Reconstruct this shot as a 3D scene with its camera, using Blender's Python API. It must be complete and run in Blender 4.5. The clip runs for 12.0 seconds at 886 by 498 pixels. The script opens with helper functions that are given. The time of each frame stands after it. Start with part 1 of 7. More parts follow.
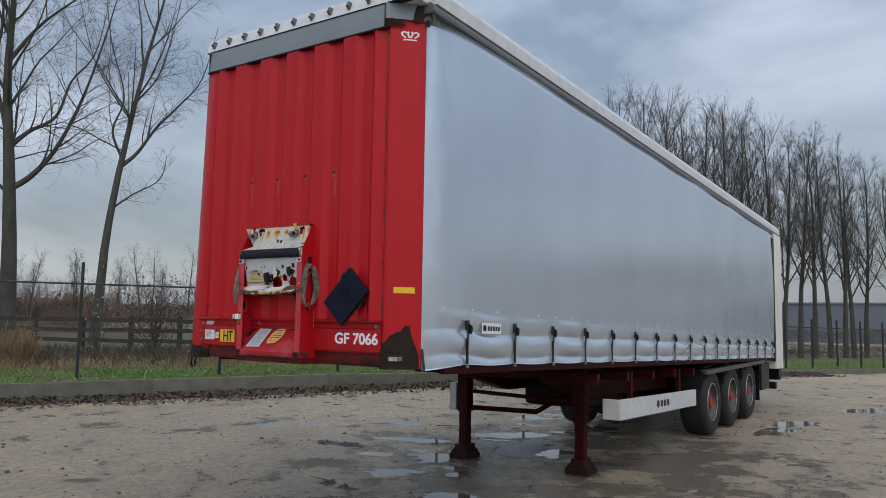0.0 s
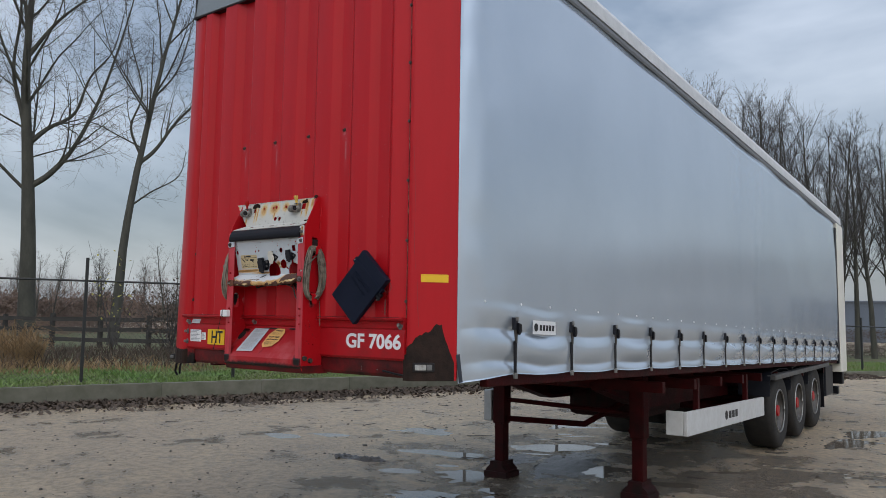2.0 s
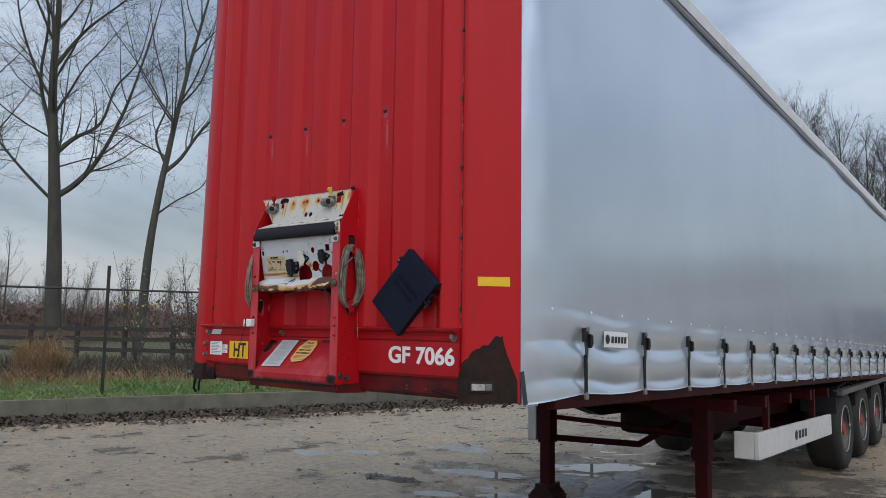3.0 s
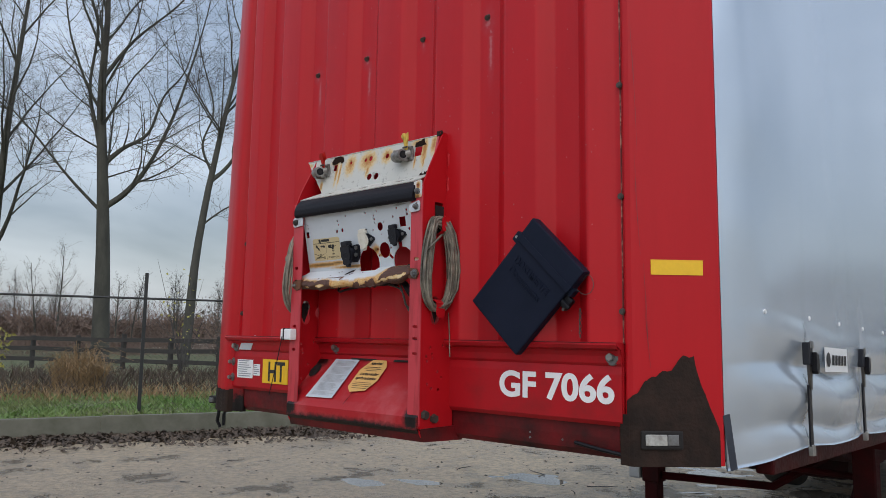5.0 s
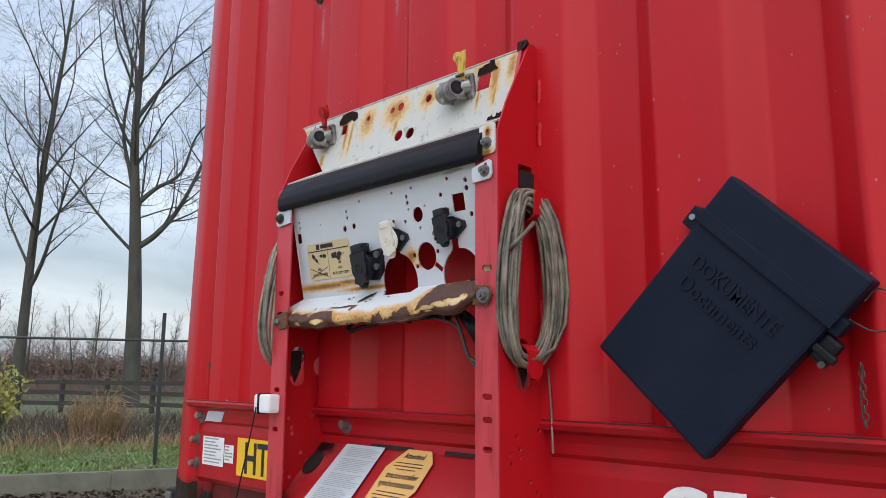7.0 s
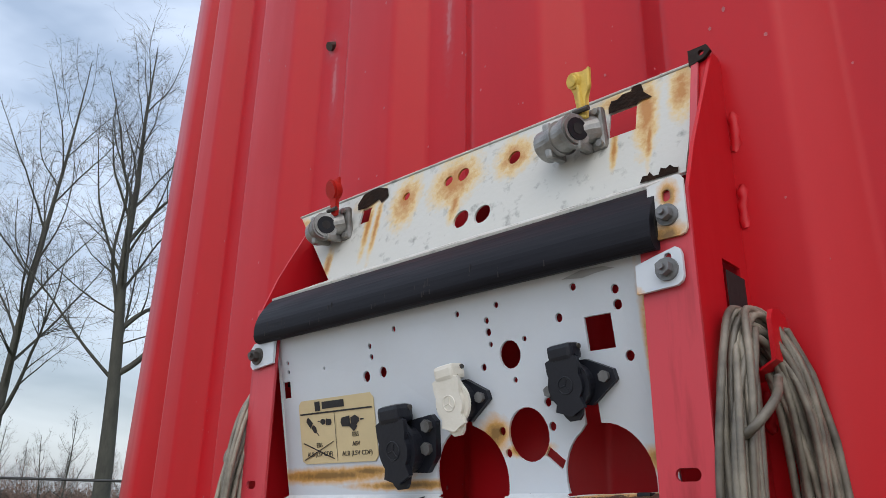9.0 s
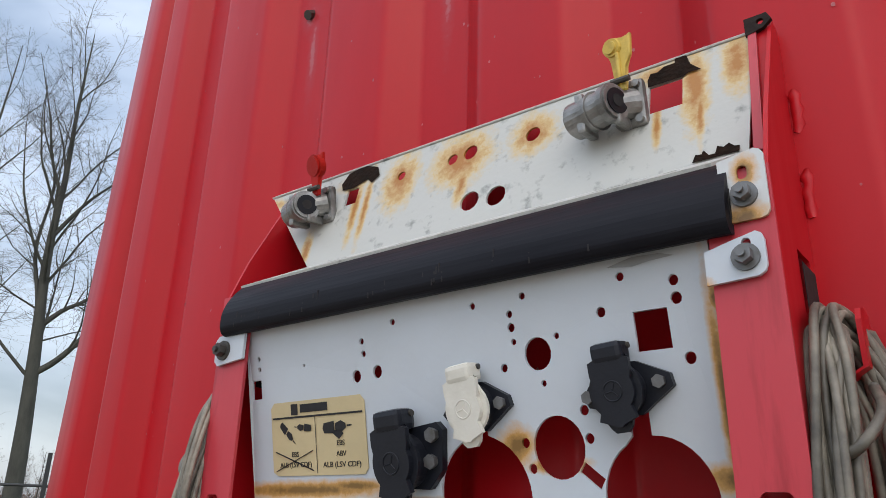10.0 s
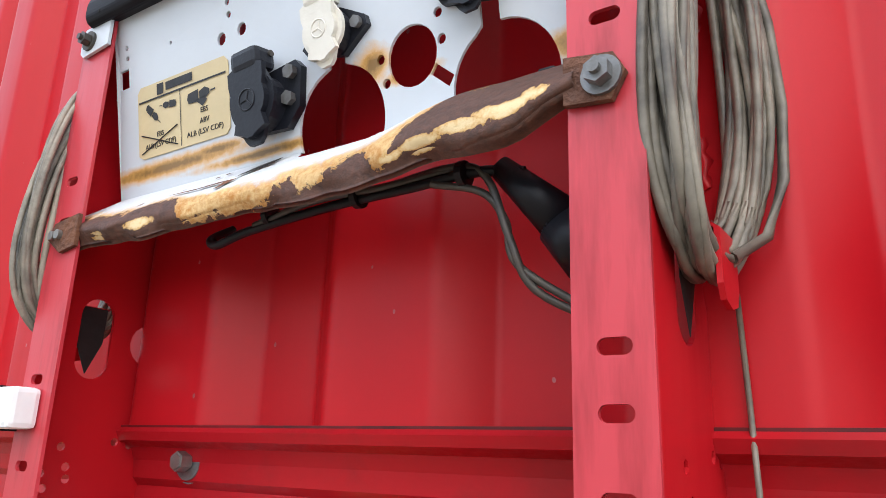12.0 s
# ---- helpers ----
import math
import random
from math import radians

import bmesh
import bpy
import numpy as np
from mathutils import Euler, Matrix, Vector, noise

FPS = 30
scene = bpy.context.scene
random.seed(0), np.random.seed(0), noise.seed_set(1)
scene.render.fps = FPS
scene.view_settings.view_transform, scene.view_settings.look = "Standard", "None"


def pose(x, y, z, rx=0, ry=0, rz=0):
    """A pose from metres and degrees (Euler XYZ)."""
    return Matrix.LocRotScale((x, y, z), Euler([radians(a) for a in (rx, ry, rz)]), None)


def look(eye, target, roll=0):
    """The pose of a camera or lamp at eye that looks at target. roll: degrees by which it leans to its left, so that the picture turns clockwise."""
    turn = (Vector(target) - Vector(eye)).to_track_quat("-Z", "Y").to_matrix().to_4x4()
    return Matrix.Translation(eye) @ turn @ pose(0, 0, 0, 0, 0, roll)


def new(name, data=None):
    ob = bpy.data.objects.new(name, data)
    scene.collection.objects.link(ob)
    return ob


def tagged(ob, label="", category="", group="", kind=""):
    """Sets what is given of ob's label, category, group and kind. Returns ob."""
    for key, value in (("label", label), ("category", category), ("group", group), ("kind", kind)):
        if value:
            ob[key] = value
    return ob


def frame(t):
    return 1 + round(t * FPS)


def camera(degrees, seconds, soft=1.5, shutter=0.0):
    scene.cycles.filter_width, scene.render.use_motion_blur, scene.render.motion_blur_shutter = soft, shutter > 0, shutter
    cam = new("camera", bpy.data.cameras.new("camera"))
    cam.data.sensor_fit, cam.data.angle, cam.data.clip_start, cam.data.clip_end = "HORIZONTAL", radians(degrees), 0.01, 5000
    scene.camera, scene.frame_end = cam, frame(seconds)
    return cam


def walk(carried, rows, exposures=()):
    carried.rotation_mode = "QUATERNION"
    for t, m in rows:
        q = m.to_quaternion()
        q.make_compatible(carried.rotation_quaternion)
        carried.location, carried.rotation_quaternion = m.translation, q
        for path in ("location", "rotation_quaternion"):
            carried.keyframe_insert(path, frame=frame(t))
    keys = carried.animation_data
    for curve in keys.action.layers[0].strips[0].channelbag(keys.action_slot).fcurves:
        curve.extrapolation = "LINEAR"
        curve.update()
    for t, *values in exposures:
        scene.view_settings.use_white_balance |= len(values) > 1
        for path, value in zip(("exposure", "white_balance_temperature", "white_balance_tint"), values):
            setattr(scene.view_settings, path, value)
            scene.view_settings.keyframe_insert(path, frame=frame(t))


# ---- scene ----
cam = camera(61.7, 12.0, soft=0.6)
PATH = [
    (0, (3.095, -4.183, 1.782), (1.971, -2.539, 1.964), 0.9),
    (0.5, (2.934, -3.897, 1.78), (1.806, -2.254, 1.955), 0.9),
    (1, (2.759, -3.665, 1.769), (1.619, -2.03, 1.939), 0.8),
    (1.5, (2.526, -3.459, 1.787), (1.372, -1.835, 1.961), 0.8),
    (2, (2.317, -3.223, 1.76), (1.141, -1.615, 1.94), 0.8),
    (2.5, (2.096, -2.993, 1.773), (0.899, -1.402, 1.965), 0.7),
    (3, (1.805, -2.824, 1.759), (0.581, -1.255, 1.964), 0.8),
    (3.5, (1.547, -2.67, 1.75), (0.296, -1.124, 1.96), 0.9),
    (3.7, (1.437, -2.585, 1.729), (0.178, -1.046, 1.946), 0.8),
    (5.3, (0.613, -1.841, 1.762), (-0.712, -0.361, 1.994), 0.7),
    (5.5, (0.52, -1.749, 1.761), (-0.811, -0.272, 1.988), 0.5),
    (6, (0.322, -1.525, 1.79), (-1.027, -0.067, 2.031), 0.5),
    (6.5, (0.118, -1.344, 1.802), (-1.25, 0.091, 2.065), 0.5),
    (7, (-0.098, -1.173, 1.827), (-1.471, 0.241, 2.162), 0.4),
    (7.2, (-0.17, -1.115, 1.834), (-1.542, 0.277, 2.257), 0.4),
    (8.8, (-0.616, -0.796, 1.977), (-1.981, 0.508, 2.636), 1.2),
    (9, (-0.668, -0.783, 1.985), (-1.964, 0.585, 2.655), 0.9),
    (9.5, (-0.767, -0.756, 1.996), (-1.992, 0.668, 2.684), 1.4),
    (10, (-0.810, -0.746, 1.997), (-1.974, 0.724, 2.691), 1.5),
    (10.5, (-0.841, -0.729, 1.946), (-1.989, 0.750, 2.650), 1.5),
    (11, (-0.836, -0.678, 1.842), (-1.952, 0.817, 2.563), 1.7),
    (11.5, (-0.822, -0.633, 1.775), (-1.924, 0.898, 2.439), 2.0),
    (12, (-0.798, -0.597, 1.721), (-1.882, 0.993, 2.266), 1.9),
]
walk(cam, [(t, look(eye, target, roll)) for t, eye, target, roll in PATH], [(0.0, -0.50), (3.5, -0.38), (5.5, -0.18), (7.0, 0.15), (9.0, 0.05), (10.5, 0.06), (11.0, 0.15), (11.5, 0.47), (12.0, 0.86)])

# ---- sky and light ----
world = bpy.data.worlds.new("overcast_sky")
scene.world = world
world.use_nodes = True
wn, wl = world.node_tree.nodes, world.node_tree.links
wn.clear()


def wnode(kind, **inputs):
    n = wn.new(kind)
    for k, v in inputs.items():
        n.inputs[k].default_value = v
    return n


sky = wn.new("ShaderNodeTexSky")
sky.sky_type, sky.sun_disc = "NISHITA", False
sky.sun_elevation, sky.sun_rotation = radians(51), radians(140)
sky.air_density, sky.dust_density, sky.ozone_density = 1.2, 3.0, 1.0
coords = wn.new("ShaderNodeTexCoord")
squash = wnode("ShaderNodeMapping", Scale=(1.0, 1.0, 2.6))
clouds = wnode("ShaderNodeTexNoise", Scale=2.1, Detail=5.0, Roughness=0.52, Distortion=0.35)
wisps = wnode("ShaderNodeTexNoise", Scale=6.0, Detail=4.0, Roughness=0.5, Distortion=0.3)
both = wnode("ShaderNodeMix", Factor=0.22)
ramp = wn.new("ShaderNodeValToRGB")
ramp.color_ramp.elements[0].position, ramp.color_ramp.elements[0].color = 0.39, (0.225, 0.268, 0.33, 1)
ramp.color_ramp.elements[1].position, ramp.color_ramp.elements[1].color = 0.66, (0.64, 0.69, 0.77, 1)
skymix = wn.new("ShaderNodeMix")
skymix.data_type = "RGBA"
skymix.inputs["Factor"].default_value = 0.07
back = wnode("ShaderNodeBackground", Strength=1.0)
outw = wn.new("ShaderNodeOutputWorld")
wl.new(coords.outputs["Generated"], squash.inputs["Vector"])
for nz in (clouds, wisps):
    wl.new(squash.outputs["Vector"], nz.inputs["Vector"])
wl.new(clouds.outputs["Fac"], both.inputs["A"])
wl.new(wisps.outputs["Fac"], both.inputs["B"])
wl.new(both.outputs["Result"], ramp.inputs["Fac"])
skycol = [s for s in skymix.inputs if s.type == "RGBA"]
wl.new(ramp.outputs["Color"], skycol[0])
wl.new(sky.outputs["Color"], skycol[1])
wl.new([s for s in skymix.outputs if s.type == "RGBA"][0], back.inputs["Color"])
# an overcast sky grows brighter towards the zenith
height = wn.new("ShaderNodeSeparateXYZ")
wl.new(coords.outputs["Generated"], height.inputs["Vector"])
dome = wn.new("ShaderNodeValToRGB")
for (p, v), e in zip(((0.0, 0.68), (1.0, 0.94)), dome.color_ramp.elements):
    e.position, e.color = p, (v, v, v, 1)
for p, v in ((0.12, 0.62), (0.30, 0.78), (0.45, 0.94), (0.65, 1.04)):
    dome.color_ramp.elements.new(p).color = (v, v, v, 1)
wl.new(height.outputs["Z"], dome.inputs["Fac"])
gain = wnode("ShaderNodeMath")
gain.operation = "MULTIPLY"
gain.inputs[1].default_value = 1.44
wl.new(dome.outputs["Color"], gain.inputs[0])
wl.new(gain.outputs[0], back.inputs["Strength"])
wl.new(back.outputs["Background"], outw.inputs["Surface"])

sun = new("sun", bpy.data.lights.new("sun", "SUN"))
sun.data.energy, sun.data.angle, sun.data.color = 1.1, radians(110), (0.91, 0.945, 1.0)
sun.matrix_world = look((6.5, -8, 13), (0, 0, 0))

# ---- materials ----
def mat(name, base, rough=0.5, metal=0.0, second=None, scale=8.0, amount=0.5, grain=60.0, bump=0.1, rough_var=0.15, spec=0.5, stretch=(1, 1, 1), per_piece=0.0, contrast=(0.35, 0.7), coat=0.0):
    """A two-scale procedural surface: base blended with second by broad noise, fine grain in bump and roughness."""
    m = bpy.data.materials.new(name)
    m.use_nodes = True
    n, l = m.node_tree.nodes, m.node_tree.links
    b = n["Principled BSDF"]
    second = second or tuple(c * 0.78 for c in base)
    tc = n.new("ShaderNodeTexCoord")
    mp = n.new("ShaderNodeMapping")
    mp.inputs["Scale"].default_value = stretch
    l.new(tc.outputs["Object"], mp.inputs["Vector"])
    big = n.new("ShaderNodeTexNoise")
    big.inputs["Scale"].default_value, big.inputs["Detail"].default_value, big.inputs["Roughness"].default_value = scale, 6, 0.6
    fine = n.new("ShaderNodeTexNoise")
    fine.inputs["Scale"].default_value, fine.inputs["Detail"].default_value = grain, 4
    for t in (big, fine):
        l.new(mp.outputs["Vector"], t.inputs["Vector"])
    rp = n.new("ShaderNodeMapRange")
    rp.inputs["From Min"].default_value, rp.inputs["From Max"].default_value = contrast
    rp.inputs["To Max"].default_value = amount
    l.new(big.outputs["Fac"], rp.inputs["Value"])
    mx = n.new("ShaderNodeMix")
    mx.data_type = "RGBA"
    cs = [s for s in mx.inputs if s.type == "RGBA"]
    cs[0].default_value, cs[1].default_value = (*base, 1), (*second, 1)
    l.new(rp.outputs["Result"], mx.inputs["Factor"])
    col = [s for s in mx.outputs if s.type == "RGBA"][0]
    if per_piece:
        info = n.new("ShaderNodeObjectInfo")
        hs = n.new("ShaderNodeHueSaturation")
        mr = n.new("ShaderNodeMapRange")
        mr.inputs["To Min"].default_value, mr.inputs["To Max"].default_value = 1 - per_piece, 1 + per_piece
        l.new(info.outputs["Random"], mr.inputs["Value"])
        l.new(mr.outputs["Result"], hs.inputs["Value"])
        l.new(col, hs.inputs["Color"])
        col = hs.outputs["Color"]
    l.new(col, b.inputs["Base Color"])
    rr = n.new("ShaderNodeMapRange")
    rr.inputs["To Min"].default_value, rr.inputs["To Max"].default_value = max(0.03, rough - rough_var), min(1, rough + rough_var)
    l.new(fine.outputs["Fac"], rr.inputs["Value"])
    l.new(rr.outputs["Result"], b.inputs["Roughness"])
    b.inputs["Metallic"].default_value = metal
    b.inputs["Specular IOR Level"].default_value = spec
    b.inputs["Coat Weight"].default_value = coat
    bp = n.new("ShaderNodeBump")
    bp.inputs["Strength"].default_value, bp.inputs["Distance"].default_value = bump, 0.01
    l.new(fine.outputs["Fac"], bp.inputs["Height"])
    l.new(bp.outputs["Normal"], b.inputs["Normal"])
    return m


RED = (0.46, 0.008, 0.014)
M_red = mat("red_paint", RED, 0.37, second=(0.38, 0.006, 0.012), scale=7.0, amount=0.75, grain=28, bump=0.012, rough_var=0.14, spec=0.24, stretch=(1, 1, 0.14), contrast=(0.42, 0.78))
M_redrail = mat("worn_red_paint", (0.385, 0.009, 0.015), 0.36, second=(0.15, 0.018, 0.018), scale=7, amount=0.65, grain=140, bump=0.03, contrast=(0.48, 0.75), spec=0.2)
M_stepred = mat("rubbed_red_step_paint", (0.36, 0.012, 0.017), 0.40, second=(0.46, 0.105, 0.11), scale=5, amount=0.75, grain=120, bump=0.05, contrast=(0.50, 0.72), spec=0.25)
M_redflange = mat("faded_red_paint", (0.50, 0.040, 0.055), 0.36, second=(0.30, 0.016, 0.024), scale=22, amount=0.9, grain=90, bump=0.03, contrast=(0.50, 0.62), stretch=(1, 1, 0.13), spec=0.5)
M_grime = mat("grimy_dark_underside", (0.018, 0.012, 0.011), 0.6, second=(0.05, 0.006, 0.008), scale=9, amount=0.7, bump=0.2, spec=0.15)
# dirty red, its base colour lowered to stand for the under-trailer shade
M_chassis = mat("dirty_shade_darkened_red_chassis", (0.050, 0.003, 0.004), 0.55, second=(0.012, 0.004, 0.004), scale=5, amount=0.8, bump=0.15, spec=0.12)
M_scab = mat("bare_brown_steel", (0.018, 0.012, 0.010), 0.62, second=(0.036, 0.021, 0.016), scale=18, amount=0.9, grain=90, bump=0.3, spec=0.15)
M_litter = mat("wet_leaf_litter", (0.075, 0.050, 0.033), 0.7, second=(0.022, 0.015, 0.011), scale=16, amount=0.95, grain=45, bump=0.9)
M_curtain = mat("silver_tarpaulin", (0.585, 0.66, 0.745), 0.2, second=(0.505, 0.575, 0.66), scale=1.1, amount=0.5, grain=300, bump=0.015, metal=0.6, rough_var=0.05, spec=0.6)
M_alu = mat("dull_aluminium", (0.50, 0.52, 0.54), 0.42, metal=0.55, second=(0.34, 0.36, 0.38), scale=5, amount=0.6, bump=0.04)
M_header = mat("grey_painted_header", (0.20, 0.235, 0.26), 0.4, second=(0.16, 0.185, 0.20), scale=4, amount=0.5, bump=0.04)
M_roof = mat("weathered_white_roof_edge", (0.66, 0.68, 0.70), 0.5, second=(0.45, 0.47, 0.48), scale=8, amount=0.6)
M_black = mat("black_rubber", (0.006, 0.006, 0.009), 0.42, second=(0.011, 0.011, 0.013), scale=22, amount=0.6, grain=90, bump=0.05, spec=0.22)
M_plastic = mat("black_plastic", (0.009, 0.0105, 0.016), 0.42, second=(0.016, 0.018, 0.026), scale=14, amount=0.6, grain=200, bump=0.05, spec=0.35)
M_tyre = mat("tyre_rubber", (0.012, 0.0115, 0.011), 0.75, second=(0.032, 0.027, 0.022), scale=9, amount=0.7, bump=0.2)
M_white = mat("white_enamel", (0.555, 0.60, 0.65), 0.32, second=(0.49, 0.52, 0.55), scale=6, amount=0.6, grain=120, bump=0.02, rough_var=0.08)
M_white_dull = mat("stained_white_paint", (0.64, 0.65, 0.65), 0.45, second=(0.48, 0.48, 0.46), scale=11, amount=0.6, grain=90, bump=0.04)
M_cream = mat("cream_plastic", (0.70, 0.68, 0.61), 0.4, second=(0.58, 0.55, 0.47), scale=25, amount=0.6)
M_rust = mat("flaky_rust", (0.085, 0.036, 0.022), 0.85, second=(0.19, 0.075, 0.035), scale=28, amount=0.8, grain=150, bump=0.5)
M_char = mat("charred_rust", (0.012, 0.008, 0.006), 0.9, second=(0.03, 0.014, 0.008), scale=60, amount=0.8, grain=150, bump=0.4, spec=0.1)
M_greybolt = mat("grey_zinc_bolt", (0.19, 0.195, 0.2), 0.5, metal=0.5, second=(0.12, 0.115, 0.105), scale=90, amount=0.8, grain=150, bump=0.1)
M_mildew = mat("mildewed_white_paint", (0.51, 0.51, 0.475), 0.45, second=(0.16, 0.165, 0.15), scale=45, amount=0.7, grain=130, bump=0.05, contrast=(0.56, 0.70))
M_steel = mat("zinc_steel", (0.36, 0.36, 0.35), 0.4, metal=0.8, second=(0.2, 0.19, 0.17), scale=40, amount=0.6)
M_bolt = mat("dark_oxidised_bolt", (0.06, 0.058, 0.055), 0.5, metal=0.5, second=(0.11, 0.09, 0.07), scale=60, amount=0.7)
M_cast = mat("cast_aluminium", (0.34, 0.335, 0.32), 0.42, metal=0.75, second=(0.11, 0.105, 0.095), scale=35, amount=0.8, grain=110, bump=0.15)
M_cable = mat("weathered_grey_cable", (0.23, 0.205, 0.16), 0.5, second=(0.052, 0.046, 0.037), scale=26, amount=0.92, grain=100, bump=0.12, per_piece=0.42)
M_yellow = mat("faded_yellow_plastic", (0.66, 0.47, 0.09), 0.5, second=(0.42, 0.27, 0.05), scale=55, amount=0.8, contrast=(0.45, 0.65))
M_reflect = mat("yellow_reflective_tape", (0.82, 0.50, 0.015), 0.4, second=(0.72, 0.43, 0.012), scale=70)
M_redcap = mat("red_plastic", (0.42, 0.014, 0.009), 0.5, second=(0.30, 0.012, 0.008), scale=40, spec=0.2)
M_ink = mat("black_ink", (0.012, 0.012, 0.014), 0.5)
M_greyink = mat("grey_print", (0.32, 0.34, 0.36), 0.55)
M_decal = mat("white_decal", (0.80, 0.81, 0.82), 0.4, second=(0.7, 0.71, 0.72), scale=40)
M_foil = mat("grey_foil_sticker", (0.52, 0.56, 0.60), 0.35, second=(0.42, 0.46, 0.5), scale=25)
M_gold = mat("gold_sticker", (0.58, 0.47, 0.27), 0.4, second=(0.5, 0.41, 0.24), scale=30)
M_orange = mat("orange_yellow_sticker", (0.70, 0.41, 0.13), 0.45, second=(0.60, 0.36, 0.13), scale=25)
M_void = mat("dark_hollow", (0.01, 0.008, 0.008), 0.8)
M_creampaint = mat("cream_white_paint", (0.80, 0.79, 0.72), 0.4, second=(0.66, 0.64, 0.56), scale=4, amount=0.6, grain=80, bump=0.03)
M_darkalu = mat("dusty_dark_aluminium", (0.13, 0.13, 0.13), 0.55, metal=0.3, second=(0.06, 0.055, 0.05), scale=6, amount=0.8)
M_rim = mat("steel_rim", (0.11, 0.105, 0.10), 0.5, metal=0.4, second=(0.04, 0.034, 0.03), scale=14, amount=0.7)
M_kerb = mat("mossy_concrete_kerb", (0.165, 0.16, 0.125), 0.8, second=(0.085, 0.090, 0.058), scale=3.5, amount=0.8, grain=70, bump=0.25, per_piece=0.12)
M_fence = mat("black_powder_coat", (0.016, 0.018, 0.018), 0.5)
M_bark = mat("poplar_bark", (0.074, 0.073, 0.058), 0.85, second=(0.028, 0.028, 0.024), scale=3.0, amount=0.8, grain=26, bump=0.5, stretch=(1, 1, 0.3))
M_twig = mat("bare_twigs", (0.062, 0.056, 0.054), 0.85, second=(0.040, 0.037, 0.037), scale=2)
M_hedge = mat("autumn_hedge_twigs", (0.21, 0.140, 0.11), 0.9, second=(0.15, 0.12, 0.10), scale=0.08, amount=1.0)
M_grass = mat("wet_grass", (0.135, 0.25, 0.055), 0.5, second=(0.20, 0.20, 0.08), scale=0.9, amount=0.85)
M_straw = mat("dead_grass_straw", (0.33, 0.215, 0.10), 0.75, second=(0.13, 0.080, 0.042), scale=2, amount=0.8)
M_leaf = mat("fallen_brown_leaves", (0.055, 0.040, 0.030), 0.7, second=(0.12, 0.085, 0.058), scale=5, amount=0.9)
M_yleaf = mat("yellow_green_leaves", (0.38, 0.36, 0.08), 0.6)
M_oldwood = mat("weathered_fence_wood", (0.030, 0.028, 0.026), 0.85, second=(0.055, 0.05, 0.045), scale=3)
M_weed = mat("withered_brown_weeds", (0.085, 0.058, 0.040), 0.85, second=(0.045, 0.036, 0.027), scale=1.5, amount=0.9)
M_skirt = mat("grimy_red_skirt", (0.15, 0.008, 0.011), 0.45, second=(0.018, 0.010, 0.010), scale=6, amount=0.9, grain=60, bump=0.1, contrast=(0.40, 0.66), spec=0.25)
M_clad = mat("grey_cladding", (0.15, 0.178, 0.22), 0.6, second=(0.13, 0.152, 0.185), scale=0.2)
M_water = mat("puddle_water", (0.17, 0.145, 0.115), 0.035, rough_var=0.01, bump=0.0, spec=0.5)
M_doc_blue = mat("dark_blue_grey_hem", (0.020, 0.027, 0.042), 0.45, second=(0.04, 0.05, 0.07), scale=12, amount=0.6)
M_stone = mat("small_dark_stones", (0.09, 0.08, 0.068), 0.7, per_piece=0.2)


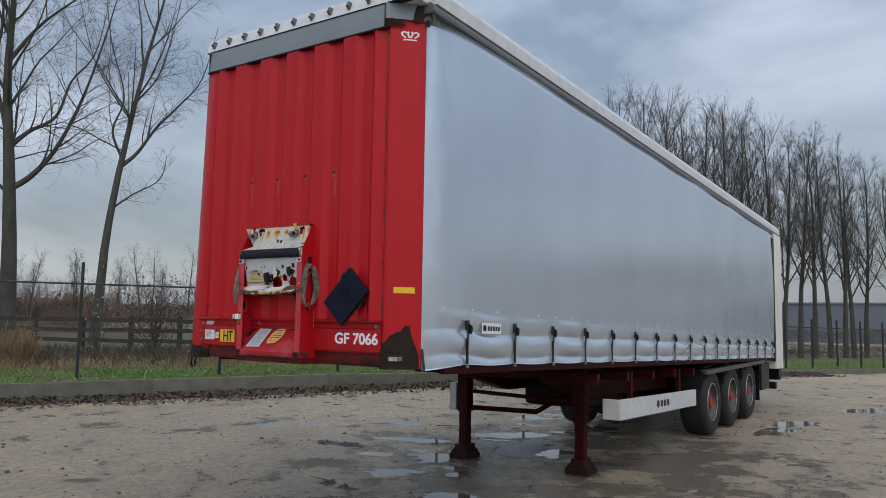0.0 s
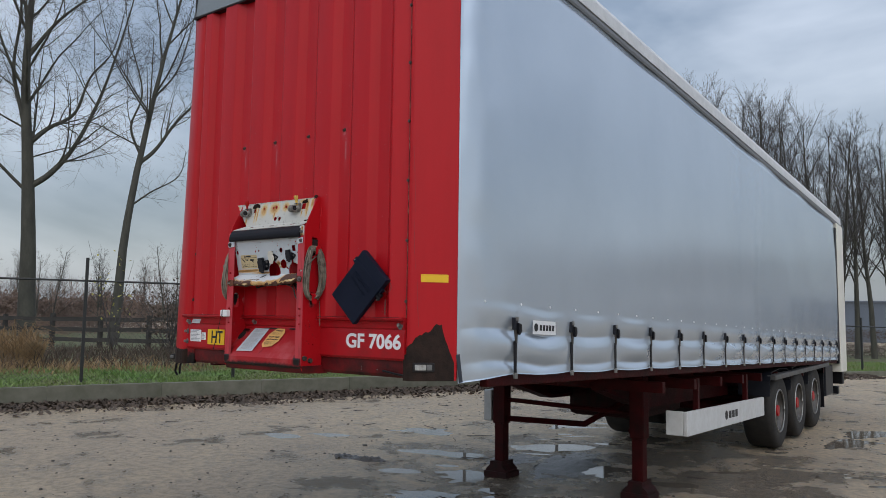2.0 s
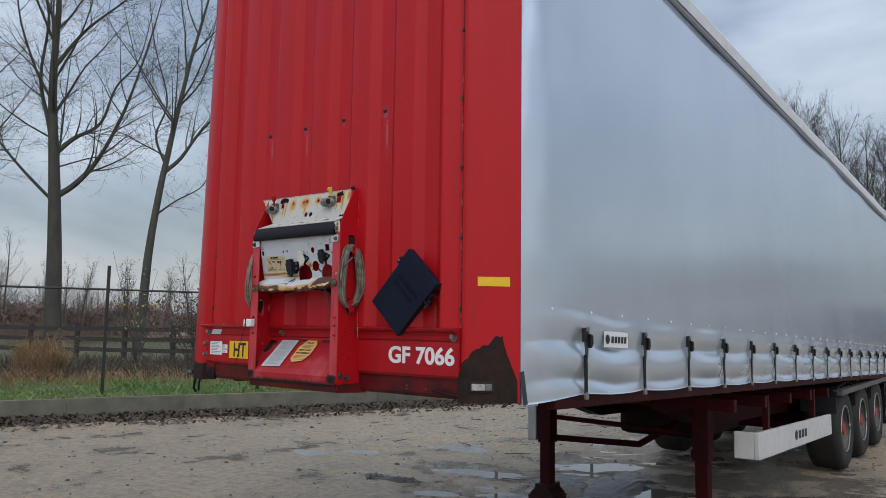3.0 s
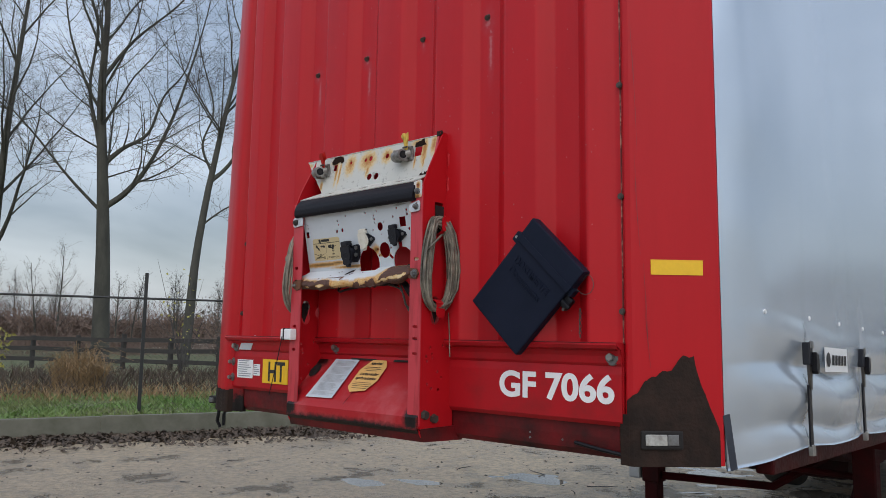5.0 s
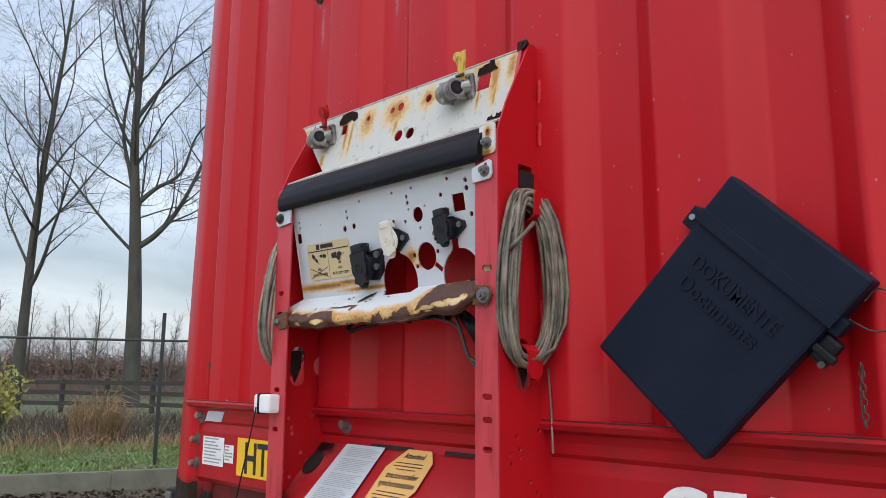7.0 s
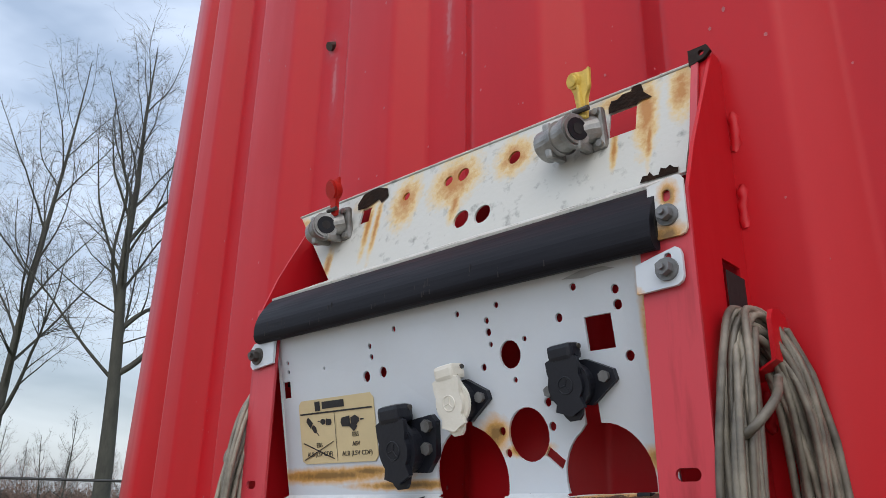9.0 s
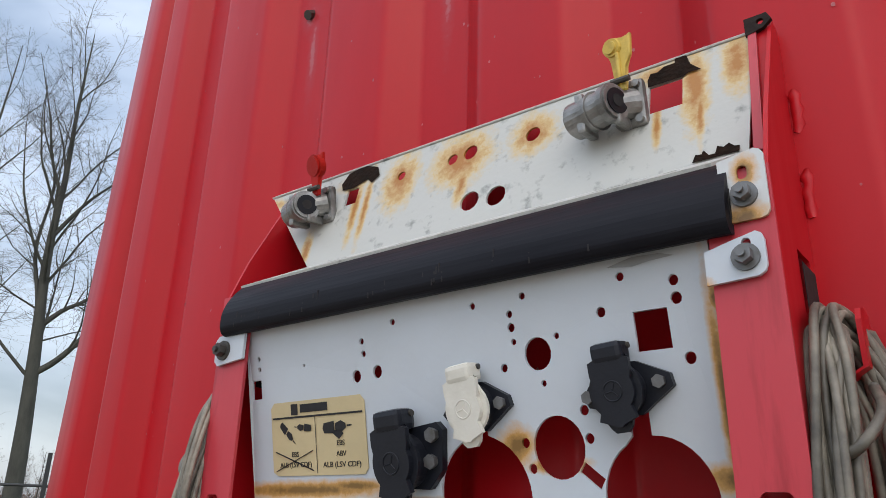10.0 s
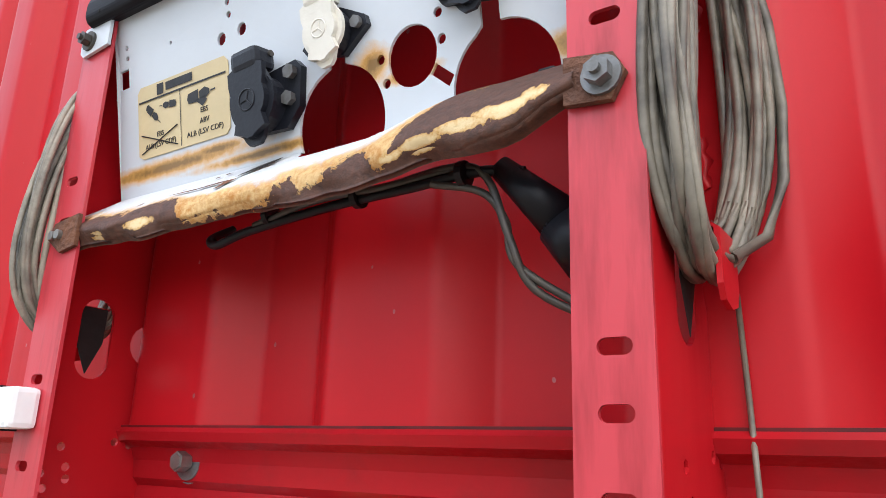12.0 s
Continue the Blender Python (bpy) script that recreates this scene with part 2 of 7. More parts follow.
def ground_material():
    """Wet sandy yard: broad damp stains, clods and grit; damp patches are darker and smoother, more so round the legs,
    where they also stand in for shade.
    """
    m = bpy.data.materials.new("wet_sandy_yard")
    m.use_nodes = True
    n, l = m.node_tree.nodes, m.node_tree.links
    b = n["Principled BSDF"]
    tc = n.new("ShaderNodeTexCoord")

    def nz(scale, detail=5.0, rough=0.6, dist=0.0):
        t = n.new("ShaderNodeTexNoise")
        t.inputs["Scale"].default_value, t.inputs["Detail"].default_value = scale, detail
        t.inputs["Roughness"].default_value, t.inputs["Distortion"].default_value = rough, dist
        l.new(tc.outputs["Object"], t.inputs["Vector"])
        return t.outputs["Fac"]

    def rng(v, a, c, lo=0.0, hi=1.0):
        r = n.new("ShaderNodeMapRange")
        for k, x in (("From Min", a), ("From Max", c), ("To Min", lo), ("To Max", hi)):
            r.inputs[k].default_value = x
        l.new(v, r.inputs["Value"])
        return r.outputs["Result"]

    def blend(f, a, c):
        x = n.new("ShaderNodeMix")
        x.data_type = "RGBA"
        s = [q for q in x.inputs if q.type == "RGBA"]
        l.new(f, x.inputs["Factor"])
        for sock, v in zip(s, (a, c)):
            if isinstance(v, tuple):
                sock.default_value = (*v, 1)
            else:
                l.new(v, sock)
        return [q for q in x.outputs if q.type == "RGBA"][0]

    broad, mid, grit, fine = nz(0.22, 4, 0.55, 0.4), nz(1.3, 6, 0.65, 0.3), nz(11, 8, 0.75), nz(75, 4, 0.7)
    # wet mud round the legs, darkened further in place of the trailer's shade
    wet_shade_zone = n.new("ShaderNodeMapping")
    wet_shade_zone.inputs["Location"].default_value = (0.9 / 3.6, -4.6 / 4.2, 0)
    wet_shade_zone.inputs["Scale"].default_value = (1 / 3.6, 1 / 4.2, 0)
    l.new(tc.outputs["Object"], wet_shade_zone.inputs["Vector"])
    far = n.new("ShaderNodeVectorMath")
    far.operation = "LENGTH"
    l.new(wet_shade_zone.outputs["Vector"], far.inputs[0])
    soak_and_shade = n.new("ShaderNodeMath")
    soak_and_shade.operation = "MULTIPLY_ADD"
    soak_and_shade.inputs[1].default_value = 1.0
    l.new(mid, soak_and_shade.inputs[0])
    l.new(rng(far.outputs["Value"], 1.05, 0.5, 0.0, 0.16), soak_and_shade.inputs[2])
    damp = rng(soak_and_shade.outputs[0], 0.52, 0.66)
    c = blend(rng(broad, 0.38, 0.62), (0.67, 0.535, 0.36), (0.53, 0.42, 0.295))
    c = blend(rng(grit, 0.42, 0.60, 0, 0.56), c, (0.17, 0.138, 0.105))
    c = blend(rng(fine, 0.58, 0.70, 0, 0.55), c, (0.56, 0.50, 0.42))
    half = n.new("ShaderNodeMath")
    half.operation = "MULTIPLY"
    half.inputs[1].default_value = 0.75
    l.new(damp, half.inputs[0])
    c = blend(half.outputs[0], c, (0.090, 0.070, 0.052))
    l.new(c, b.inputs["Base Color"])
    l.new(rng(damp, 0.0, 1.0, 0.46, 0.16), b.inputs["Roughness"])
    add = n.new("ShaderNodeMath")
    add.operation = "ADD"
    l.new(grit, add.inputs[0])
    l.new(rng(fine, 0, 1, 0, 0.35), add.inputs[1])
    bp = n.new("ShaderNodeBump")
    bp.inputs["Strength"].default_value, bp.inputs["Distance"].default_value = 1.0, 0.075
    l.new(add.outputs[0], bp.inputs["Height"])
    l.new(bp.outputs["Normal"], b.inputs["Normal"])
    return m


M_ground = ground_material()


# ---- builders ----
SLOPE = 0.031  # the trailer stands nose-up on its legs


def mesh_from(name, verts, faces, material, smooth=False):
    me = bpy.data.meshes.new(name)
    me.from_pydata([tuple(v) for v in verts], [], faces)
    me.materials.append(material)
    if smooth:
        me.polygons.foreach_set("use_smooth", [True] * len(me.polygons))
    me.update()
    return me


def part(name, geo, material, parent=None, label="", smooth=False, nose=False):
    """Links a bmesh, or a (vertices, faces) pair, as one mesh object under a thing or part."""
    if isinstance(geo, tuple):
        me = mesh_from(name, geo[0], geo[1], material, smooth)
    else:
        bmesh.ops.recalc_face_normals(geo, faces=geo.faces)
        me = bpy.data.meshes.new(name)
        geo.to_mesh(me)
        geo.free()
        me.materials.append(material)
        if smooth:
            me.polygons.foreach_set("use_smooth", [True] * len(me.polygons))
    if nose:
        for v in me.vertices:
            v.co.z -= SLOPE * max(0.0, v.co.y)
    ob = new(name, me)
    if parent:
        ob.parent = parent
    return tagged(ob, label)


def thing(name, label, category, group="", kind="", at=(0, 0, 0)):
    ob = new(name)
    ob.location = at
    return tagged(ob, label, category, group, kind)


def box(x0, x1, y0, y1, z0, z1, bevel=0.0, bm=None):
    bm = bm or bmesh.new()
    r = bmesh.ops.create_cube(bm, size=1)
    bmesh.ops.scale(bm, verts=r["verts"], vec=(x1 - x0, y1 - y0, z1 - z0))
    bmesh.ops.translate(bm, verts=r["verts"], vec=((x0 + x1) / 2, (y0 + y1) / 2, (z0 + z1) / 2))
    if bevel:
        es = list({e for v in r["verts"] for e in v.link_edges})
        bmesh.ops.bevel(bm, geom=es, offset=bevel, segments=2, affect="EDGES", profile=0.6)
    return bm


def cyl(p0, p1, r0, r1=None, n=16, bm=None, bevel=0.0):
    bm = bm or bmesh.new()
    p0, p1 = Vector(p0), Vector(p1)
    d = p1 - p0
    m = Matrix.Translation((p0 + p1) / 2) @ d.to_track_quat("Z", "Y").to_matrix().to_4x4()
    r = bmesh.ops.create_cone(bm, cap_ends=True, segments=n, radius1=r0, radius2=r0 if r1 is None else r1, depth=d.length, matrix=m)
    if bevel:
        es = [e for e in {e for v in r["verts"] for e in v.link_edges} if any(len(f.verts) > 4 for f in e.link_faces)]
        bmesh.ops.bevel(bm, geom=es, offset=bevel, segments=2, affect="EDGES")
    return bm


def prism(outline, a0, a1, axis="y", bm=None):
    """Extrudes a 2D outline between a0 and a1 along an axis; the outline's pairs are the other two coordinates in order."""
    bm = bm or bmesh.new()
    put = {"x": lambda p, a: (a, p[0], p[1]), "y": lambda p, a: (p[0], a, p[1]), "z": lambda p, a: (p[0], p[1], a)}[axis]
    lo = [bm.verts.new(put(p, a0)) for p in outline]
    hi = [bm.verts.new(put(p, a1)) for p in outline]
    k = len(outline)
    bm.faces.new(lo)
    bm.faces.new(hi[::-1])
    for i in range(k):
        bm.faces.new((lo[i], lo[(i + 1) % k], hi[(i + 1) % k], hi[i]))
    return bm


def strip(profile, s0, s1, axis="z", thick=0.004, steps=1):
    """A folded sheet: an open 2D profile swept along an axis, with thickness."""
    pts = [Vector(p) for p in profile]
    nrm = []
    for i in range(len(pts)):
        d = (pts[min(i + 1, len(pts) - 1)] - pts[max(i - 1, 0)]).normalized()
        nrm.append(Vector((-d.y, d.x)))
    outline = [tuple(p) for p in pts] + [tuple(p + q * thick) for p, q in list(zip(pts, nrm))[::-1]]
    put = {"x": lambda p, a: (a, p[0], p[1]), "y": lambda p, a: (p[0], a, p[1]), "z": lambda p, a: (p[0], p[1], a)}[axis]
    verts, faces, k = [], [], len(outline)
    for j in range(steps + 1):
        a = s0 + (s1 - s0) * j / steps
        verts += [put(p, a) for p in outline]
    for j in range(steps):
        for i in range(k):
            faces.append((j * k + i, j * k + (i + 1) % k, (j + 1) * k + (i + 1) % k, (j + 1) * k + i))
    n = len(pts)
    for j in (0, steps):  # end caps on vertices of their own, so that smooth sides stay true
        base = len(verts)
        verts += verts[j * k:j * k + k]
        for i in range(n - 1):
            faces.append((base + i, base + i + 1, base + k - 2 - i, base + k - 1 - i))
    return verts, faces


def sheet(outline, holes, place, thick=0.004):
    """A plate with real holes: flat loops in (u, v), put into space by place(u, v, depth)."""
    bm = bmesh.new()
    edges = []
    for loop in [outline, *holes]:
        vs = [bm.verts.new((u, v, 0)) for u, v in loop]
        edges += [bm.edges.new((vs[i], vs[(i + 1) % len(vs)])) for i in range(len(vs))]
    bmesh.ops.triangle_fill(bm, edges=edges, use_beauty=True, use_dissolve=False)
    front = list(bm.verts)
    index = {v: i for i, v in enumerate(front)}
    k = len(front)
    uv = [(v.co.x, v.co.y) for v in front]
    tri = [[index[v] for v in f.verts] for f in bm.faces]
    rim = [[index[v] for v in e.verts] for e in bm.edges if len(e.link_faces) == 1]
    bm.free()
    verts = [place(u, v, 0.0) for u, v in uv] + [place(u, v, thick) for u, v in uv]
    faces = [tuple(t) for t in tri] + [tuple(i + k for i in t[::-1]) for t in tri] + [(a, b, b + k, a + k) for a, b in rim]
    out = bmesh.new()
    vs = [out.verts.new(v) for v in verts]
    for f in faces:
        out.faces.new([vs[i] for i in f])
    return out


def ring(u, v, r, n=14, ry=None):
    return [(u + r * math.cos(2 * math.pi * i / n), v + (ry or r) * math.sin(2 * math.pi * i / n)) for i in range(n)]


def rect(u, v, w, h):
    return [(u - w / 2, v - h / 2), (u + w / 2, v - h / 2), (u + w / 2, v + h / 2), (u - w / 2, v + h / 2)]


def tubes(paths, sides=6):
    """Round rods along point lists with a radius at every point: [(points, radii), ...]."""
    verts, faces = [], []
    for pts, radii in paths:
        pts = [Vector(p) for p in pts]
        base = len(verts)
        up = Vector((0.31, 0.17, 0.93))
        for i, p in enumerate(pts):
            d = (pts[min(i + 1, len(pts) - 1)] - pts[max(i - 1, 0)])
            if d.length < 1e-9:
                d = Vector((0, 0, 1))
            d.normalize()
            a = d.cross(up)
            if a.length < 0.1:
                a = d.cross(Vector((1, 0, 0)))
            a.normalize()
            c = d.cross(a)
            r = radii[i] if isinstance(radii, (list, tuple)) else radii
            verts += [p + (a * math.cos(2 * math.pi * j / sides) + c * math.sin(2 * math.pi * j / sides)) * r for j in range(sides)]
        for i in range(len(pts) - 1):
            for j in range(sides):
                k = (j + 1) % sides
                faces.append((base + i * sides + j, base + i * sides + k, base + (i + 1) * sides + k, base + (i + 1) * sides + j))
        faces.append(tuple(base + j for j in range(sides)))
        faces.append(tuple(base + (len(pts) - 1) * sides + j for j in range(sides))[::-1])
    return verts, faces


def flow(pts, n=6):
    """A smooth curve through points, for cables."""
    p = [Vector(q) for q in pts]
    p = [p[0] * 2 - p[1], *p, p[-1] * 2 - p[-2]]
    out = []
    for i in range(1, len(p) - 2):
        a, b, c, d = p[i - 1:i + 3]
        for k in range(n):
            t = k / n
            out.append(0.5 * (2 * b + (c - a) * t + (2 * a - 5 * b + 4 * c - d) * t ** 2 + (3 * b - a - 3 * c + d) * t ** 3))
    return out + [p[-2]]


def lettering(name, text, size, m, material, parent, depth=0.0008, width=None, bold=0.0):
    """Raised letters with the built-in font as one mesh; m maps the text's plane into space."""
    cu = bpy.data.curves.new(name, "FONT")
    cu.body, cu.size, cu.extrude, cu.offset = text, size, depth, bold
    cu.align_x = "CENTER"
    tmp = bpy.data.objects.new(name, cu)
    scene.collection.objects.link(tmp)
    bpy.context.view_layer.update()
    me = bpy.data.meshes.new_from_object(tmp.evaluated_get(bpy.context.evaluated_depsgraph_get()))
    bpy.data.objects.remove(tmp)
    xs = [v.co.x for v in me.vertices]
    if width and xs:
        k = width / (max(xs) - min(xs))
        for v in me.vertices:
            v.co.x *= k
    me.transform(m)
    me.materials.clear()
    me.materials.append(material)
    ob = new(name, me)
    ob.parent = parent
    return ob


FRONT = Matrix(((1, 0, 0, 0), (0, 0, -1, 0), (0, 1, 0, 0), (0, 0, 0, 1)))  # text plane upright, facing -y


def wall_text(x, y, z, tilt=0.0):
    return Matrix.Translation((x, y, z)) @ Matrix.Rotation(radians(tilt), 4, "X") @ FRONT


# ---- ground ----
# rain puddles: centre, half length and width, turn
PUDDLES = ((-3.75, 4.75, 0.62, 0.10, 18), (-4.65, 6.1, 0.42, 0.16, 20), (-2.25, 2.85, 0.34, 0.12, 25), (-2.45, 3.85, 0.26, 0.2, 30),
                       (-6.2, 4.4, 0.4, 0.14, 10), (-2.3, 6.4, 0.9, 0.15, 50), (-3.0, 6.0, 0.5, 0.1, 40), (-1.5, 5.2, 0.4, 0.13, 60), (-1.7, 3.2, 0.3, 0.1, 35),
                       (-1.9, 7.6, 0.5, 0.16, 30), (-3.4, 8.2, 0.5, 0.12, 20), (0.55, 9.0, 0.7, 0.14, 70), (0.85, 10.9, 0.8, 0.16, 60), (1.6, 13.8, 1.0, 0.2, 50),
                       (2.0, 16.8, 1.2, 0.25, 40), (-5.5, 4.9, 0.3, 0.08, 15), (-3.3, 3.6, 0.25, 0.07, 30), (-1.2, 2.3, 0.25, 0.08, 20))
shore = random.Random(41)
PUDDLES += tuple((shore.uniform(-3.8, 1.4), shore.uniform(1.6, 9.5), shore.uniform(0.10, 0.34), shore.uniform(0.018, 0.055), shore.uniform(10, 60)) for _ in range(34))

def gz(x, y):
    """Height of the yard: flat, falling gently towards its far end, with low ruts and clods."""
    fall = -0.02 * max(0.0, y - 19)
    near = max(0.0, 1 - max(0, math.hypot(x + 2, y - 3) - 14) / 10)
    rut = noise.noise((x * 0.9, y * 0.9, 0.3)) * 0.018 + noise.noise((x * 3.1, y * 3.1, 1.7)) * 0.010 + noise.noise((x * 9, y * 9, 4.2)) * 0.005
    dip = 0.0
    for px, py, lx, ly, turn in PUDDLES:
        if abs(x - px) < 2.5 * lx and abs(y - py) < 2.5 * lx:
            ca, sa = math.cos(radians(turn)), math.sin(radians(turn))
            u, v = ((x - px) * ca + (y - py) * sa) / lx, ((y - py) * ca - (x - px) * sa) / (ly * 1.8)
            dip = max(dip, 0.020 * math.exp(-(u * u + v * v) * 0.8))
    return fall - 0.022 + rut * near - dip


def axis_steps(lo, hi, fine_lo, fine_hi, fine, grow=1.35):
    a = list(np.arange(fine_lo, fine_hi, fine))
    d, v = fine, fine_lo
    while v > lo:
        d *= grow
        v -= d
        a.insert(0, max(v, lo))
    d, v = fine, a[-1]
    while v < hi:
        d *= grow
        v += d
        a.append(min(v, hi))
    return a


def build_ground():
    xs = axis_steps(-1200, 1200, -9.5, 2.0, 0.075)
    ys = axis_steps(-400, 1500, -1.0, 11.5, 0.075)
    verts = [(x, y, gz(x, y) if math.hypot(x, y) < 90 else -0.02 * max(0.0, min(y, 90) - 19) - 0.022) for y in ys for x in xs]
    w = len(xs)
    faces = [(j * w + i, j * w + i + 1, (j + 1) * w + i + 1, (j + 1) * w + i) for j in range(len(ys) - 1) for i in range(w - 1)]
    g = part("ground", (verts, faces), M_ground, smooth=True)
    tagged(g, "wet brown sandy yard with ruts and grit", "ground", kind="structure")


build_ground()

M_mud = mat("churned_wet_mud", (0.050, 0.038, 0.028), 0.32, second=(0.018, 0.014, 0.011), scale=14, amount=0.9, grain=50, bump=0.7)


def mud_heap(cx, cy, rx, ry, turn, h, seed):
    """Mud pushed up by wheels and feet: a low ragged heap that sinks into the yard at its rim."""
    n, k = 44, 30
    ca, sa = math.cos(radians(turn)), math.sin(radians(turn))
    verts = []
    for i in range(n):
        for j in range(k):
            u, v = 2 * i / (n - 1) - 1, 2 * j / (k - 1) - 1
            x, y = cx + 1.3 * (rx * u * ca - ry * v * sa), cy + 1.3 * (rx * u * sa + ry * v * ca)
            r = 1.3 * math.hypot(u, v) + 0.75 * noise.noise((x * 7, y * 7, seed)) + 0.35 * noise.noise((x * 22, y * 22, seed + 3.0))
            lump = h * min(1.0, max(-1.0, (1 - r) * 1.4)) * (1 + 0.9 * noise.noise((x * 30, y * 18, seed + 9.0)))
            verts.append((x, y, gz(x, y) + lump))
    faces = [(i * k + j, (i + 1) * k + j, (i + 1) * k + j + 1, i * k + j + 1) for i in range(n - 1) for j in range(k - 1)]
    tagged(part("mud", (verts, faces), M_mud, smooth=True), "dark churned wet mud on the sandy yard", "mud", kind="stuff")


mud_heap(-4.25, 3.77, 0.17, 0.12, 20, 0.035, 1.0)
mud_heap(-3.90, 3.80, 0.22, 0.10, 15, 0.040, 2.0)
mud_heap(-1.87, 5.15, 0.34, 0.85, 8, 0.011, 3.0)
mud_heap(-2.55, 4.95, 0.26, 0.45, -12, 0.010, 4.0)
mud_heap(-2.54, 1.90, 0.10, 0.07, 30, 0.026, 5.0)
mud_heap(-2.23, 1.88, 0.13, 0.06, 10, 0.026, 6.0)

# the kerb, the verge and the fence run along one line
K0, KD = Vector((-13.3, 0.0)), Vector((0.44, 1.0)).normalized()
KN = Vector((-KD.y, KD.x))


def kerb_h(s):
    return KERB_H - 0.2 * min(1.0, max(0.0, (s - 10) / 14.0))


def along(s, off=0.0, z=0.0):
    """A point s metres along the kerb from where it crosses y = 0, off metres behind its face."""
    p = K0 + KD * s + KN * off
    return Vector((p.x, p.y, z - 0.02 * max(0.0, p.y - 19)))


KERB_H = 0.36
kerb = thing("kerb", "low mossy concrete kerb wall along the yard", "kerb", kind="structure")
for i in range(-6, 34):
    s0, s1 = i * 2.0 + 0.002, (i + 1) * 2.0 - 0.002
    bm = bmesh.new()
    bot = [along(s, o, -0.15) for s, o in ((s0, 0), (s1, 0), (s1, 0.2), (s0, 0.2))]
    top = [along(s, o, kerb_h(s) + noise.noise((i * 1.7, 0, 0)) * 0.008) for s, o in ((s0, 0.015), (s1, 0.015), (s1, 0.2), (s0, 0.2))]
    b0, t0 = [bm.verts.new(v) for v in bot], [bm.verts.new(v) for v in top]
    bm.faces.new(b0[::-1])
    bm.faces.new(t0)
    for k in range(4):
        bm.faces.new((b0[k], b0[(k + 1) % 4], t0[(k + 1) % 4], t0[k]))
    bmesh.ops.bevel(bm, geom=[e for e in bm.edges if all(v in t0 for v in e.verts)], offset=0.015, segments=2, affect="EDGES")
    part("kerb_block", bm, M_kerb, kerb)


def litter_bank():
    """Wet leaf litter and soil washed up against the kerb."""
    ss, offs = np.arange(-12, 26, 0.12), (0.03, -0.06, -0.16, -0.28, -0.42, -0.6, -0.85)
    verts = []
    for s in ss:
        for o in offs:
            t = max(0.0, 1 + o / (0.44 + 0.20 * noise.noise((s * 0.6, 8.0, 0))))
            p = along(s, o)
            verts.append((p.x, p.y, p.z - 0.035 + 0.11 * t ** 1.3 + noise.noise((s * 5, o * 9, 3.0)) * 0.016))
    k = len(offs)
    faces = [(i * k + j, (i + 1) * k + j, (i + 1) * k + j + 1, i * k + j + 1) for i in range(len(ss) - 1) for j in range(k - 1)]
    tagged(part("leaf_litter", (verts, faces), M_litter, smooth=True), "bank of wet brown leaf litter against the kerb", "leaves", kind="stuff")


litter_bank()


def verge_z(off, s):
    return kerb_h(s) - 0.05 + 0.10 * min(1, off / 2.5) - max(0, off - 3) * 0.012 + noise.noise((s * 0.5, off * 0.5, 2.2)) * 0.05


def build_verge():
    ss, offs = np.linspace(-30, 80, 90), [0.19, 0.5, 0.9, 1.4, 2.0, 2.8, 4, 6, 9, 14, 22, 35, 60, 110]
    verts = []
    for o in offs:
        for s in ss:
            p = along(s, o)
            verts.append((p.x, p.y, p.z + (verge_z(o, s) if o < 30 else 0.12)))
    w = len(ss)
    faces = [(j * w + i, j * w + i + 1, (j + 1) * w + i + 1, (j + 1) * w + i) for j in range(len(offs) - 1) for i in range(w - 1)]
    m = mat("verge_soil_and_moss", (0.07, 0.10, 0.03), 0.9, second=(0.13, 0.10, 0.055), scale=0.6, amount=0.9, grain=30, bump=0.6)
    v = part("ground", (verts, faces), m, smooth=True)
    tagged(v, "grassy verge and rough field behind the kerb", "ground", kind="structure")


build_verge()


def blades(name, count, s_range, off_range, h_range, width, material, label, category, lean=0.35, seed=1):
    rnd = random.Random(seed)
    verts, faces = [], []
    for _ in range(count):
        s, o = rnd.uniform(*s_range), rnd.uniform(*off_range)
        p = along(s, o)
        z = p.z + verge_z(o, s) - 0.01
        h = rnd.uniform(*h_range) * (0.55 + 0.9 * max(0, 0.5 + noise.noise((s * 0.9, o * 0.9, 5.0))))
        a, w = rnd.uniform(0, math.pi), width * rnd.uniform(0.6, 1.3)
        lx, ly = rnd.gauss(0, lean) * h, rnd.gauss(0, lean) * h
        dx, dy = math.cos(a) * w, math.sin(a) * w
        k = len(verts)
        verts += [(p.x - dx, p.y - dy, z), (p.x + dx, p.y + dy, z), (p.x + lx * 0.4 + dx * 0.7, p.y + ly * 0.4 + dy * 0.7, z + h * 0.6), (p.x + lx * 0.4 - dx * 0.7, p.y + ly * 0.4 - dy * 0.7, z + h * 0.6), (p.x + lx, p.y + ly, z + h)]
        faces += [(k, k + 1, k + 2, k + 3), (k + 3, k + 2, k + 4)]
    ob = part(name, (verts, faces), material)
    return tagged(ob, label, category, kind="stuff")


blades("grass", 50000, (-3, 22), (0.22, 4.2), (0.025, 0.085), 0.008, M_grass, "short wet green grass on the verge", "grass", seed=2)
blades("grass", 12000, (22, 46), (0.22, 5.0), (0.04, 0.13), 0.014, M_grass, "short wet green grass on the verge", "grass", seed=3)
blades("weeds", 7000, (-3, 20), (0.3, 3.0), (0.03, 0.085), 0.020, M_grass, "broad-leaved green weeds among the grass", "weeds", lean=0.9, seed=14)
blades("dead_grass", 5200, (-3, 26), (2.3, 4.6), (0.10, 0.34), 0.009, M_straw, "straw-coloured dead grass tufts beyond the fence", "grass", lean=0.7, seed=4)
blades("weeds", 16000, (-4, 32), (3.6, 15), (0.12, 0.46), 0.014, M_weed, "withered brown weeds in the rough field", "weeds", lean=0.6, seed=15)


